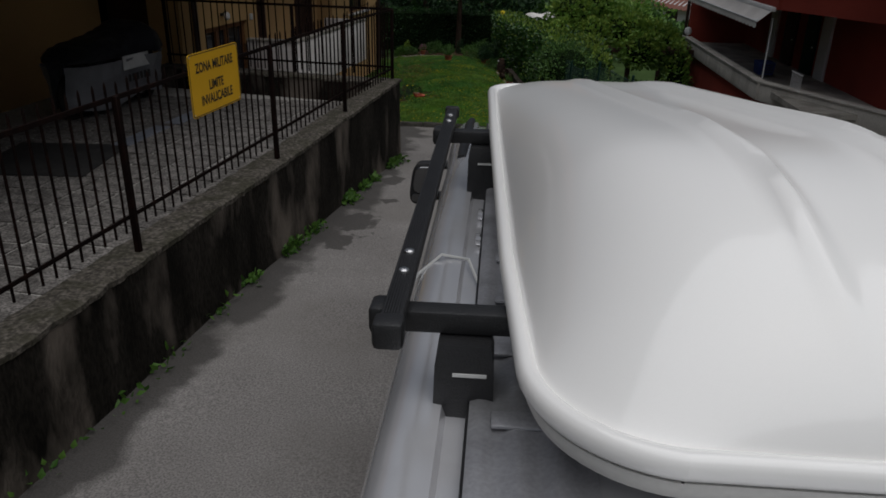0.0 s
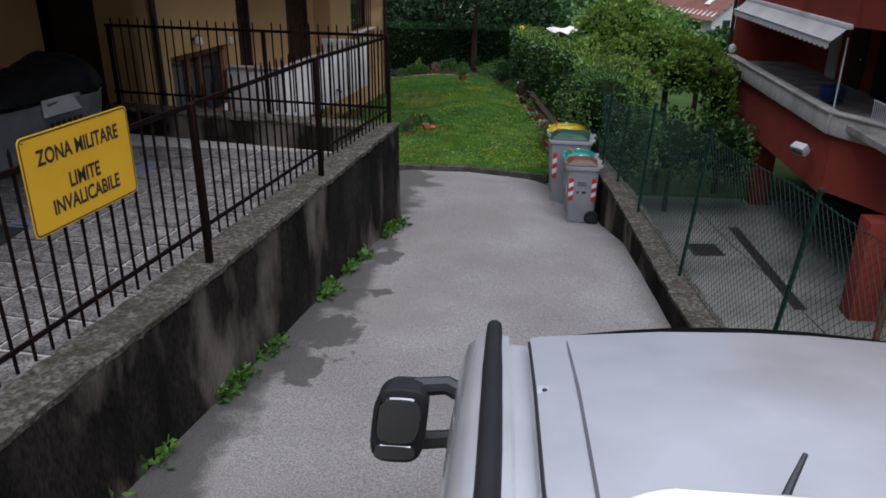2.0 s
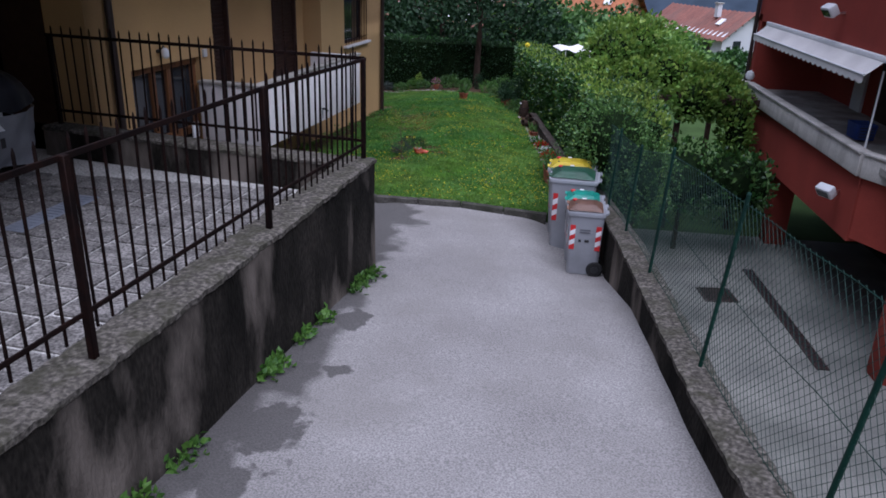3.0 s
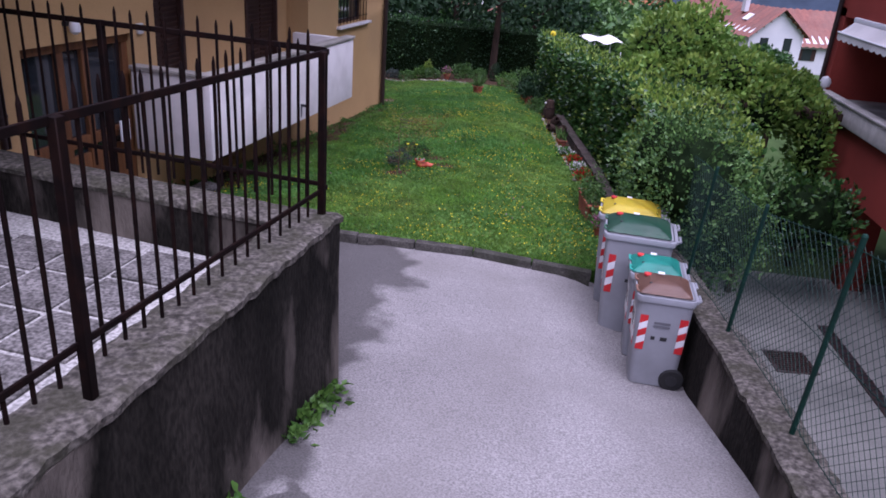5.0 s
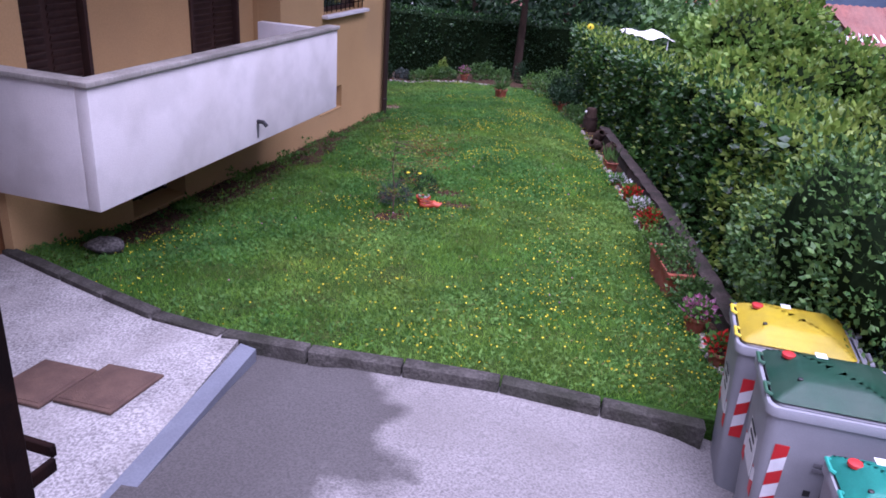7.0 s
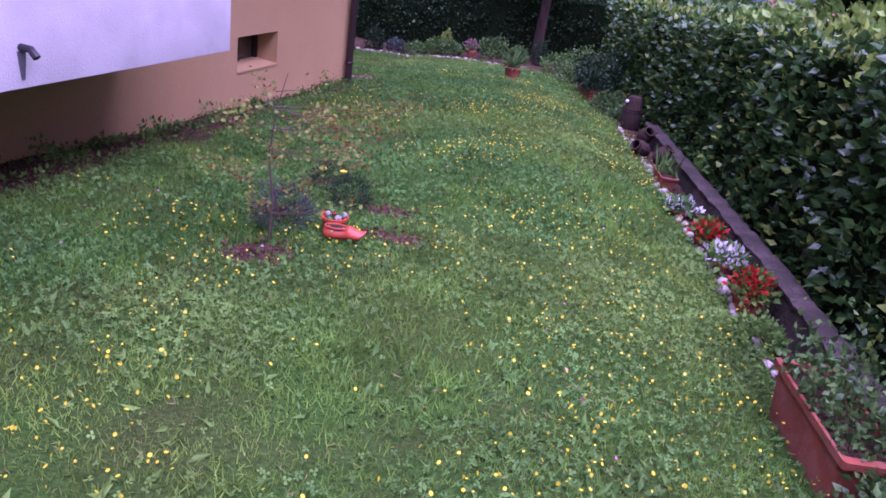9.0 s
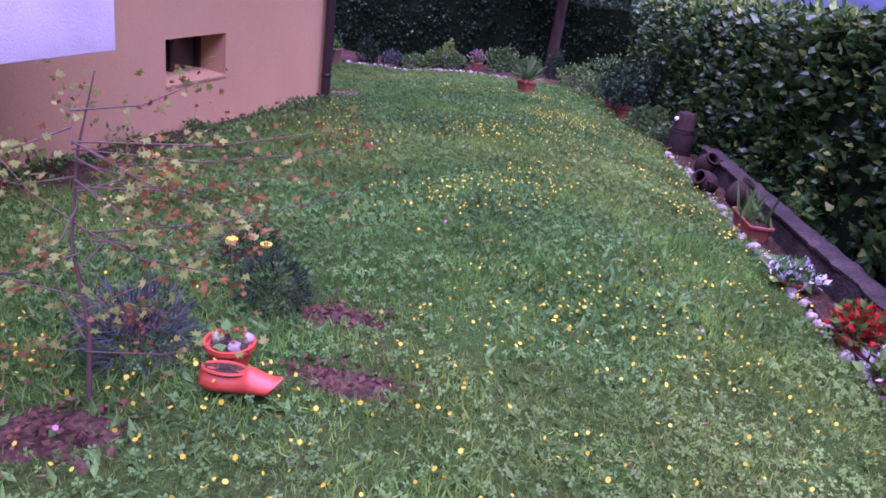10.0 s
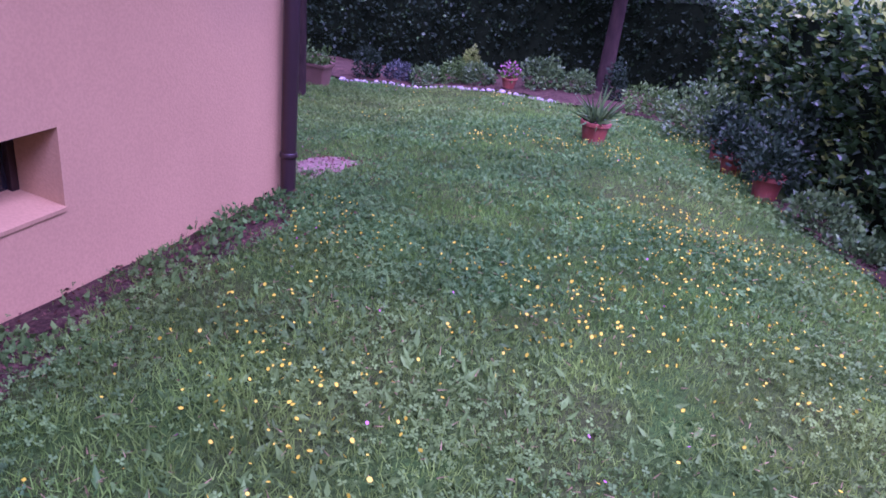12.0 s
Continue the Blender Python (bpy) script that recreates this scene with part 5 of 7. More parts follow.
for y in (1.9, 1.99, 3.09, 3.17):
    part("bolt", lathe([(0.011, 0), (0.01, 0.005), (0.006, 0.008)], 12, at=(0.726, y, BARZ + 0.0505)), STEEL, rail)
part("rail_end", box((0.052, 0.05, 0.05), (0.726, 1.7, BARZ + 0.035), 0.01), BLACK, rail)
part("rail_end", box((0.05, 0.03, 0.04), (0.726, 3.285, BARZ + 0.038), 0.008), BLACK, rail)

# ---- roof box ----
BC = lambda v: 1.262 + 0.205 * v          # middle line, nose to tail
BY = lambda v: 3.74 - 2.335 * v
rbox = thing("roof_box", Matrix(), "pearl white plastic roof box strapped on the bars", "roof box")


def outline(v):
    """Half width along the length, corners rounded at both ends."""
    w = lerp(v, [0, 0.3, 0.75, 1], [0.4, 0.44, 0.49, 0.5])
    for r, e in ((0.11, v * 2.36), (0.2, (1 - v) * 2.36)):
        if e < r:
            w = w - r + math.sqrt(r * r - (r - e) ** 2)
    return w


def eased(x, xs, ys, w=0.07):
    """lerp with its corners rounded off."""
    return sum(lerp(x + w * k / 4, xs, ys) for k in range(-4, 5)) / 9


def crown(v):
    h = eased(v, [-0.1, 0, 0.04, 0.1, 0.2, 0.5, 0.8, 1], [0.0, 0.03, 0.055, 0.085, 0.115, 0.2, 0.285, 0.3], min(0.08, v + 0.01))
    rear = max(0.0, 1 - (1 - v) / 0.33)
    front = max(0.0, 1 - v / 0.05)
    return h * max(0.0, 1 - rear ** 2.8) ** 0.7 * max(0.0, 1 - front ** 2) ** 0.5


vsn = [0.5 - 0.5 * math.cos(math.pi * k / 70) for k in range(71)]
vsn[0], vsn[-1] = 0.0008, 0.9992
SEAM = 2.97
rows = []
for v in vsn:
    w, h = max(outline(v), 0.02), crown(v)
    power = eased(v, [0, 0.25, 0.5, 0.7, 0.88, 1.1], [3.4, 4.5, 5.6, 5.2, 3.2, 2.4], 0.1)
    row = []
    for k in range(61):
        u = -1 + 2 * k / 60
        a = abs(u)
        prof = 1 - 0.05 * a * a - 0.95 * a ** power
        z = SEAM + 0.012 + h * prof
        fade = min(1.0, max(0.0, (v - 0.06) / 0.2)) * min(1.0, max(0, (0.97 - v) / 0.1))
        z += fade * 0.026 * (math.exp(-((a - eased(v, [0, 0.3, 0.6, 0.75, 0.9, 1.2], [0.29, 0.287, 0.28, 0.265, 0.21, 0.205], 0.12)) / 0.036) ** 2) + 0.5 * math.exp(-(a / 0.22) ** 4) * -0.7)
        row.append((BC(v) + u * w, BY(v), z))
    rows.append(row)
part("lid", loft(rows, caps=False), BOXWHITE, rbox, "pearl white domed lid with two long ridges", sharp=80)


RIM = [Vector((BC(v) - max(outline(v), 0.02), BY(v))) for v in vsn] + [Vector((BC(v) + max(outline(v), 0.02), BY(v))) for v in vsn[::-1]]


def band(o, z):
    """The box's outline at a height, grown outwards by o."""
    out = []
    for k, p in enumerate(RIM):
        d = (RIM[(k + 1) % len(RIM)] - RIM[k - 1]).normalized()
        out.append((p.x - d.y * -o, p.y + d.x * -o, z))
    return out


part("lip", loft([band(-0.014, SEAM + 0.016), band(-0.004, SEAM + 0.027), band(0.006, SEAM + 0.03), band(0.015, SEAM + 0.026), band(0.021, SEAM + 0.014), band(0.02, SEAM), band(0.014, SEAM - 0.01), band(0.004, SEAM - 0.015)], close=True, caps=False), BOXWHITE, rbox, "rolled white lip round the lid", sharp=60)
part("gasket", loft([band(0.002, SEAM - 0.004), band(0.004, SEAM - 0.014), band(0.002, SEAM - 0.022)], close=True, caps=False), BLACK, rbox, "dark seam line", sharp=60)
part("base", loft([band(0.006, SEAM - 0.02), band(0.006, SEAM - 0.03), band(-0.004, BARZ - 0.022), band(-0.02, BARZ - 0.034), band(-0.06, BARZ - 0.036)], close=True), BOXBASE, rbox, "grey-white lower shell", sharp=50)

# yellow levelling ramp beside the wheel
ramp = thing("levelling_ramp", pose(0.5, 5.35, drive_z(0.4, 5.3), 0, 0, 3), "yellow plastic levelling ramp under the van's wheel", "wheel ramp")
part("ramp", loft([[(x, y, 0.0) for x, y in ((-0.055, -0.5), (0.055, -0.5), (0.055, 0.45), (-0.055, 0.45))], [(x, y, z) for x, y, z in ((-0.055, -0.5, 0.015), (0.055, -0.5, 0.015), (0.055, 0.45, 0.1), (-0.055, 0.45, 0.1))]], close=True), YELLOW_PLASTIC, ramp)
for k in range(6):
    part("tread", box((0.1, 0.02, 0.012), (0, -0.4 + k * 0.15, 0.028 + k * 0.0135)), YELLOW_PLASTIC, ramp)

# ---- red building beyond the sunken yard ----
red = thing("apartment_building", Matrix(), "red rendered building with concrete-edged balcony and awning", "building")
RX = 6.18


def rb(name, size, at, material, bevel=0.0, parent=red, label="", m=None):
    return part(name, box(size, at, bevel), material, parent, label, m=m)


rb("wall", (1.2, 7.0, 1.22), (RX + 0.62, 19.9, -0.04), RED)
rb("upper_wall", (2.2, 7.1, 3.4), (RX + 1.12, 19.85, 2.2 + 1.7), RED)
rb("back_wall", (0.3, 9.5, 2.1), (RX + 1.75, 18.5, 1.3), RED)
rb("end_wall", (1.7, 0.25, 3.0), (RX + 0.87, 23.27, 0.85), RED)
rb("wall", (5.0, 10.0, 1.2), (RX + 4.3, 18.6, -0.05), RED)
# angled wing towards the drive
wing = pose(6.2, 16.38, 0, 0, 0, 26)
rb("wing_wall", (1.5, 5.2, 1.1), (0.76, -2.62, -0.03), RED, m=wing)
rb("wing_upper", (2.4, 5.2, 3.4), (1.22, -2.62, 3.9), RED, m=wing)
rb("wing_back", (0.3, 5.2, 2.2), (1.9, -2.62, 1.3), RED, m=wing)
for m, length, y0 in ((Matrix.Translation((RX, 16.4, 0)), 7.05, 0.0), (wing, 5.2, -5.2)):
    par = rb("parapet", (0.14, length, 0.36), (0.0, y0 + length / 2, 0.6), PARAPET, 0.02, label="pale stained concrete parapet band", m=m)
    rb("coping", (0.2, length, 0.04), (0.0, y0 + length / 2, 0.8), PARAPET, 0.008, parent=par)
# void under the deck: its shade is painted as a near-black wall
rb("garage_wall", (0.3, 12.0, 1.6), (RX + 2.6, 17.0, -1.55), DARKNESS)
rb("pillar", (0.42, 0.42, 1.73), (6.62, 14.95, -1.445), RED, 0.01)
rb("pillar", (0.42, 0.42, 1.65), (6.6, 20.8, -1.48), RED, 0.01)
# awning
aw = rb("awning", (0.09, 6.1, 0.09), (RX - 0.03, 19.4, 2.2), WHITE, 0.02, label="cream scalloped sun awning on the balcony")
part("cloth", sheet(lambda u, v: Vector((RX - 0.03 - 0.27 * u, 16.4 + 6.0 * v, 2.2 - 0.24 * u - 0.015 * math.sin(u * math.pi))), steps(0, 1, 6), steps(0, 1, 10)), AWNING, aw, sharp=180)
part("valance", sheet(lambda u, v: Vector((RX - 0.305, 16.4 + 6.0 * v, 1.965 - u * (0.1 + 0.035 * abs(math.sin(v * math.pi * 24))))), steps(0, 1, 2), steps(0, 1, 144)), AWNING, aw, sharp=180)
part("front_bar", rod((RX - 0.3, 16.4, 1.97), (RX - 0.3, 22.4, 1.97), 0.02, seg=10), WHITE, aw)
for y in (16.5, 22.3):
    part("arm", tube([(RX - 0.02, y, 2.16), (RX - 0.15, y + 0.1, 2.05), (RX - 0.3, y, 1.96)], 0.015, 6), WHITE, aw)
part("prop", rod((RX + 0.1, 16.7, 0.75), (RX + 0.1, 16.7, 2.0), 0.016, seg=8), WHITE, aw)
# doors and things on the balcony
for y, w, material, label in ((20.9, 0.5, WALL_WHITE, "white door panel"), (18.4, 0.62, GREEN_WIRE, "dark green shutter"), (17.6, 0.5, WALL_WHITE, "white door panel"), (19.7, 0.7, DARK_WOOD, "dark door leaf")):
    d = rb("balcony_door", (0.06, w, 1.75), (RX + 1.57, y, 1.3), material, 0.005, label=label)
    part("door_knob", lathe([(0.02, 0), (0.02, 0.03)], 8, at=(RX + 1.53, y - w * 0.4, 1.25)), STEEL, d)
for loc, yaw in (((5.93, 16.9, 0.02), -62), ((RX - 0.25, 18.4, 2.75), -80)):
    lampm = Matrix.Translation(loc) @ pose(0, 0, 0, 0, 0, yaw)
    fl = part("floodlight", box((0.3, 0.16, 0.2), (0, 0, 0), 0.03), WHITE, red, "white box floodlight on a bracket", m=lampm @ pose(0, 0, 0, 35, 0, 0))
    part("lens", box((0.22, 0.012, 0.12), (0, -0.083, 0)), GLASS, fl)
    part("arm", rod((0, 0.05, -0.1), (0, 0.24, -0.2), 0.02, seg=8), STEEL, fl)
rack_ob = rb("wire_rack", (0.02, 0.55, 0.02), (6.55, 15.6, 1.12), WHITE, label="white wire airing rack")
for k in range(8):
    part("wire", rod((6.55, 15.35 + k * 0.07, 0.8), (6.55, 15.35 + k * 0.07, 1.12), 0.006, seg=5), WHITE, rack_ob)
part("rain_pipe", rod((RX - 0.05, 23.33, -1.4), (RX - 0.05, 23.33, 5.4), 0.045, seg=10), DARK_METAL, red)
part("roof", box((8.0, 16.0, 0.3), (RX + 3.4, 17.0, 5.9)), TILE, red)
globe = thing("globe_lamp", pose(RX, 23.2, 0.82), "small white globe lamp on the parapet end", "lamp")
part("globe", lathe([(0.02, 0.02), (0.09, 0.06), (0.11, 0.14), (0.08, 0.22), (0.02, 0.25)], 14), WHITE, globe)
part("stem", rod((0, 0, 0), (0, 0, 0.05), 0.03, seg=8), STEEL, globe)
crate = thing("crate", pose(RX + 0.5, 17.9, 0.72), "blue plastic crate standing on the balcony", "crate")
part("shell", loft([[(x, y, z) for x, y in round_rect(0.34 * s, 0.46 * s, 0.03, 3)] for z, s in ((0, 0.9), (0.26, 1.0), (0.26, 0.94), (0.02, 0.85))], close=True), surf("blue_plastic", (0.02, 0.05, 0.22), rough=0.5), crate)
for k in range(4):
    part("slot", box((0.24, 0.004, 0.02), (0, -0.232 + 0.0 * k, 0.06 + k * 0.05)), BLACK, crate)
deck = rb("balcony_floor", (1.6, 9.0, 0.1), (RX + 0.9, 18.7, 0.62), BAND)

# timber gate at the yard's end
gate = thing("timber_gate", pose(6.1, 13.2, -2.3, 0, 0, 15), "pale timber gate frame beside the red pillar", "gate")
for x in (0, 1.4):
    part("upright", box((0.07, 0.07, 1.6), (x, 0, 0.8), 0.006), BROWN_WOOD, gate)
for z in (0.15, 0.85, 1.5):
    part("rail", box((1.33, 0.05, 0.08), (0.7, 0, z), 0.006), BROWN_WOOD, gate)
part("brace", rod((0.05, 0, 0.2), (1.35, 0, 1.45), 0.03, seg=6), BROWN_WOOD, gate)

# ---- hedges, bushes, trees ----
def shell(fn, count, rng):
    """Places and outward normals on a surface: fn(u, v) -> point, normal."""
    uv = rng.random((count, 2))
    pts, nrm = [], []
    for u, v in uv:
        p, n = fn(u, v)
        pts.append(p)
        nrm.append(n)
    return np.array(pts), np.array(nrm)


def bumpy(p, amp, scale, seed):
    return amp * noise.noise((p[0] * scale + seed, p[1] * scale, p[2] * scale)) + amp * 0.5 * noise.noise((p[0] * scale * 2.7, p[1] * scale * 2.7 + seed, p[2] * scale * 2.7))


def hedge(name, line, width, z0, z1, count, size, leaves, fresh, label, seed, fresh_share=0.12, wob=0.12, parts=None):
    """A clipped hedge: an inner mass coloured shade-dark and leaves over its sides and top. line: points of its front
    foot; z0, z1: functions of y or x.
    """
    e = thing(name, Matrix(), label, "hedge")
    rng = np.random.default_rng(seed)
    seg = np.array([math.dist(a, b) for a, b in zip(line, line[1:])])
    cum = np.concatenate(([0], np.cumsum(seg)))

    def at(s):
        x, y = np.interp(s, cum, [p[0] for p in line]), np.interp(s, cum, [p[1] for p in line])
        i = min(max(np.searchsorted(cum, s) - 1, 0), len(seg) - 1)
        d = Vector((line[i + 1][0] - line[i][0], line[i + 1][1] - line[i][1], 0)).normalized()
        return Vector((x, y, 0)), Vector((-d.y, d.x, 0))

    total = cum[-1]
    rows = []
    for s in steps(0, total, int(total / 0.25)):
        p, n = at(s)
        a, b = z0(p), z1(p)
        r = 0.1
        row = []
        for o, z in ((r, a), (r, a + (b - a) * 0.5), (r, b - 0.14), (r + 0.14, b - r), (width / 2, b - r + 0.02), (width - r - 0.14, b - r), (width - r, b - 0.14), (width - r, a)):
            q = p + n * o + Vector((0, 0, z))
            row.append(q + n * bumpy(q, 0.06, 1.6, seed) + Vector((0, 0, bumpy(q, 0.05, 1.9, seed + 3))))
        rows.append(row)
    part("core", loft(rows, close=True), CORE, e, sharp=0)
    pts, nrm = [], []
    for _ in range(count):
        s = rng.random() * total
        p, n = at(s)
        a, b = z0(p), z1(p)
        hgt = b - a
        k = rng.random() * (hgt + width * 0.8 + hgt * 0.35)
        if k < hgt:
            q, m = p + Vector((0, 0, a + k)) + n * 0.03, -n
        elif k < hgt + width * 0.8:
            o = rng.random() * width
            q, m = p + n * o + Vector((0, 0, b - 0.03)), Vector((0, 0, 1))
        else:
            q, m = p + n * width + Vector((0, 0, a + rng.random() * hgt)), n
        q = q + m * (bumpy(q, wob, 1.6, seed) + rng.normal() * 0.035 - 0.02)
        pts.append(q)
        nrm.append(m + Vector((0, 0, 0.35)))
    pts, nrm = np.array(pts), np.array(nrm)
    sz = rng.uniform(0.7, 1.25, count) * size
    up = (nrm[:, 2] > 0.9) | (rng.random(count) < 0.05)
    young = up & (rng.random(count) < 0.55) | (rng.random(count) < fresh_share) | (pts[:, 1] < 18.4) & (rng.random(count) < 0.48)
    tagged(scatter("leaves", pts[~young], nrm[~young], sz[~young], leaves, parent=e, flop=0.75, rng=rng), "glossy dark green leaves", kind="stuff")
    tagged(scatter("new_leaves", pts[young], nrm[young], sz[young] * 0.9, fresh, parent=e, flop=0.75, rng=rng), "fresh yellow-green leaves", kind="stuff")
    return e


def top_right(p):
    return lerp(p.y, [15.5, 17, 18, 21, 24.5, 27, 31], [1.3, 1.42, 1.38, 1.13, 0.9, 0.78, 0.52])


LOWX = lambda y: edge_x(y) + 0.27
low = rough_wall("garden_wall", dense((LOWX(24.0), 24.0), (LOWX(19.4), 19.4), 0.08)[:-1] + dense((LOWX(19.4), 19.4), (LOWX(14.9), 14.9), 0.08), 0.14, lambda x, y: lawn_z(x, y) - 0.5, lambda x, y: lerp(y, [15, 17, 20, 25], [0.0, -0.08, -0.23, -0.41]), GARDEN_WALL, GARDEN_WALL, "low concrete wall at the hedge's foot", 0.03)
hedge("hedge", [(LOWX(y) + 0.2, y) for y in (15.6, 17, 18.7, 21.3, 23.5, 26, 28.2, 31.5)][::-1], 1.0, lambda p: lawn_z(1.2, p.y) - 0.1, top_right, 28000, 0.088, HEDGE, HEDGE_NEW, "tall clipped laurel hedge along the flower border", 21, 0.1)
hedge("hedge", [(-9.5, 33.3), (-4, 33.1), (0.9, 32.3)], 1.0, lambda p: -1.65, lambda p: lerp(p.x, [-9, -3, 1], [0.4, 0.35, 0.38]), 12000, 0.085, HEDGE_DARK, HEDGE, "dark clipped hedge closing the lawn", 22, 0.12)


def blob_plant(name, lumps, count, size, leaves, label, category, seed, fresh=None, core=True, shape=LEAF, faces=LEAF_F, trunk=None, flop=0.8, width=1.0, group=""):
    """A plant made of overlapping lumps of leaves. lumps: (x, y, z, rx, ry, rz) in the world."""
    e = thing(name, Matrix.Translation((lumps[0][0], lumps[0][1], 0)), label, category, group)
    off = Vector((lumps[0][0], lumps[0][1], 0))
    rng = np.random.default_rng(seed)
    # inner lumps whose dark colour stands for shade among the leaves
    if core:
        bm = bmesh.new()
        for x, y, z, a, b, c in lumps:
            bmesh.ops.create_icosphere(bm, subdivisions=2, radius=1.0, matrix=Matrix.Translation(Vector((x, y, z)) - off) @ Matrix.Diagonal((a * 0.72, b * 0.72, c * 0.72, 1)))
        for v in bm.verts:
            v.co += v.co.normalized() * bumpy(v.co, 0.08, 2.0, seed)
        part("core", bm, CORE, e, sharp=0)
    area = np.array([a * b + b * c + a * c for _, _, _, a, b, c in lumps])
    pick = rng.choice(len(lumps), count, p=area / area.sum())
    d = rng.normal(size=(count, 3))
    d /= np.linalg.norm(d, axis=1)[:, None]
    L = np.array(lumps)[pick]
    rad = np.array([1.0 + bumpy(v * 1.5 + L[i, :3], 0.35, 1.3, seed) for i, v in enumerate(d)]) * rng.uniform(0.72, 1.06, count)
    pts = L[:, :3] + d * L[:, 3:] * rad[:, None] - np.array(off)
    n = d + np.array((0, 0, 0.5))
    sz = rng.uniform(0.65, 1.25, count) * size
    if fresh is not None:
        y = (d[:, 2] > 0.2) & (rng.random(count) < 0.45)
        tagged(scatter("new_leaves", pts[y], n[y], sz[y], fresh, shape, faces, e, flop=flop, width=width, rng=rng), kind="stuff")
        pts, n, sz = pts[~y], n[~y], sz[~y]
    tagged(scatter("leaves", pts, n, sz, leaves, shape, faces, e, flop=flop, width=width, rng=rng), kind="stuff")
    if trunk:
        for p in trunk:
            part("trunk" if p is trunk[0] else "limb", tube([tuple(Vector(q[:3]) - off) for q in p], [q[3] for q in p], 9), BARK, e)
    return e


bloom = thing("tall_flower", pose(0.9, 29.6, -0.85), "single round yellow flower rising above the hedge", "flower")
part("stem", tube([(0, 0, 0), (0.02, 0.01, 0.8), (0, 0, 1.52)], [0.012, 0.01, 0.008], 6), WEED, bloom)
part("flower_head", lathe([(0.015, -0.015), (0.06, 0.0), (0.08, 0.02), (0.055, 0.04), (0.02, 0.05)], 16), PETAL_Y, bloom, m=Matrix.Translation((0, 0, 1.53)) @ pose(0, 0, 0, 60, 0, 10))

# shrubs round the fence end
blob_plant("shrub", [(2.15, 14.6, 1.15, 0.5, 0.5, 0.6), (2.0, 15.2, 1.1, 0.5, 0.5, 0.65), (2.55, 14.9, 0.6, 0.5, 0.5, 0.7)], 8500, 0.045, BUSH, "loose blue-green shrub growing through the wire fence", "shrub", 31, None, True, trunk=[[(2.45, 14.9, -2.3, 0.05), (2.45, 14.8, -0.5, 0.04), (2.42, 14.7, 0.9, 0.015)], [(2.45, 14.8, -0.5, 0.03), (2.7, 15.0, 0.4, 0.02), (2.75, 14.9, 0.8, 0.01)]])
blob_plant("shrub", [(2.05, 16.2, 0.62, 0.36, 0.6, 0.45), (2.25, 17.0, 0.55, 0.42, 0.6, 0.5), (2.1, 15.7, 0.35, 0.36, 0.45, 0.6)], 7500, 0.052, BUSH, "pale leafy shrub in front of the hedge", "shrub", 32, HEDGE_NEW, True, trunk=[[(2.1, 16.2, -0.5, 0.05), (2.1, 16.3, 0.3, 0.04), (2.1, 16.5, 0.9, 0.015)]])
blob_plant("hedge", [(3.4, 19.9, -0.7, 0.8, 0.9, 0.85), (4.3, 19.9, -0.75, 0.8, 0.9, 0.8), (5.2, 20.0, -0.8, 0.7, 0.8, 0.75), (5.75, 20.2, -0.9, 0.4, 0.8, 0.7)], 3200, 0.11, HEDGE, "dark rounded hedge below the red building", "hedge", 33, BUSH, True, trunk=[[(4.3, 19.9, -2.36, 0.06), (4.3, 19.9, -0.8, 0.03)]])

# vine-covered pergola
perg = thing("pergola", Matrix(), "dark timber pergola carrying a thick vine", "pergola")
for x, y in ((2.7, 21.6), (4.3, 21.4), (5.8, 21.6), (2.7, 24.8), (4.3, 24.8), (5.8, 24.8)):
    part("post", box((0.12, 0.12, 2.9), (x, y, -0.91), 0.01), BARK, perg)
for y in (21.5, 24.8):
    part("beam", box((3.6, 0.1, 0.14), (4.2, y, 0.6), 0.01), BARK, perg)
for k in range(7):
    part("rafter", box((0.07, 3.9, 0.09), (2.7 + k * 0.52, 23.15, 0.71), 0.008), BARK, perg)
blob_plant("vine", [(2.75, 22.2, 1.45, 0.6, 0.8, 0.55), (3.3, 23.0, 1.65, 0.8, 1.0, 0.55), (4.2, 22.4, 1.05, 0.8, 0.9, 0.5), (5.0, 22.2, 0.8, 0.75, 0.8, 0.45), (5.5, 22.3, 0.5, 0.5, 0.7, 0.5), (2.5, 21.4, 0.8, 0.5, 0.6, 0.6), (3.3, 21.5, 0.9, 0.5, 0.45, 0.5), (4.6, 21.4, 0.6, 0.6, 0.4, 0.45), (5.6, 21.5, 0.0, 0.35, 0.4, 0.8), (2.8, 21.5, 0.1, 0.4, 0.4, 0.8)], 15000, 0.115, VINE, "lush vine with large pale green leaves", "vine", 34, HEDGE_NEW, True, trunk=[[(3.0, 21.7, -2.36, 0.06), (3.05, 21.8, 0.0, 0.05), (3.3, 22.3, 1.2, 0.02)], [(3.3, 22.3, 1.2, 0.03), (4.2, 22.6, 1.3, 0.02), (5.4, 22.4, 1.1, 0.01)]])


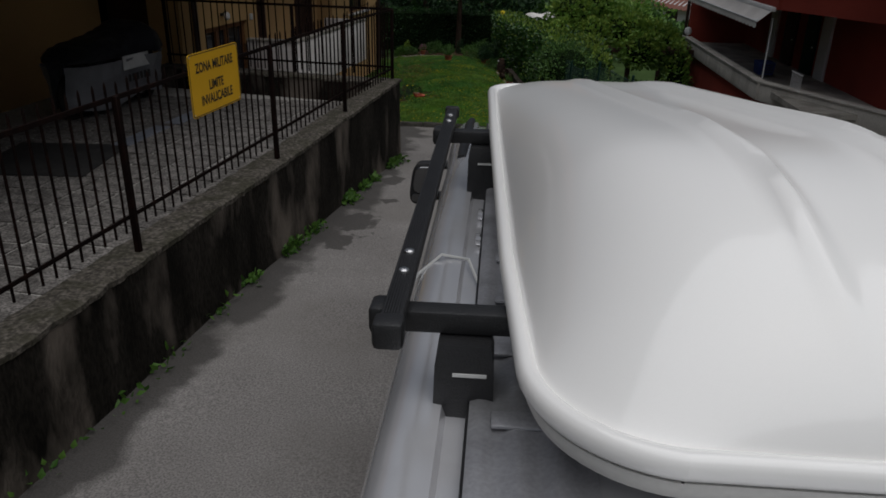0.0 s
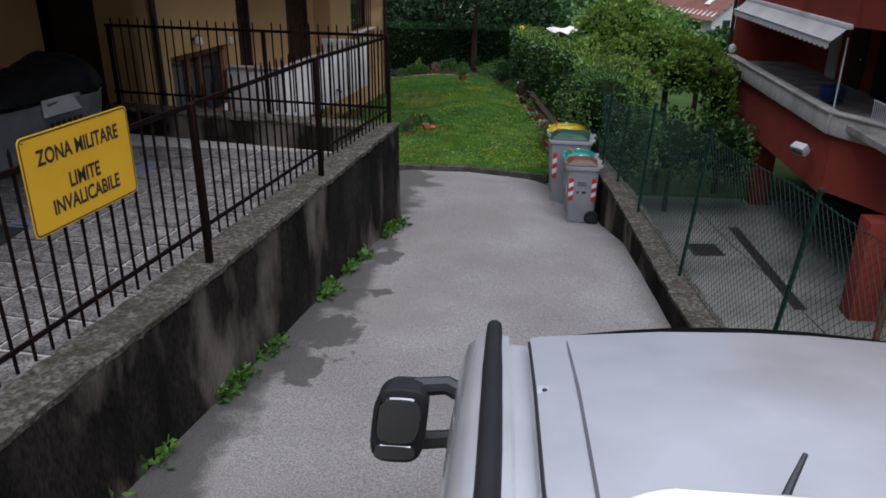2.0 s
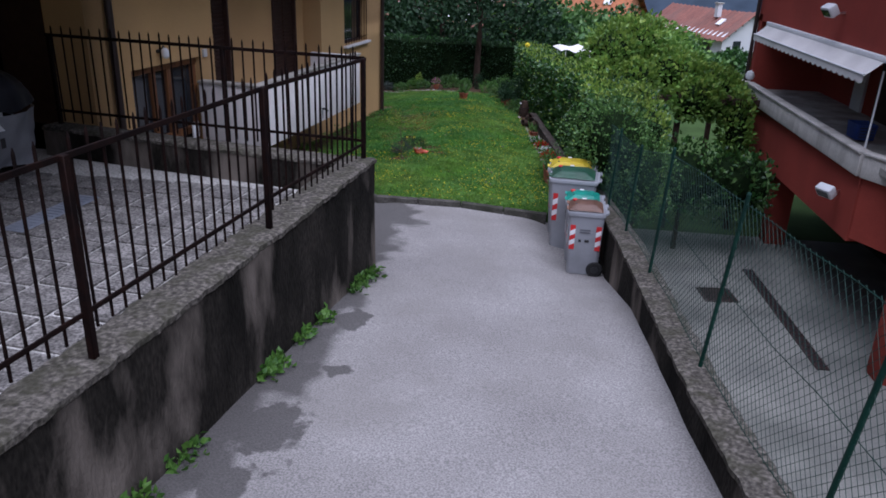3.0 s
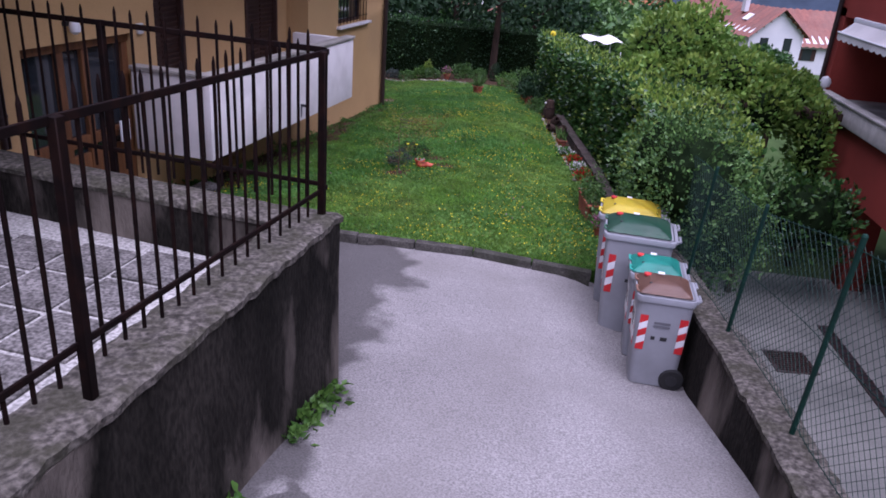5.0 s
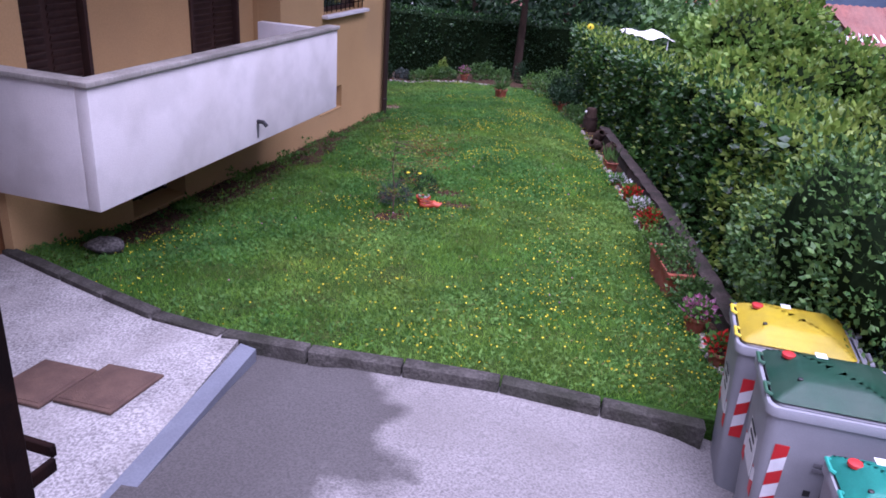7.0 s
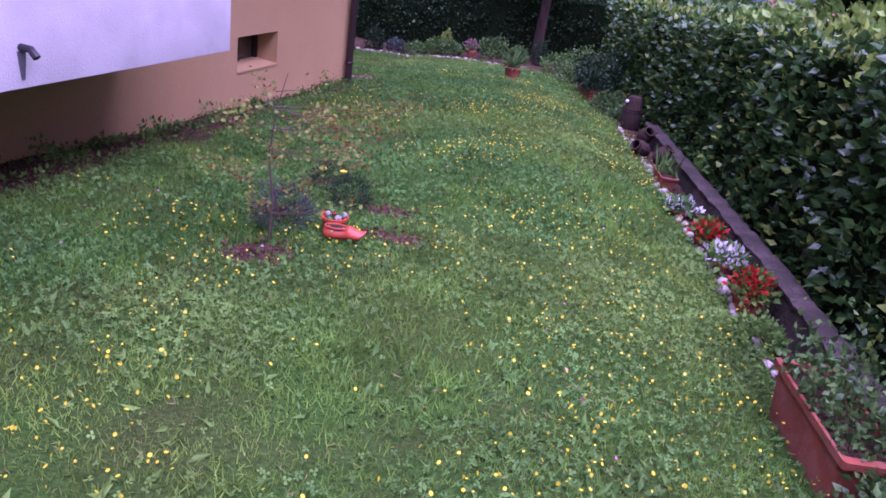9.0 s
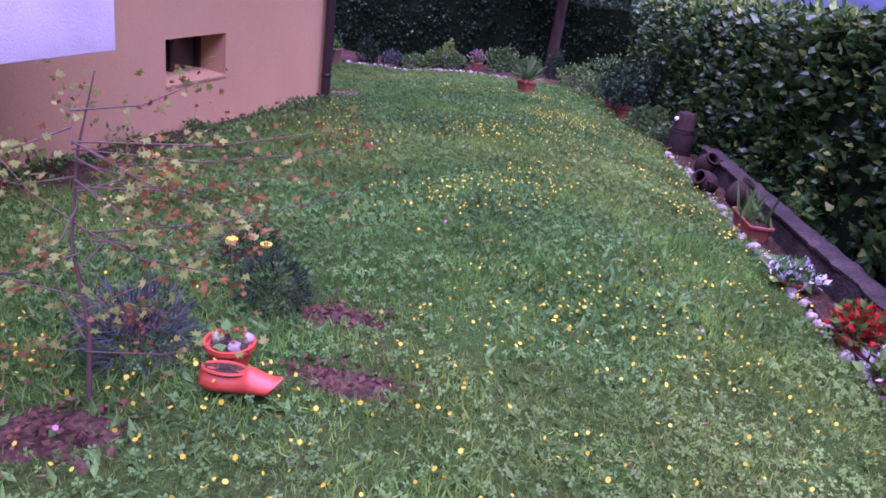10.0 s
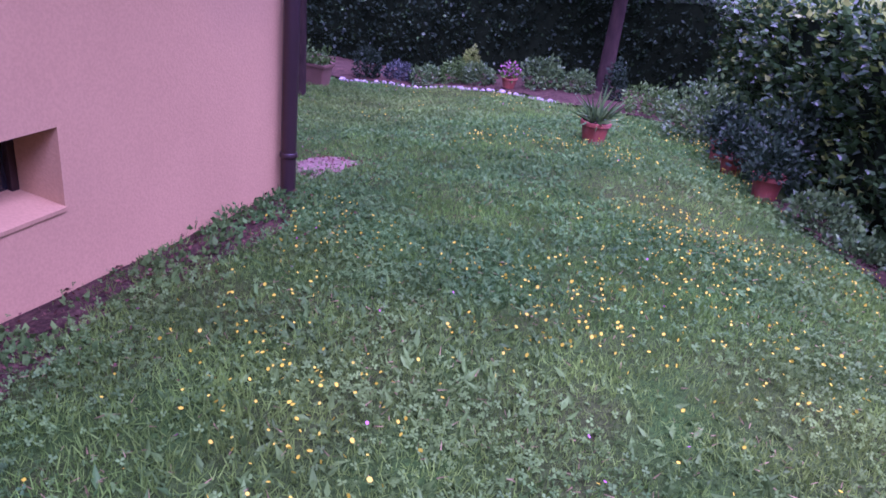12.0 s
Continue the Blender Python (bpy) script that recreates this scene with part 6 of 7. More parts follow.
def tree(x, y, z, h, crown_r, leaves, label, seed, count=2600, size=0.2, trunk_r=0.12, conifer=False, clear=0.3):
    rng = np.random.default_rng(seed)
    lumps = []
    for k in range(12):
        s = clear + (1 - clear) * (k + 0.5) / 12
        r = crown_r * (1.15 - s if conifer else math.sin(math.pi * min(1, 0.25 + 0.72 * (s - clear) / (1 - clear)))) * rng.uniform(0.7, 1.1)
        a = rng.random() * math.tau
        o = crown_r * (0.12 if conifer else 0.45) * rng.random()
        lumps.append((x + o * math.cos(a), y + o * math.sin(a), z + h * s, r, r, max(0.3, h * 0.11)))
    lean = (rng.normal() * 0.08, rng.normal() * 0.08)
    trunk = [[(x, y, z - 0.2, trunk_r * 1.25), (x + lean[0] * 0.3, y + lean[1] * 0.3, z + h * 0.3, trunk_r), (x + lean[0], y + lean[1], z + h * 0.9, trunk_r * 0.25)]]
    for k in range(6):
        l = lumps[1 + 2 * (k % 5)]
        s = (l[2] - z) * 0.8
        trunk.append([(x + lean[0] * 0.4, y + lean[1] * 0.4, z + s, trunk_r * 0.45), ((x + l[0]) / 2, (y + l[1]) / 2, z + s + 0.3, trunk_r * 0.3), (l[0] + l[3] * 0.6 * math.cos(k * 1.7), l[1] + l[3] * 0.6 * math.sin(k * 1.7), l[2], trunk_r * 0.08)])
    return blob_plant("tree", lumps, count, size, leaves, label, "tree", seed, trunk=trunk, core=conifer, flop=0.9)


tree(-0.85, 31.9, -1.15, 4.6, 1.5, HEDGE_DARK, "garden tree with bare trunk behind the potted plants", 41, 2400, 0.16, 0.1, clear=0.5)
tree(-4.75, 29.3, -1.2, 4.2, 1.5, HEDGE_DARK, "slender tree at the house corner by the planter", 42, 2000, 0.16, 0.09, clear=0.55)
for k, (x, y, h, r, mat_, con) in enumerate(((-5.6, 35.5, 6.4, 2.3, HEDGE_DARK, False), (-2.6, 36.0, 6.0, 2.3, HEDGE_DARK, False), (-8.6, 36.0, 7.0, 2.2, HEDGE_DARK, True), (0.4, 37.5, 4.6, 2.0, HEDGE_DARK, False),
                                            (2.2, 41.0, 4.0, 2.2, BUSH, False), (4.2, 44.5, 3.9, 2.4, BUSH, False), (-4.0, 42.0, 6.0, 2.6, HEDGE, False), (6.0, 40.0, 3.2, 2.0, VINE, False), (8.6, 46.0, 2.6, 2.0, BUSH, False))):
    tree(x, y, far_z(x, y) - 0.05, h, r, mat_, ("dark spreading tree behind the hedge" if mat_ is HEDGE_DARK else "pale green tree in the valley gardens") if not con else "tall dark conifer behind the hedge", 50 + k, 2600, 0.24 if y < 40 else 0.3, 0.13, con)

# ---- far houses and hill ----
def far_house(m, w, d, hw, hr, wall, tiles, label, chim=True):
    """Gable along local x: w long, d deep, walls hw high, ridge hr above them."""
    e = thing("far_house", m, label, "house", "houses in the valley")
    part("wall", loft([[(x, -d / 2, 0), (x, -d / 2, hw), (x, 0, hw + hr * 0.92), (x, d / 2, hw), (x, d / 2, 0)] for x in (-w / 2, w / 2)], close=True), wall, e, sharp=20)
    for s in (-1, 1):
        roof = part("roof", sheet(lambda u, v: Vector((-w / 2 - 0.5 + (w + 1.0) * u, s * (d / 2 + 0.5) * v, hw + hr - (hr + 0.35) * v + 0.05 * math.sin(u * w * 9))), steps(0, 1, int(w * 8)), steps(0, 1, 10)), tiles, e, "tiled roof slope", sharp=180)
        for k in range(5):
            part("purlin_end", box((0.4, 0.12, 0.14), (w / 2 + 0.25, s * d * 0.5 * k / 4.5, hw + hr - (hr + 0.35) * k / 5.2 - 0.14)), BROWN_WOOD, roof)
    if chim:
        c = part("chimney", box((0.5, 0.5, 1.3), (w * 0.2, -d * 0.18, hw + hr * 0.8 + 0.4)), WALL_WHITE, e)
        part("cap", box((0.7, 0.7, 0.1), (w * 0.2, -d * 0.18, hw + hr * 0.8 + 1.1)), BAND, c)
    for side in (-1,):
        for k in range(3):
            win = part("window", box((1.0, 0.06, 1.2), (-w * 0.3 + k * w * 0.3, -d / 2 - 0.02, hw - 1.2)), GLASS, e)
            for s in (-1, 1):
                part("shutter", box((0.45, 0.05, 1.2), (-w * 0.3 + k * w * 0.3 + s * 0.75, -d / 2 - 0.04, hw - 1.2)), DARK_WOOD, win)
    for k in range(2):
        win = part("window", box((0.06, 0.9, 1.2), (w / 2 + 0.02, -d * 0.22 + k * d * 0.44, hw - 1.0)), GLASS, e)
        part("sill", box((0.16, 1.1, 0.08), (w / 2 + 0.05, -d * 0.22 + k * d * 0.44, hw - 1.66)), BAND, win)
    part("skylight", box((0.7, 0.9, 0.1), m=Matrix.Translation((w * 0.3, -d * 0.26, hw + hr * 0.5 + 0.06)) @ pose(0, 0, 0, math.degrees(math.atan2(hr + 0.35, d / 2 + 0.5)), 0, 0)), WHITE, e)
    return e


far_house(pose(19.9, 89.9, -8.6, 0, 0, -65), 13, 6.2, 5.0, 2.25, WALL_WHITE, TILE, "white house with a unseen red tiled roof with eaves deepened for shade")
far_house(pose(31, 97.5, -9.6, 0, 0, 12), 12, 9.0, 4.6, 3.0, WALL_WHITE, TILE, "white house with a unseen red tiled roof with eaves deepened for shade")
far_house(pose(6.6, 78, -7.4, 0, 0, -25), 7.5, 8.0, 5.6, 2.8, surf("orange_render", (0.5, 0.2, 0.09), rough=0.9), TILE_ORANGE, "orange house with bright roof tiles")
far_house(pose(-3.4, 62, -5.6, 0, 0, -25), 9, 8.0, 4.6, 2.4, WALL_WHITE, TILE, "white house with a unseen red tiled roof with eaves deepened for shade", False)
far_house(pose(-12.0, 84, -8.2, 0, 0, -8), 10, 8.0, 6.2, 2.2, WALL_WHITE, TILE, "white house with a unseen red tiled roof with eaves deepened for shade")
# wooded slope that closes the valley, distance haze painted in as blue
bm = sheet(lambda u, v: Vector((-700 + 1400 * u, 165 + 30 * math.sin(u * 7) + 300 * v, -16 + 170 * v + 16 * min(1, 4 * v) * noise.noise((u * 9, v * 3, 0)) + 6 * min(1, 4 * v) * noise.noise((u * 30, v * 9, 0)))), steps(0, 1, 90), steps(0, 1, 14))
tagged(part("backdrop", bm, HILL, sharp=180), "dark wooded hill across the valley, coloured haze-blue", "hill", kind="structure")
for k, (x, y, h, r) in enumerate(((3.0, 56, 4.2, 2.6), (7.0, 60, 4.6, 2.8), (10.5, 63, 4.2, 2.6), (13.0, 70, 2.6, 2.2), (18.5, 72, 2.2, 2.2), (0.5, 50, 4.4, 2.4), (5.2, 52, 3.6, 2.4))):
    tree(x, y, far_z(x, y) - 0.05, h, r, (BUSH, HEDGE, VINE)[k % 3], "bushy green tree in the valley gardens", 150 + k, 2200, 0.34, 0.14)
lamp = thing("garden_lamp", pose(2.17, 42.69, far_z(2.17, 42.69)), "white globe garden lamp on a dark post", "lamp")
part("post", rod((0, 0, 0), (0, 0, 3.15), 0.035, seg=10), DARK_METAL, lamp)
part("globe", lathe([(0.05, 3.12), (0.15, 3.19), (0.21, 3.33), (0.15, 3.48), (0.03, 3.54)], 18), WHITE, lamp)
canopy = thing("garden_canopy", pose(2.6, 33.2, far_z(2.6, 33.2), 0, 0, 12), "white cloth canopy over a garden table", "canopy")
for sx in (-0.45, 0.45):
    for sy in (-0.6, 0.6):
        part("pole", rod((sx, sy, 0), (sx, sy, 2.64), 0.02, seg=8), WHITE, canopy)
part("cloth", sheet(lambda u, v: Vector((1.25 * u - 0.625, 1.4 * v - 0.7, 2.6 + 0.16 * (1 - max(abs(2 * u - 1), abs(2 * v - 1))) + 0.05 * math.sin(11 * u))), steps(0, 1, 24), steps(0, 1, 12)), AWNING, canopy)

# ---- lawn cover ----
PATCHES = [(-1.35, 17.95, 0.24, 0.14), (-0.7, 18.47, 0.24, 0.1), (-0.85, 18.92, 0.2, 0.1), (-1.5, 18.6, 0.14, 0.12), (-1.4, 19.3, 0.14, 0.11), (-3.0, 25.5, 0.3, 0.4), (-2.9, 23.8, 0.32, 0.9), (-3.2, 21.6, 0.42, 1.8), (-3.5, 19.3, 0.45, 1.4), (-3.85, 17.4, 0.48, 1.1)]


def bare(x, y):
    """How bare the soil is at a place."""
    worst = 0.0
    for px, py, a, b in PATCHES:
        if abs(x - px) > 1.5 * a or abs(y - py) > 1.5 * b:
            continue
        q = ((x - px) / a) ** 2 + ((y - py) / b) ** 2
        worst = max(worst, 0.95 - q + 0.7 * noise.noise((x * 7, y * 7, 2)))
    return worst


for k, (px, py, a, b) in enumerate(PATCHES):
    bm = bmesh.new()
    mid = bm.verts.new((px, py, lawn_z(px, py) + 0.012))
    ring, ring2 = [], []
    for j in range(36):
        t = j * math.tau / 36
        r = 1.0 + 0.35 * noise.noise((2 * math.cos(t) + k * 5, 2 * math.sin(t), 1)) + 0.6 * noise.noise((5 * math.cos(t) + k * 5, 5 * math.sin(t), 4))
        for s, lst, up in ((0.6, ring, 0.01), (1.15, ring2, -0.014)):
            x, y = px + a * r * s * math.cos(t), py + b * r * s * math.sin(t)
            lst.append(bm.verts.new((x, y, lawn_z(x, y) + up + 0.012 * noise.noise((x * 9, y * 9, 0)))))
    for j in range(36):
        i = (j + 1) % 36
        bm.faces.new((mid, ring[j], ring[i]))
        bm.faces.new((ring[j], ring2[j], ring2[i], ring[i]))
    tagged(part("soil_patch", bm, DUST if py > 25 else SOIL, sharp=0), "patch of bare reddish-brown soil in the lawn", "soil", "bare soil patches", "structure")


def strew(n, rng, dens=None, xr=(-4.4, 1.7), yr=(14.72, 31.4)):
    out = []
    while len(out) < n:
        y = yr[0] + (yr[1] - yr[0]) * rng.random()
        lo, hi = (house_x(y) + 0.02, edge_x(y) + 0.05) if y < 24.6 else (-8.0, edge_x(y) + 0.05)
        x = lo + (hi - lo) * rng.random()
        if y < kerb_y(x) + 0.03 or y > bed_y(x) or (dens and rng.random() > dens(x, y)):
            continue
        if rng.random() < min(0.92, bare(x, y) * 1.8):
            continue
        out.append((x, y, lawn_z(x, y)))
    return np.array(out)


lawn_rng = np.random.default_rng(77)
spots = strew(330000, lawn_rng, lambda x, y: lerp(y, [14.7, 20, 25, 31], [1.0, 1.0, 0.7, 0.4]) * (0.5 if x < -5 else 1))
lengths = np.array([0.04 + 0.02 * noise.noise((x * 1.2, y * 1.2, 5)) + 0.022 * noise.noise((x * 4.0, y * 4.0, 8)) for x, y, _ in spots]) * lawn_rng.uniform(0.5, 1.3, len(spots))
cover = thing("grass_cover", Matrix(), "short uneven lawn grass mixed with clover", "grass", kind="stuff")
scatter("grass", spots, np.tile((0, 0, 1.0), (len(spots), 1)), lengths, GRASS, BLADE, BLADE_F, cover, flop=0.5, width=0.1, rng=lawn_rng)
TREFOIL = np.array([(0, 0, 0), (-0.3, 0.45, 0.04), (0, 0.75, 0), (0.3, 0.45, 0.04), (-0.72, 0.05, 0.04), (-0.62, -0.4, 0), (-0.15, -0.4, 0.04), (0.72, 0.05, 0.04), (0.62, -0.4, 0), (0.15, -0.4, 0.04)])
spots = strew(85000, lawn_rng, lambda x, y: min(1, max(0.06, 0.5 + 1.5 * noise.noise((x * 0.9, y * 0.9, 9)))))
flat = lawn_rng.normal(size=(len(spots), 3)) * (1, 1, 0.0) + (0, 0, 0.25)
spots[:, 2] += lawn_rng.uniform(0.015, 0.055, len(spots))
scatter("clover", spots, flat, lawn_rng.uniform(0.011, 0.024, len(spots)), CLOVER, TREFOIL, [(0, 3, 2, 1), (0, 4, 5, 6), (0, 9, 8, 7)], cover, flop=0.25, rng=lawn_rng)
spots = strew(26000, lawn_rng, lambda x, y: min(1, max(0.05, 0.4 + 1.6 * noise.noise((x * 0.9, y * 0.9, 19)))))
scatter("broad_weeds", spots, lawn_rng.normal(size=(len(spots), 3)) * (1, 1, 0.0) + (0, 0, 0.6), lawn_rng.uniform(0.03, 0.08, len(spots)), CLOVER, parent=cover, flop=0.35, width=0.55, rng=lawn_rng)
HEXF = np.array([(0.5, 0.25, 0), (0.5, 0.75, 0), (0, 1, 0), (-0.5, 0.75, 0), (-0.5, 0.25, 0), (0, 0, 0)])
spots = strew(4300, lawn_rng, lambda x, y: min(1, max(0.03, 0.18 + 0.22 * x + (0.25 if 21 < y < 27 else 0) + 1.7 * noise.noise((x * 1.1, y * 0.8, 29)) + (0.5 if y < 18.5 else 0))))
spots[:, 2] += lawn_rng.uniform(0.045, 0.085, len(spots))
scatter("yellow_flowers", spots, lawn_rng.normal(size=(len(spots), 3)) * (1, 1, 0.0) + (0, 0, 0.3), lawn_rng.uniform(0.008, 0.017, len(spots)), PETAL_Y, HEXF, [(0, 1, 2, 3, 4, 5)], cover, flop=0.3, rng=lawn_rng)
spots = strew(9000, lawn_rng, lambda x, y: min(1, max(0.08, 0.3 + 0.9 * noise.noise((x * 1.7, y * 1.7, 41)))))
spots[:, 2] += lawn_rng.uniform(0.012, 0.045, len(spots))
scatter("dry_blades", spots, lawn_rng.normal(size=(len(spots), 3)) * (1, 1, 0.25), lawn_rng.uniform(0.018, 0.042, len(spots)), STRAW, BLADE, BLADE_F, cover, flop=0.5, width=0.12, rng=lawn_rng)
spots = strew(130, lawn_rng)
spots[:, 2] += 0.06
scatter("pink_flowers", spots, lawn_rng.normal(size=(len(spots), 3)) * (1, 1, 0.0) + (0, 0, 0.4), lawn_rng.uniform(0.01, 0.017, len(spots)), PETAL_P, HEXF, [(0, 1, 2, 3, 4, 5)], cover, flop=0.3, rng=lawn_rng)

pts = []
for px, py, a, b in PATCHES:
    for _ in range(int(90 + 900 * a * b)):
        x, y = px + lawn_rng.normal() * a * 0.6, py + lawn_rng.normal() * b * 0.6
        pts.append((x, y, lawn_z(x, y) + 0.018 + 0.02 * lawn_rng.random()))
scatter("litter", pts, lawn_rng.normal(size=(len(pts), 3)) * (1, 1, 0.35), lawn_rng.uniform(0.012, 0.035, len(pts)), LITTER, parent=cover, flop=0.4, rng=lawn_rng)

# weeds at the foot of walls
weed_rng = np.random.default_rng(5)
pts = []
for y0, y1, n in ((6.5, 6.8, 40), (7.35, 7.75, 130), (7.95, 8.3, 60), (9.1, 9.45, 150), (9.7, 9.95, 60), (10.1, 10.35, 60), (10.9, 11.6, 220), (3.2, 6.3, 90)):
    for _ in range(n):
        y = weed_rng.uniform(y0, y1)
        x = wall_x(y) + abs(weed_rng.normal()) * 0.06
        pts.append((x, y, drive_z(x, y) + weed_rng.uniform(0, 0.09)))
weeds = thing("wall_weeds", Matrix(), "bright green weeds along the foot of the wall", "weeds", kind="stuff")
scatter("weed_leaves", pts, np.tile((0.6, 0, 0.6), (len(pts), 1)), weed_rng.uniform(0.035, 0.085, len(pts)), WEED, parent=weeds, flop=0.7, rng=weed_rng)
pts = []
for _ in range(5200):
    y = weed_rng.uniform(16.2, 24.5)
    x = house_x(y) + 0.05 + abs(weed_rng.normal()) * 0.22
    if noise.noise((x * 2.6, y * 2.6, 3)) < 0.04:
        continue
    tall = max(0.03, 0.07 + 0.17 * noise.noise((x * 3.1, y * 3.1, 8)))
    pts.append((x, y, lawn_z(x, y) + weed_rng.uniform(0, tall)))
hweeds = thing("wall_weeds", Matrix(), "dusty green weeds along the house wall", "weeds", kind="stuff")
scatter("weed_leaves", pts, np.tile((0.3, 0, 0.8), (len(pts), 1)), weed_rng.uniform(0.02, 0.06, len(pts)), CLOVER, parent=hweeds, flop=0.8, rng=weed_rng)


# ---- flower border ----
def stone_mesh(seed):
    bm = bmesh.new()
    bmesh.ops.create_icosphere(bm, subdivisions=2, radius=1.0)
    for v in bm.verts:
        v.co *= 1 + 0.28 * noise.noise(v.co * 1.3 + Vector((seed * 9, 0, 0))) + 0.08 * noise.noise(v.co * 4 + Vector((0, seed, 0)))
    return bm


def edging(name, line, step, label):
    e = thing(name, Matrix(), label, "edging", kind="structure")
    kinds = []
    pts = dense_line(line, step)
    for i, (x, y) in enumerate(pts):
        s = RND.uniform(0.018, 0.046)
        m = Matrix.Translation((x + RND.uniform(-0.03, 0.03), y, lawn_z(x, y) + s * 0.45)) @ pose(0, 0, 0, RND.uniform(-20, 20), RND.uniform(-20, 20), RND.uniform(0, 360)) @ Matrix.Diagonal((s * RND.uniform(0.9, 1.5), s, s * 0.8, 1))
        if len(kinds) < 6:
            kinds.append(part("stone", stone_mesh(i), STONE_WHITE, e, m=m, sharp=0))
            smooth(kinds[-1].data, 60)
        else:
            share("stone", RND.choice(kinds), m, e)
    return e


def dense_line(line, step):
    out = []
    for a, b in zip(line, line[1:]):
        out += dense(a, b, step)[:-1]
    return out


edging("stone_edging", [(edge_x(y), y) for y in (14.85, 16, 17, 18.7, 19.7, 21.3, 23.5, 24.2)], 0.085, "row of pale stones edging the flower border")
edging("stone_edging", [(x, bed_y(x)) for x in (-4.75, -4.06, -3.16, -2.33, -1.39)], 0.075, "row of pale stones edging the far flower bed")
bm = sheet(lambda u, v: Vector((edge_x(14.8 + 11.4 * u) + 0.01 + 0.44 * v, 14.8 + 11.4 * u, lawn_z(edge_x(14.8 + 11.4 * u) + 0.44 * v, 14.8 + 11.4 * u) + 0.03 + 0.03 * noise.noise((u * 60, v * 4, 0)))), steps(0, 1, 90), steps(0, 1, 6))
tagged(part("border_soil", bm, SOIL, sharp=0), "dark soil strip between the stones and the low wall", "soil", kind="structure")
bm = sheet(lambda u, v: Vector((-8.5 + 9.2 * u, bed_y(-8.5 + 9.2 * u) + 0.05 + 2.6 * v, lawn_z(-8.5 + 9.2 * u, bed_y(-8.5 + 9.2 * u) + 2.6 * v) + 0.03 + 0.04 * noise.noise((u * 30, v * 6, 0)))), steps(0, 1, 60), steps(0, 1, 8))
tagged(part("bed_soil", bm, SOIL, sharp=0), "dark soil of the far flower bed", "soil", kind="structure")


def pot(m, r, h, label, leaves=None, petals=None, n=120, size=0.06, spread=1.3, tall=0.2, seed=1, material=None, shape=LEAF, faces=LEAF_F, flop=0.8, width=1.0):
    """A flared pot with soil and a plant."""
    e = thing("flower_pot", m, label, "flower pot", "pots along the border")
    material = material or TERRACOTTA
    part("pot", lathe([(r * 0.68, 0), (r * 0.9, h * 0.82), (r * 0.92, h * 0.82), (r * 1.02, h * 0.84), (r * 1.02, h), (r * 0.9, h), (r * 0.86, h * 0.88)], 22), material, e, sharp=40)
    part("soil", lathe([(r * 0.2, h * 0.86), (r * 0.87, h * 0.87), (r * 0.5, h * 0.9)], 18), SOIL, e)
    rng = np.random.default_rng(seed)
    for mat_, cnt, s, lift in ((leaves, n, size, 0.0), (petals, int(n * 1.2), size * 0.75, 0.35)):
        if mat_ is None:
            continue
        d = rng.normal(size=(cnt, 3))
        d[:, 2] = np.abs(d[:, 2]) + lift
        d /= np.linalg.norm(d, axis=1)[:, None]
        p = d * np.array((r * spread, r * spread, tall)) * rng.uniform(0.35, 1.0, cnt)[:, None] + np.array((0, 0, h * 0.92))
        tagged(scatter("leaves" if mat_ is leaves else "petals", p, d + np.array((0, 0, 0.4)), rng.uniform(0.7, 1.3, cnt) * s, mat_, shape, faces, e, flop=flop, width=width, rng=rng), kind="stuff")
    return e


def on_lawn(x, y, dz=0.0):
    return pose(x, y, lawn_z(x, y) + dz, 0, 0, RND.uniform(0, 360))


pot(on_lawn(1.34, 20.0, -0.02), 0.1, 0.13, "terracotta pot of bright red begonias", CLOVER, PETAL_R, 240, 0.05, 1.4, 0.16, 3)
pot(on_lawn(1.46, 18.98, 0.0), 0.11, 0.14, "terracotta pot of bright red begonias", CLOVER, PETAL_R, 300, 0.05, 1.35, 0.18, 4)
pot(on_lawn(1.4, 19.6, 0.0), 0.1, 0.09, "low pot of white petunias", CLOVER, PETAL_W, 150, 0.06, 1.7, 0.12, 5)
pot(on_lawn(1.22, 20.75, 0.0), 0.1, 0.07, "low pot of white and pink petunias", CLOVER, PETAL_W, 130, 0.06, 1.7, 0.1, 6)
pot(on_lawn(1.55, 16.3, 0.0), 0.11, 0.16, "terracotta pot of pink flowers by the bins", CLOVER, PETAL_P, 150, 0.055, 1.5, 0.16, 7)
pot(on_lawn(1.6, 15.6, 0.0), 0.1, 0.14, "terracotta pot of red flowers by the bins", CLOVER, PETAL_R, 120, 0.05, 1.4, 0.14, 8)
pot(on_lawn(1.62, 15.1, 0.0), 0.09, 0.12, "small terracotta pot with pale flowers", CLOVER, PETAL_W, 100, 0.05, 1.3, 0.12, 9)
pot(on_lawn(0.45, 26.15), 0.13, 0.22, "terracotta pot with dark green foliage", HEDGE_DARK, None, 700, 0.05, 1.9, 0.34, 10)
pot(on_lawn(0.33, 27.05), 0.12, 0.18, "terracotta pot with dark green foliage", HEDGE_DARK, None, 600, 0.05, 1.8, 0.3, 11)
pot(on_lawn(0.3, 27.6), 0.12, 0.24, "tall terracotta pot with dark green foliage", HEDGE_DARK, None, 600, 0.055, 1.8, 0.4, 12)
pot(on_lawn(-0.93, 27.45), 0.15, 0.22, "terracotta pot with a spiky yucca on the lawn", BUSH, None, 90, 0.25, 0.6, 0.12, 13, None, BLADE, BLADE_F, 0.55, 0.12)
pot(on_lawn(-2.2, 31.1, 0.05), 0.12, 0.15, "red pot of pink flowers in the far bed", CLOVER, PETAL_P, 110, 0.06, 1.4, 0.25, 14)


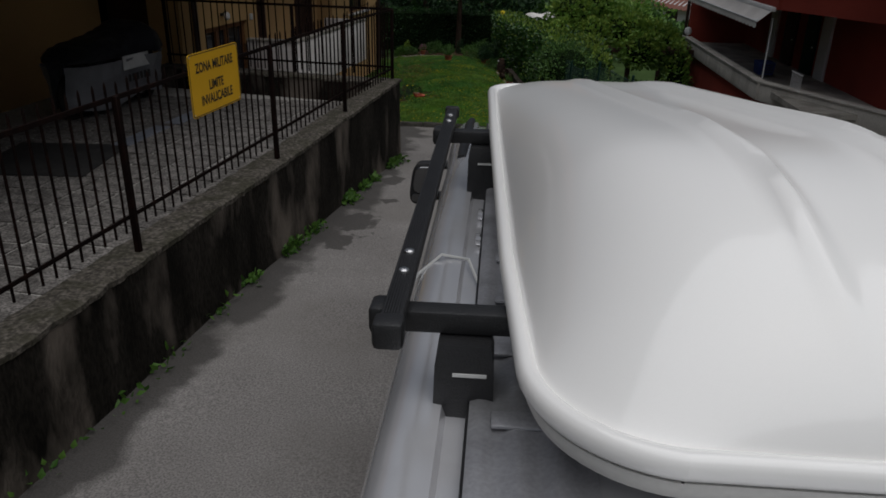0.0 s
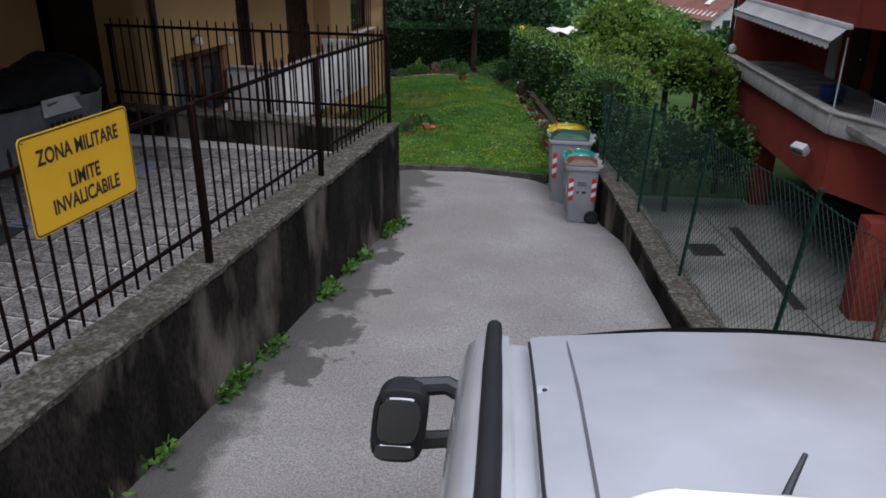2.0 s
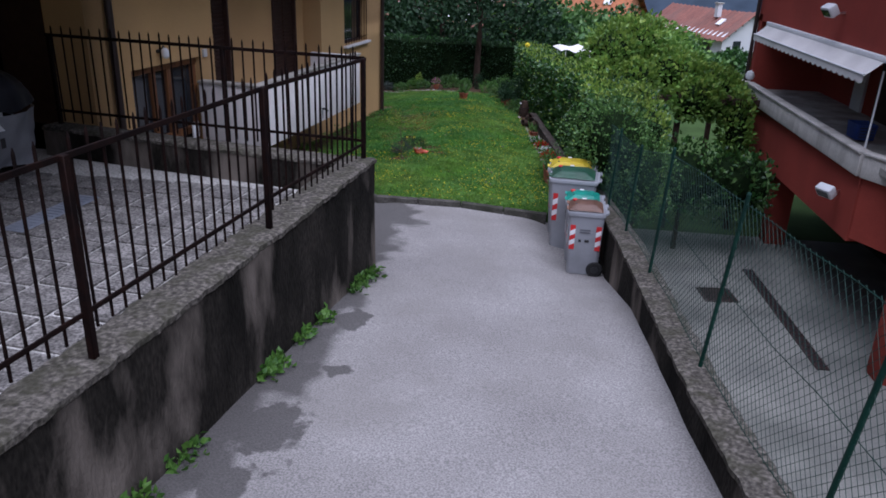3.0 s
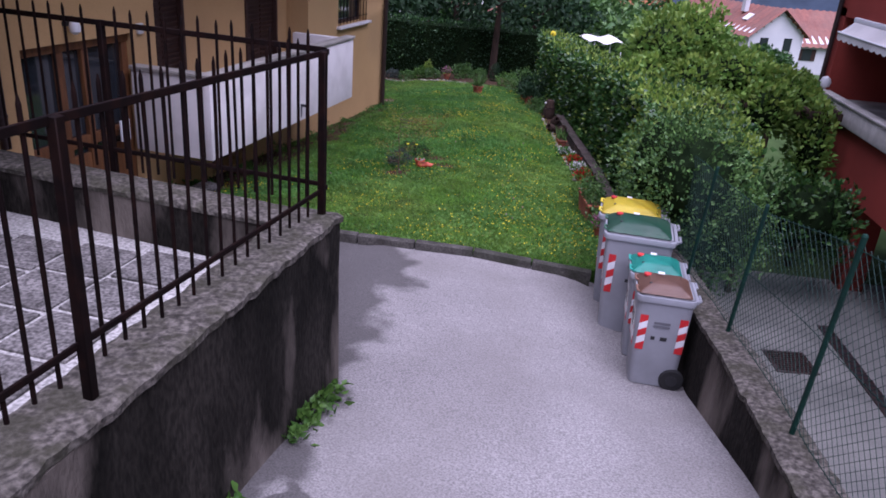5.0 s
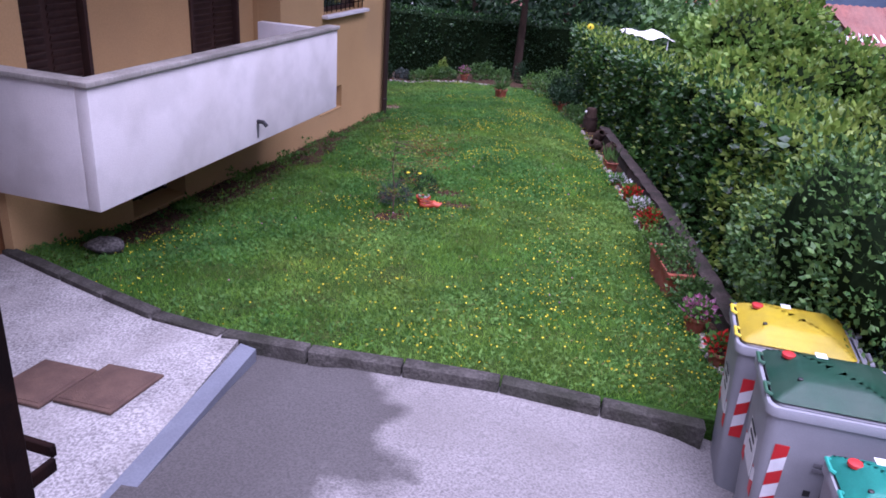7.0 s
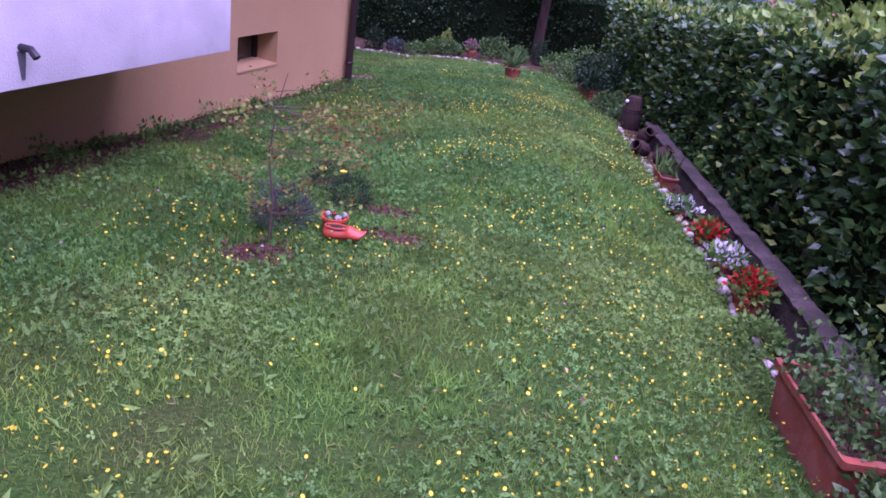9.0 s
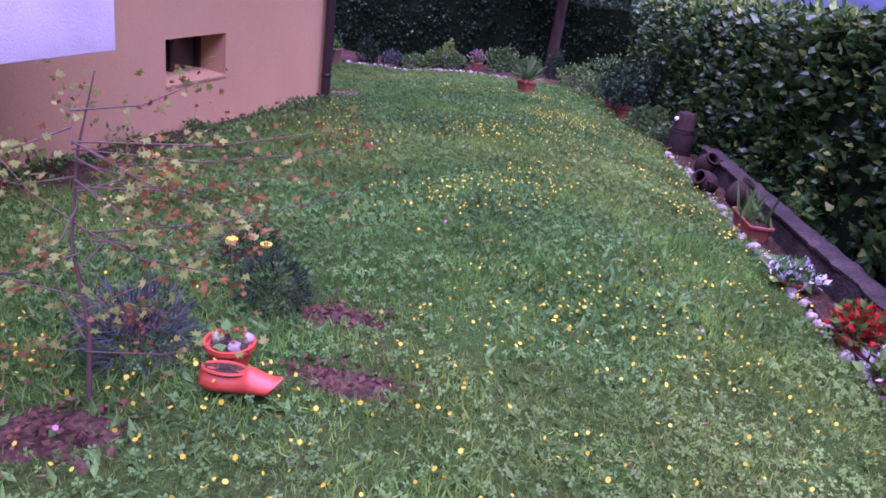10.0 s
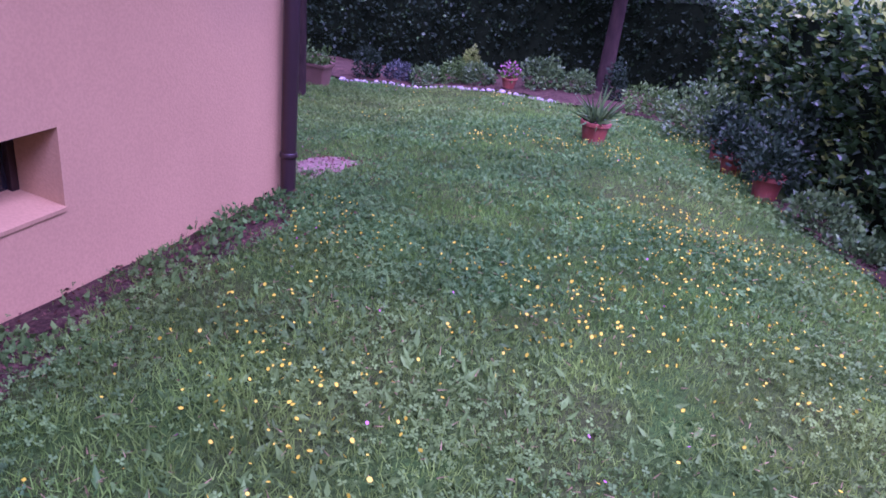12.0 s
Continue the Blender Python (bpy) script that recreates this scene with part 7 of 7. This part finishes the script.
def trough(m, l, w, h, label, leaves, n, size, tall, seed, petals=None, shape=LEAF, faces=LEAF_F, width=1.0, flop=0.8, material=None):
    e = thing("planter", m, label, "planter", "planters in the garden")
    part("trough", loft([[(x, y, z) for x, y in round_rect(w * k, l * k, 0.02, 3)] for z, k in ((0, 0.84), (h * 0.86, 0.96), (h * 0.87, 1.04), (h, 1.05), (h, 0.93), (h * 0.8, 0.9))], close=True), material or TERRACOTTA, e, sharp=40)
    part("soil", box((w * 0.88, l * 0.9, 0.02), (0, 0, h * 0.86)), SOIL, e)
    rng = np.random.default_rng(seed)
    p = np.column_stack((rng.uniform(-0.55, 0.55, n) * w, rng.uniform(-0.5, 0.5, n) * l, h * 0.9 + np.abs(rng.normal(size=n)) * tall * 0.5))
    tagged(scatter("leaves", p, np.tile((0, 0, 0.9), (n, 1)), rng.uniform(0.6, 1.3, n) * size, leaves, shape, faces, e, flop=flop, width=width, rng=rng), kind="stuff")
    if petals:
        tagged(scatter("petals", p[: n // 4] + (0, 0, 0.05), np.tile((0, 0, 0.9), (n // 4, 1)), rng.uniform(0.6, 1.3, n // 4) * size * 0.6, petals, parent=e, flop=flop, rng=rng), kind="stuff")
    return e


trough(pose(1.5, 17.45, lawn_z(1.5, 17.45) + 0.02, 0, 0, 8), 0.72, 0.26, 0.27, "long terracotta planter with a small green shrub", BUSH, 900, 0.04, 0.3, 61)
trough(pose(1.16, 21.7, lawn_z(1.16, 21.7) + 0.02, 0, 0, 8), 0.4, 0.16, 0.12, "small red planter holding upright green leaves", BUSH, 40, 0.2, 0.02, 62, None, BLADE, BLADE_F, 0.14, 0.35)
trough(pose(-5.0, 30.4, lawn_z(-5.0, 30.4), 0, 0, 80), 0.6, 0.3, 0.32, "brown planter box with green plants by the house corner", WEED, 500, 0.06, 0.2, 63, material=LID_BROWN)


# log with lid, jars
def log_jar(m):
    e = thing("log_planter", m, "brown wooden log with rounded cap in the border", "log")
    part("trunk", lathe([(0.12, 0), (0.145, 0.03), (0.15, 0.2), (0.145, 0.32), (0.13, 0.35), (0.135, 0.37)], 24), BARK, e)
    part("cap", lathe([(0.132, 0.372), (0.118, 0.4), (0.112, 0.5), (0.09, 0.545), (0.03, 0.56)], 24), BARK, e)
    part("band", lathe([(0.147, 0.33), (0.15, 0.335), (0.147, 0.352)], 24), DARK_METAL, e)
    part("knob", lathe([(0.022, 0), (0.03, 0.015), (0.015, 0.035)], 10), STICKER, e, "small white knob", m=Matrix.Translation((-0.1, -0.06, 0.47)) @ pose(0, 0, 0, 60, 0, -60))
    part("hole", lathe([(0.028, 0), (0.028, 0.012)], 12), BLACK, e, "round dark hole", m=Matrix.Translation((-0.115, -0.085, 0.16)) @ pose(0, 0, 0, 85, 0, -55))
    return e


log_jar(pose(0.93, 24.35, lawn_z(0.93, 24.35) - 0.04) @ Matrix.Scale(0.88, 4))


def tipped_jar(m, label):
    e = thing("clay_jar", m, label, "jar", "tipped jars in the border")
    part("jar", lathe([(0.03, 0), (0.07, 0.03), (0.09, 0.09), (0.085, 0.16), (0.06, 0.2), (0.065, 0.225), (0.05, 0.225), (0.045, 0.2), (0.07, 0.15), (0.07, 0.08), (0.03, 0.04)], 20), BARK, e)
    part("handle", tube([(0.07, 0, 0.18), (0.12, 0, 0.19), (0.13, 0, 0.12), (0.085, 0, 0.08)], 0.01, 7), BARK, e)
    return e


for x, y, a, b in ((1.02, 23.4, 40, 30), (1.06, 22.8, 60, -50), (1.12, 22.35, 30, 80)):
    tipped_jar(pose(x, y, lawn_z(x, y) + 0.06, a, 0, b) @ Matrix.Scale(1.0, 4), "brown clay jar lying tipped among leaves")


# clay clogs used as planters
def clog(m, label):
    e = thing("clog", m, label, "clog", "pair of clay clogs")
    secs = []
    for s in steps(0, 1, 22):
        y = -0.14 + 0.28 * s
        w = lerp(s, [0, 0.05, 0.2, 0.45, 0.65, 0.85, 0.95, 1], [0.012, 0.035, 0.045, 0.042, 0.05, 0.044, 0.026, 0.006])
        zt = lerp(s, [0, 0.1, 0.35, 0.5, 0.6, 0.75, 0.9, 1], [0.07, 0.085, 0.08, 0.085, 0.105, 0.085, 0.075, 0.085])
        zb = lerp(s, [0, 0.15, 0.5, 0.85, 1], [0.012, 0.0, 0.004, 0.015, 0.075])
        row = []
        for k in range(16):
            a = k * math.tau / 16
            z = (zt + zb) / 2 + (zt - zb) / 2 * math.sin(a)
            row.append((w * math.cos(a) * (1.05 if math.sin(a) < 0.3 else 0.92), y, z))
        secs.append(row)
    bm = loft(secs, close=True)
    part("shoe", bm, CLOG, e, sharp=60)
    part("opening", sheet(lambda u, v: Vector((0.034 * (2 * v - 1) * math.sqrt(max(0.02, 1 - (2 * u - 1) ** 2)), -0.125 + 0.14 * u, 0.0885 - 0.006 * math.sin(math.pi * v))), steps(0, 1, 10), steps(0, 1, 6)), SOIL, e, "dark hollow filled with soil")
    part("collar", tube([(0.04 * math.cos(a) * 0.95, -0.055 + 0.075 * math.sin(a), 0.087) for a in steps(0, math.tau, 20)], 0.006, 6), CLOG, e)
    return e


clog(pose(-0.95, 18.27, lawn_z(-0.95, 18.27) + 0.02, 0, 0, -82) @ Matrix.Scale(0.88, 4), "orange clay clog standing in the lawn bed")
bowl = pot(pose(-1.06, 18.42, lawn_z(-1.06, 18.42) + 0.01), 0.08, 0.1, "orange clay bowl filled with stones and a plant", CLOVER, None, 14, 0.05, 0.7, 0.05, 81, CLOG)
for k, (dx, dy) in enumerate(((-0.04, 0.0), (0.03, -0.03), (0.045, 0.035))):
    s = part("stone", stone_mesh(k + 3), STONE_WHITE, bowl, m=Matrix.Translation((dx, dy, 0.1)) @ Matrix.Scale(0.02, 4), sharp=0)

# plants of the middle bed
blob_plant("lavender", [(-1.36, 18.4, -0.1, 0.16, 0.14, 0.13)], 900, 0.07, GREYLEAF, "grey lavender tuft beside the clay clogs", "lavender", 91, None, False, BLADE, BLADE_F, None, 0.5, 0.07)
blob_plant("flower_clump", [(-1.12, 18.9, -0.12, 0.13, 0.11, 0.12)], 900, 0.045, HEDGE_DARK, "dark green clump in the middle bed", "flowers", 92, None, False, BLADE, BLADE_F, None, 0.6, 0.12)
blob_plant("flower_clump", [(-1.38, 19.27, -0.16, 0.12, 0.11, 0.1)], 700, 0.045, HEDGE_DARK, "dark purple-green clump in the middle bed", "flowers", 93, None, False, BLADE, BLADE_F, None, 0.6, 0.12)
for x, y, z in ((-1.36, 19.05, -0.03), (-1.22, 19.05, -0.04)):
    fl = thing("marigold", pose(x, y, lawn_z(x, y)), "single bright yellow marigold on a stem", "flower", "marigolds")
    part("stem", rod((0, 0, 0), (0, 0, 0.17), 0.003, seg=5), WEED, fl)
    part("bloom", lathe([(0.006, 0.165), (0.02, 0.172), (0.024, 0.182), (0.012, 0.188)], 12), PETAL_Y, fl)

# young maple
maple = thing("maple_sapling", pose(-1.33, 18.1, lawn_z(-1.33, 18.1)), "young maple with thin twigs and rusty yellow leaves", "sapling")
mrng = np.random.default_rng(15)
ROOT = Vector((-1.33, 18.1, lawn_z(-1.33, 18.1)))
part("stem", tube([(0, 0, -0.03), (0.01, 0.01, 0.25), (-0.02, 0.0, 0.5), (0.0, 0.02, 0.75), (0.05, 0.03, 0.95)], [0.008, 0.0065, 0.005, 0.0035, 0.0015], 7), TWIG, maple)
tips = []
for k in range(26):
    a, z = (k * 2.4, 0.18 + 0.042 * k) if k < 17 else (radians(mrng.uniform(-40, 25)), mrng.uniform(0.5, 0.78))
    l = mrng.uniform(0.28, 0.52) * (1.05 - 0.35 * k / 17) if k < 17 else mrng.uniform(0.45, 0.8)
    end = Vector((l * math.cos(a), l * math.sin(a), z + l * mrng.uniform(0.05, 0.4 if k < 17 else 0.22)))
    mid = end * 0.5 + Vector((0, 0, 0.5 * z - 0.03))
    part("twig", tube([(0, 0, z), mid, end], [0.0028, 0.002, 0.0009], 5), TWIG, maple)
    for t in (0.45, 0.6, 0.72, 0.85, 0.95, 1.0):
        q = Vector((0, 0, z)).lerp(mid, t * 2) if t < 0.5 else mid.lerp(end, t * 2 - 1)
        for _ in range(9):
            tips.append(tuple(q + Vector(mrng.normal(size=3) * 0.032)))
tips = np.array(tips)
STAR = np.array([(0, 0, 0), (-0.42, 0.12, 0.03), (-0.2, 0.38, 0), (-0.5, 0.62, 0.05), (-0.14, 0.6, 0), (0, 1.0, -0.05), (0.14, 0.6, 0), (0.5, 0.62, 0.05), (0.2, 0.38, 0), (0.42, 0.12, 0.03)])
STAR_F = [(0, 2, 1), (0, 4, 2), (2, 4, 3), (0, 6, 4), (4, 6, 5), (0, 8, 6), (6, 8, 7), (0, 9, 8)]
rusty = mrng.random(len(tips)) < np.clip(0.42 + tips[:, 0] * 0.7, 0.25, 0.85)
for sel, mat_, lab in ((rusty, MAPLE_RED, "rust-red leaves"), (~rusty, MAPLE, "yellow-green leaves")):
    p = tips[sel]
    d = mrng.normal(size=(len(p), 3)) * (1, 1, 0.3)
    tagged(scatter("leaves", p, d, mrng.uniform(0.014, 0.029, len(p)) * (0.8 if mat_ is MAPLE_RED else 1.1), mat_, STAR, STAR_F, maple, lab, flop=0.3, rng=mrng), kind="stuff")

# border and bed plants
for k, (x, y, z, rx, rz, mat_, sz, lab) in enumerate(((0.66, 25.4, -0.55, 0.24, 0.2, BUSH, 0.08, "leafy green plant in the border"), (0.82, 24.9, -0.6, 0.17, 0.15, BUSH, 0.08, "leafy green plant in the border"), (0.2, 28.6, -0.65, 0.45, 0.4, BUSH, 0.1, "bushy green plant by the hedge"), (0.7, 26.8, -0.4, 0.4, 0.45, HEDGE_DARK, 0.1, "dark bush beside the pots"),
                                                   (-0.25, 30.0, None, 0.34, 0.22, WEED, 0.08, "fresh green plants in the far bed"), (0.35, 29.7, None, 0.36, 0.24, WEED, 0.08, "fresh green plants in the far bed"), (-1.75, 31.4, None, 0.3, 0.28, BUSH, 0.1, "spiky green plants in the far bed"), (-1.2, 31.3, None, 0.2, 0.2, BUSH, 0.08, "low green plants in the far bed"), (-2.75, 31.6, None, 0.24, 0.2, BUSH, 0.08, "low green plants in the far bed"), (-3.1, 31.75, None, 0.26, 0.22, WEED, 0.08, "low green plants in the far bed"), (-2.95, 32.1, None, 0.14, 0.3, HEDGE_NEW, 0.08, "tall pale plant in the far bed"), (-3.6, 31.8, None, 0.26, 0.18, BUSH, 0.08, "low green plants in the far bed"), (-4.05, 31.8, None, 0.22, 0.17, GREYLEAF, 0.08, "grey-green plants in the far bed"), (-4.5, 31.5, None, 0.2, 0.3, HEDGE_DARK, 0.08, "dark upright plant in the far bed"), (-0.7, 30.9, None, 0.14, 0.34, HEDGE_DARK, 0.07, "small dark conifer in the far bed"),
                                                   (1.55, 22.0, -0.35, 0.12, 0.14, CLOVER, 0.06, "small leafy plant against the low wall"), (1.42, 18.45, -0.3, 0.14, 0.12, CLOVER, 0.06, "small leafy plant against the low wall"), (1.6, 16.9, -0.15, 0.16, 0.16, BUSH, 0.07, "small leafy plant against the low wall"))):
    z = lawn_z(x, y) + 0.75 * rz if z is None else z
    blob_plant("border_plant", [(x, y, z, rx, rx, rz), (x + 0.4 * rx, y + 0.3 * rx, z - 0.15 * rz, rx * 0.7, rx * 0.7, rz * 0.7)], int(700 + 2200 * rx), sz * 0.6, mat_, lab, "plant", 100 + k, None, False, group="border plants")
rock = part("rock", stone_mesh(40), SLAB, None, m=Matrix.Translation((-3.56, 16.36, lawn_z(-3.56, 16.36) + 0.1)) @ Matrix.Diagonal((0.19, 0.13, 0.08, 1)), sharp=60)
tagged(rock, "flat grey rock lying at the kerb's end", "rock")

# ---- paving pieces ----
first = None
for i in range(9):
    for j in range(19):
        x, y = -1.55 - 0.43 * i, 3.6 + 0.43 * j
        x += 0.12 * (y - 8)
        if x > wall_x(y) - 0.55 or y > 12.3 - 0.21 * (x + 0.6) - 0.75:
            continue
        m = pose(x, y, COURT - 0.011 + RND.uniform(-0.002, 0.002), RND.uniform(-0.3, 0.3), RND.uniform(-0.3, 0.3), -6.8)
        if first is None:
            first = part("slab", box((0.395, 0.395, 0.03), (0, 0, 0), 0.004, seg=1), SLAB, court, m=m)
        else:
            share("slab", first, m, court)
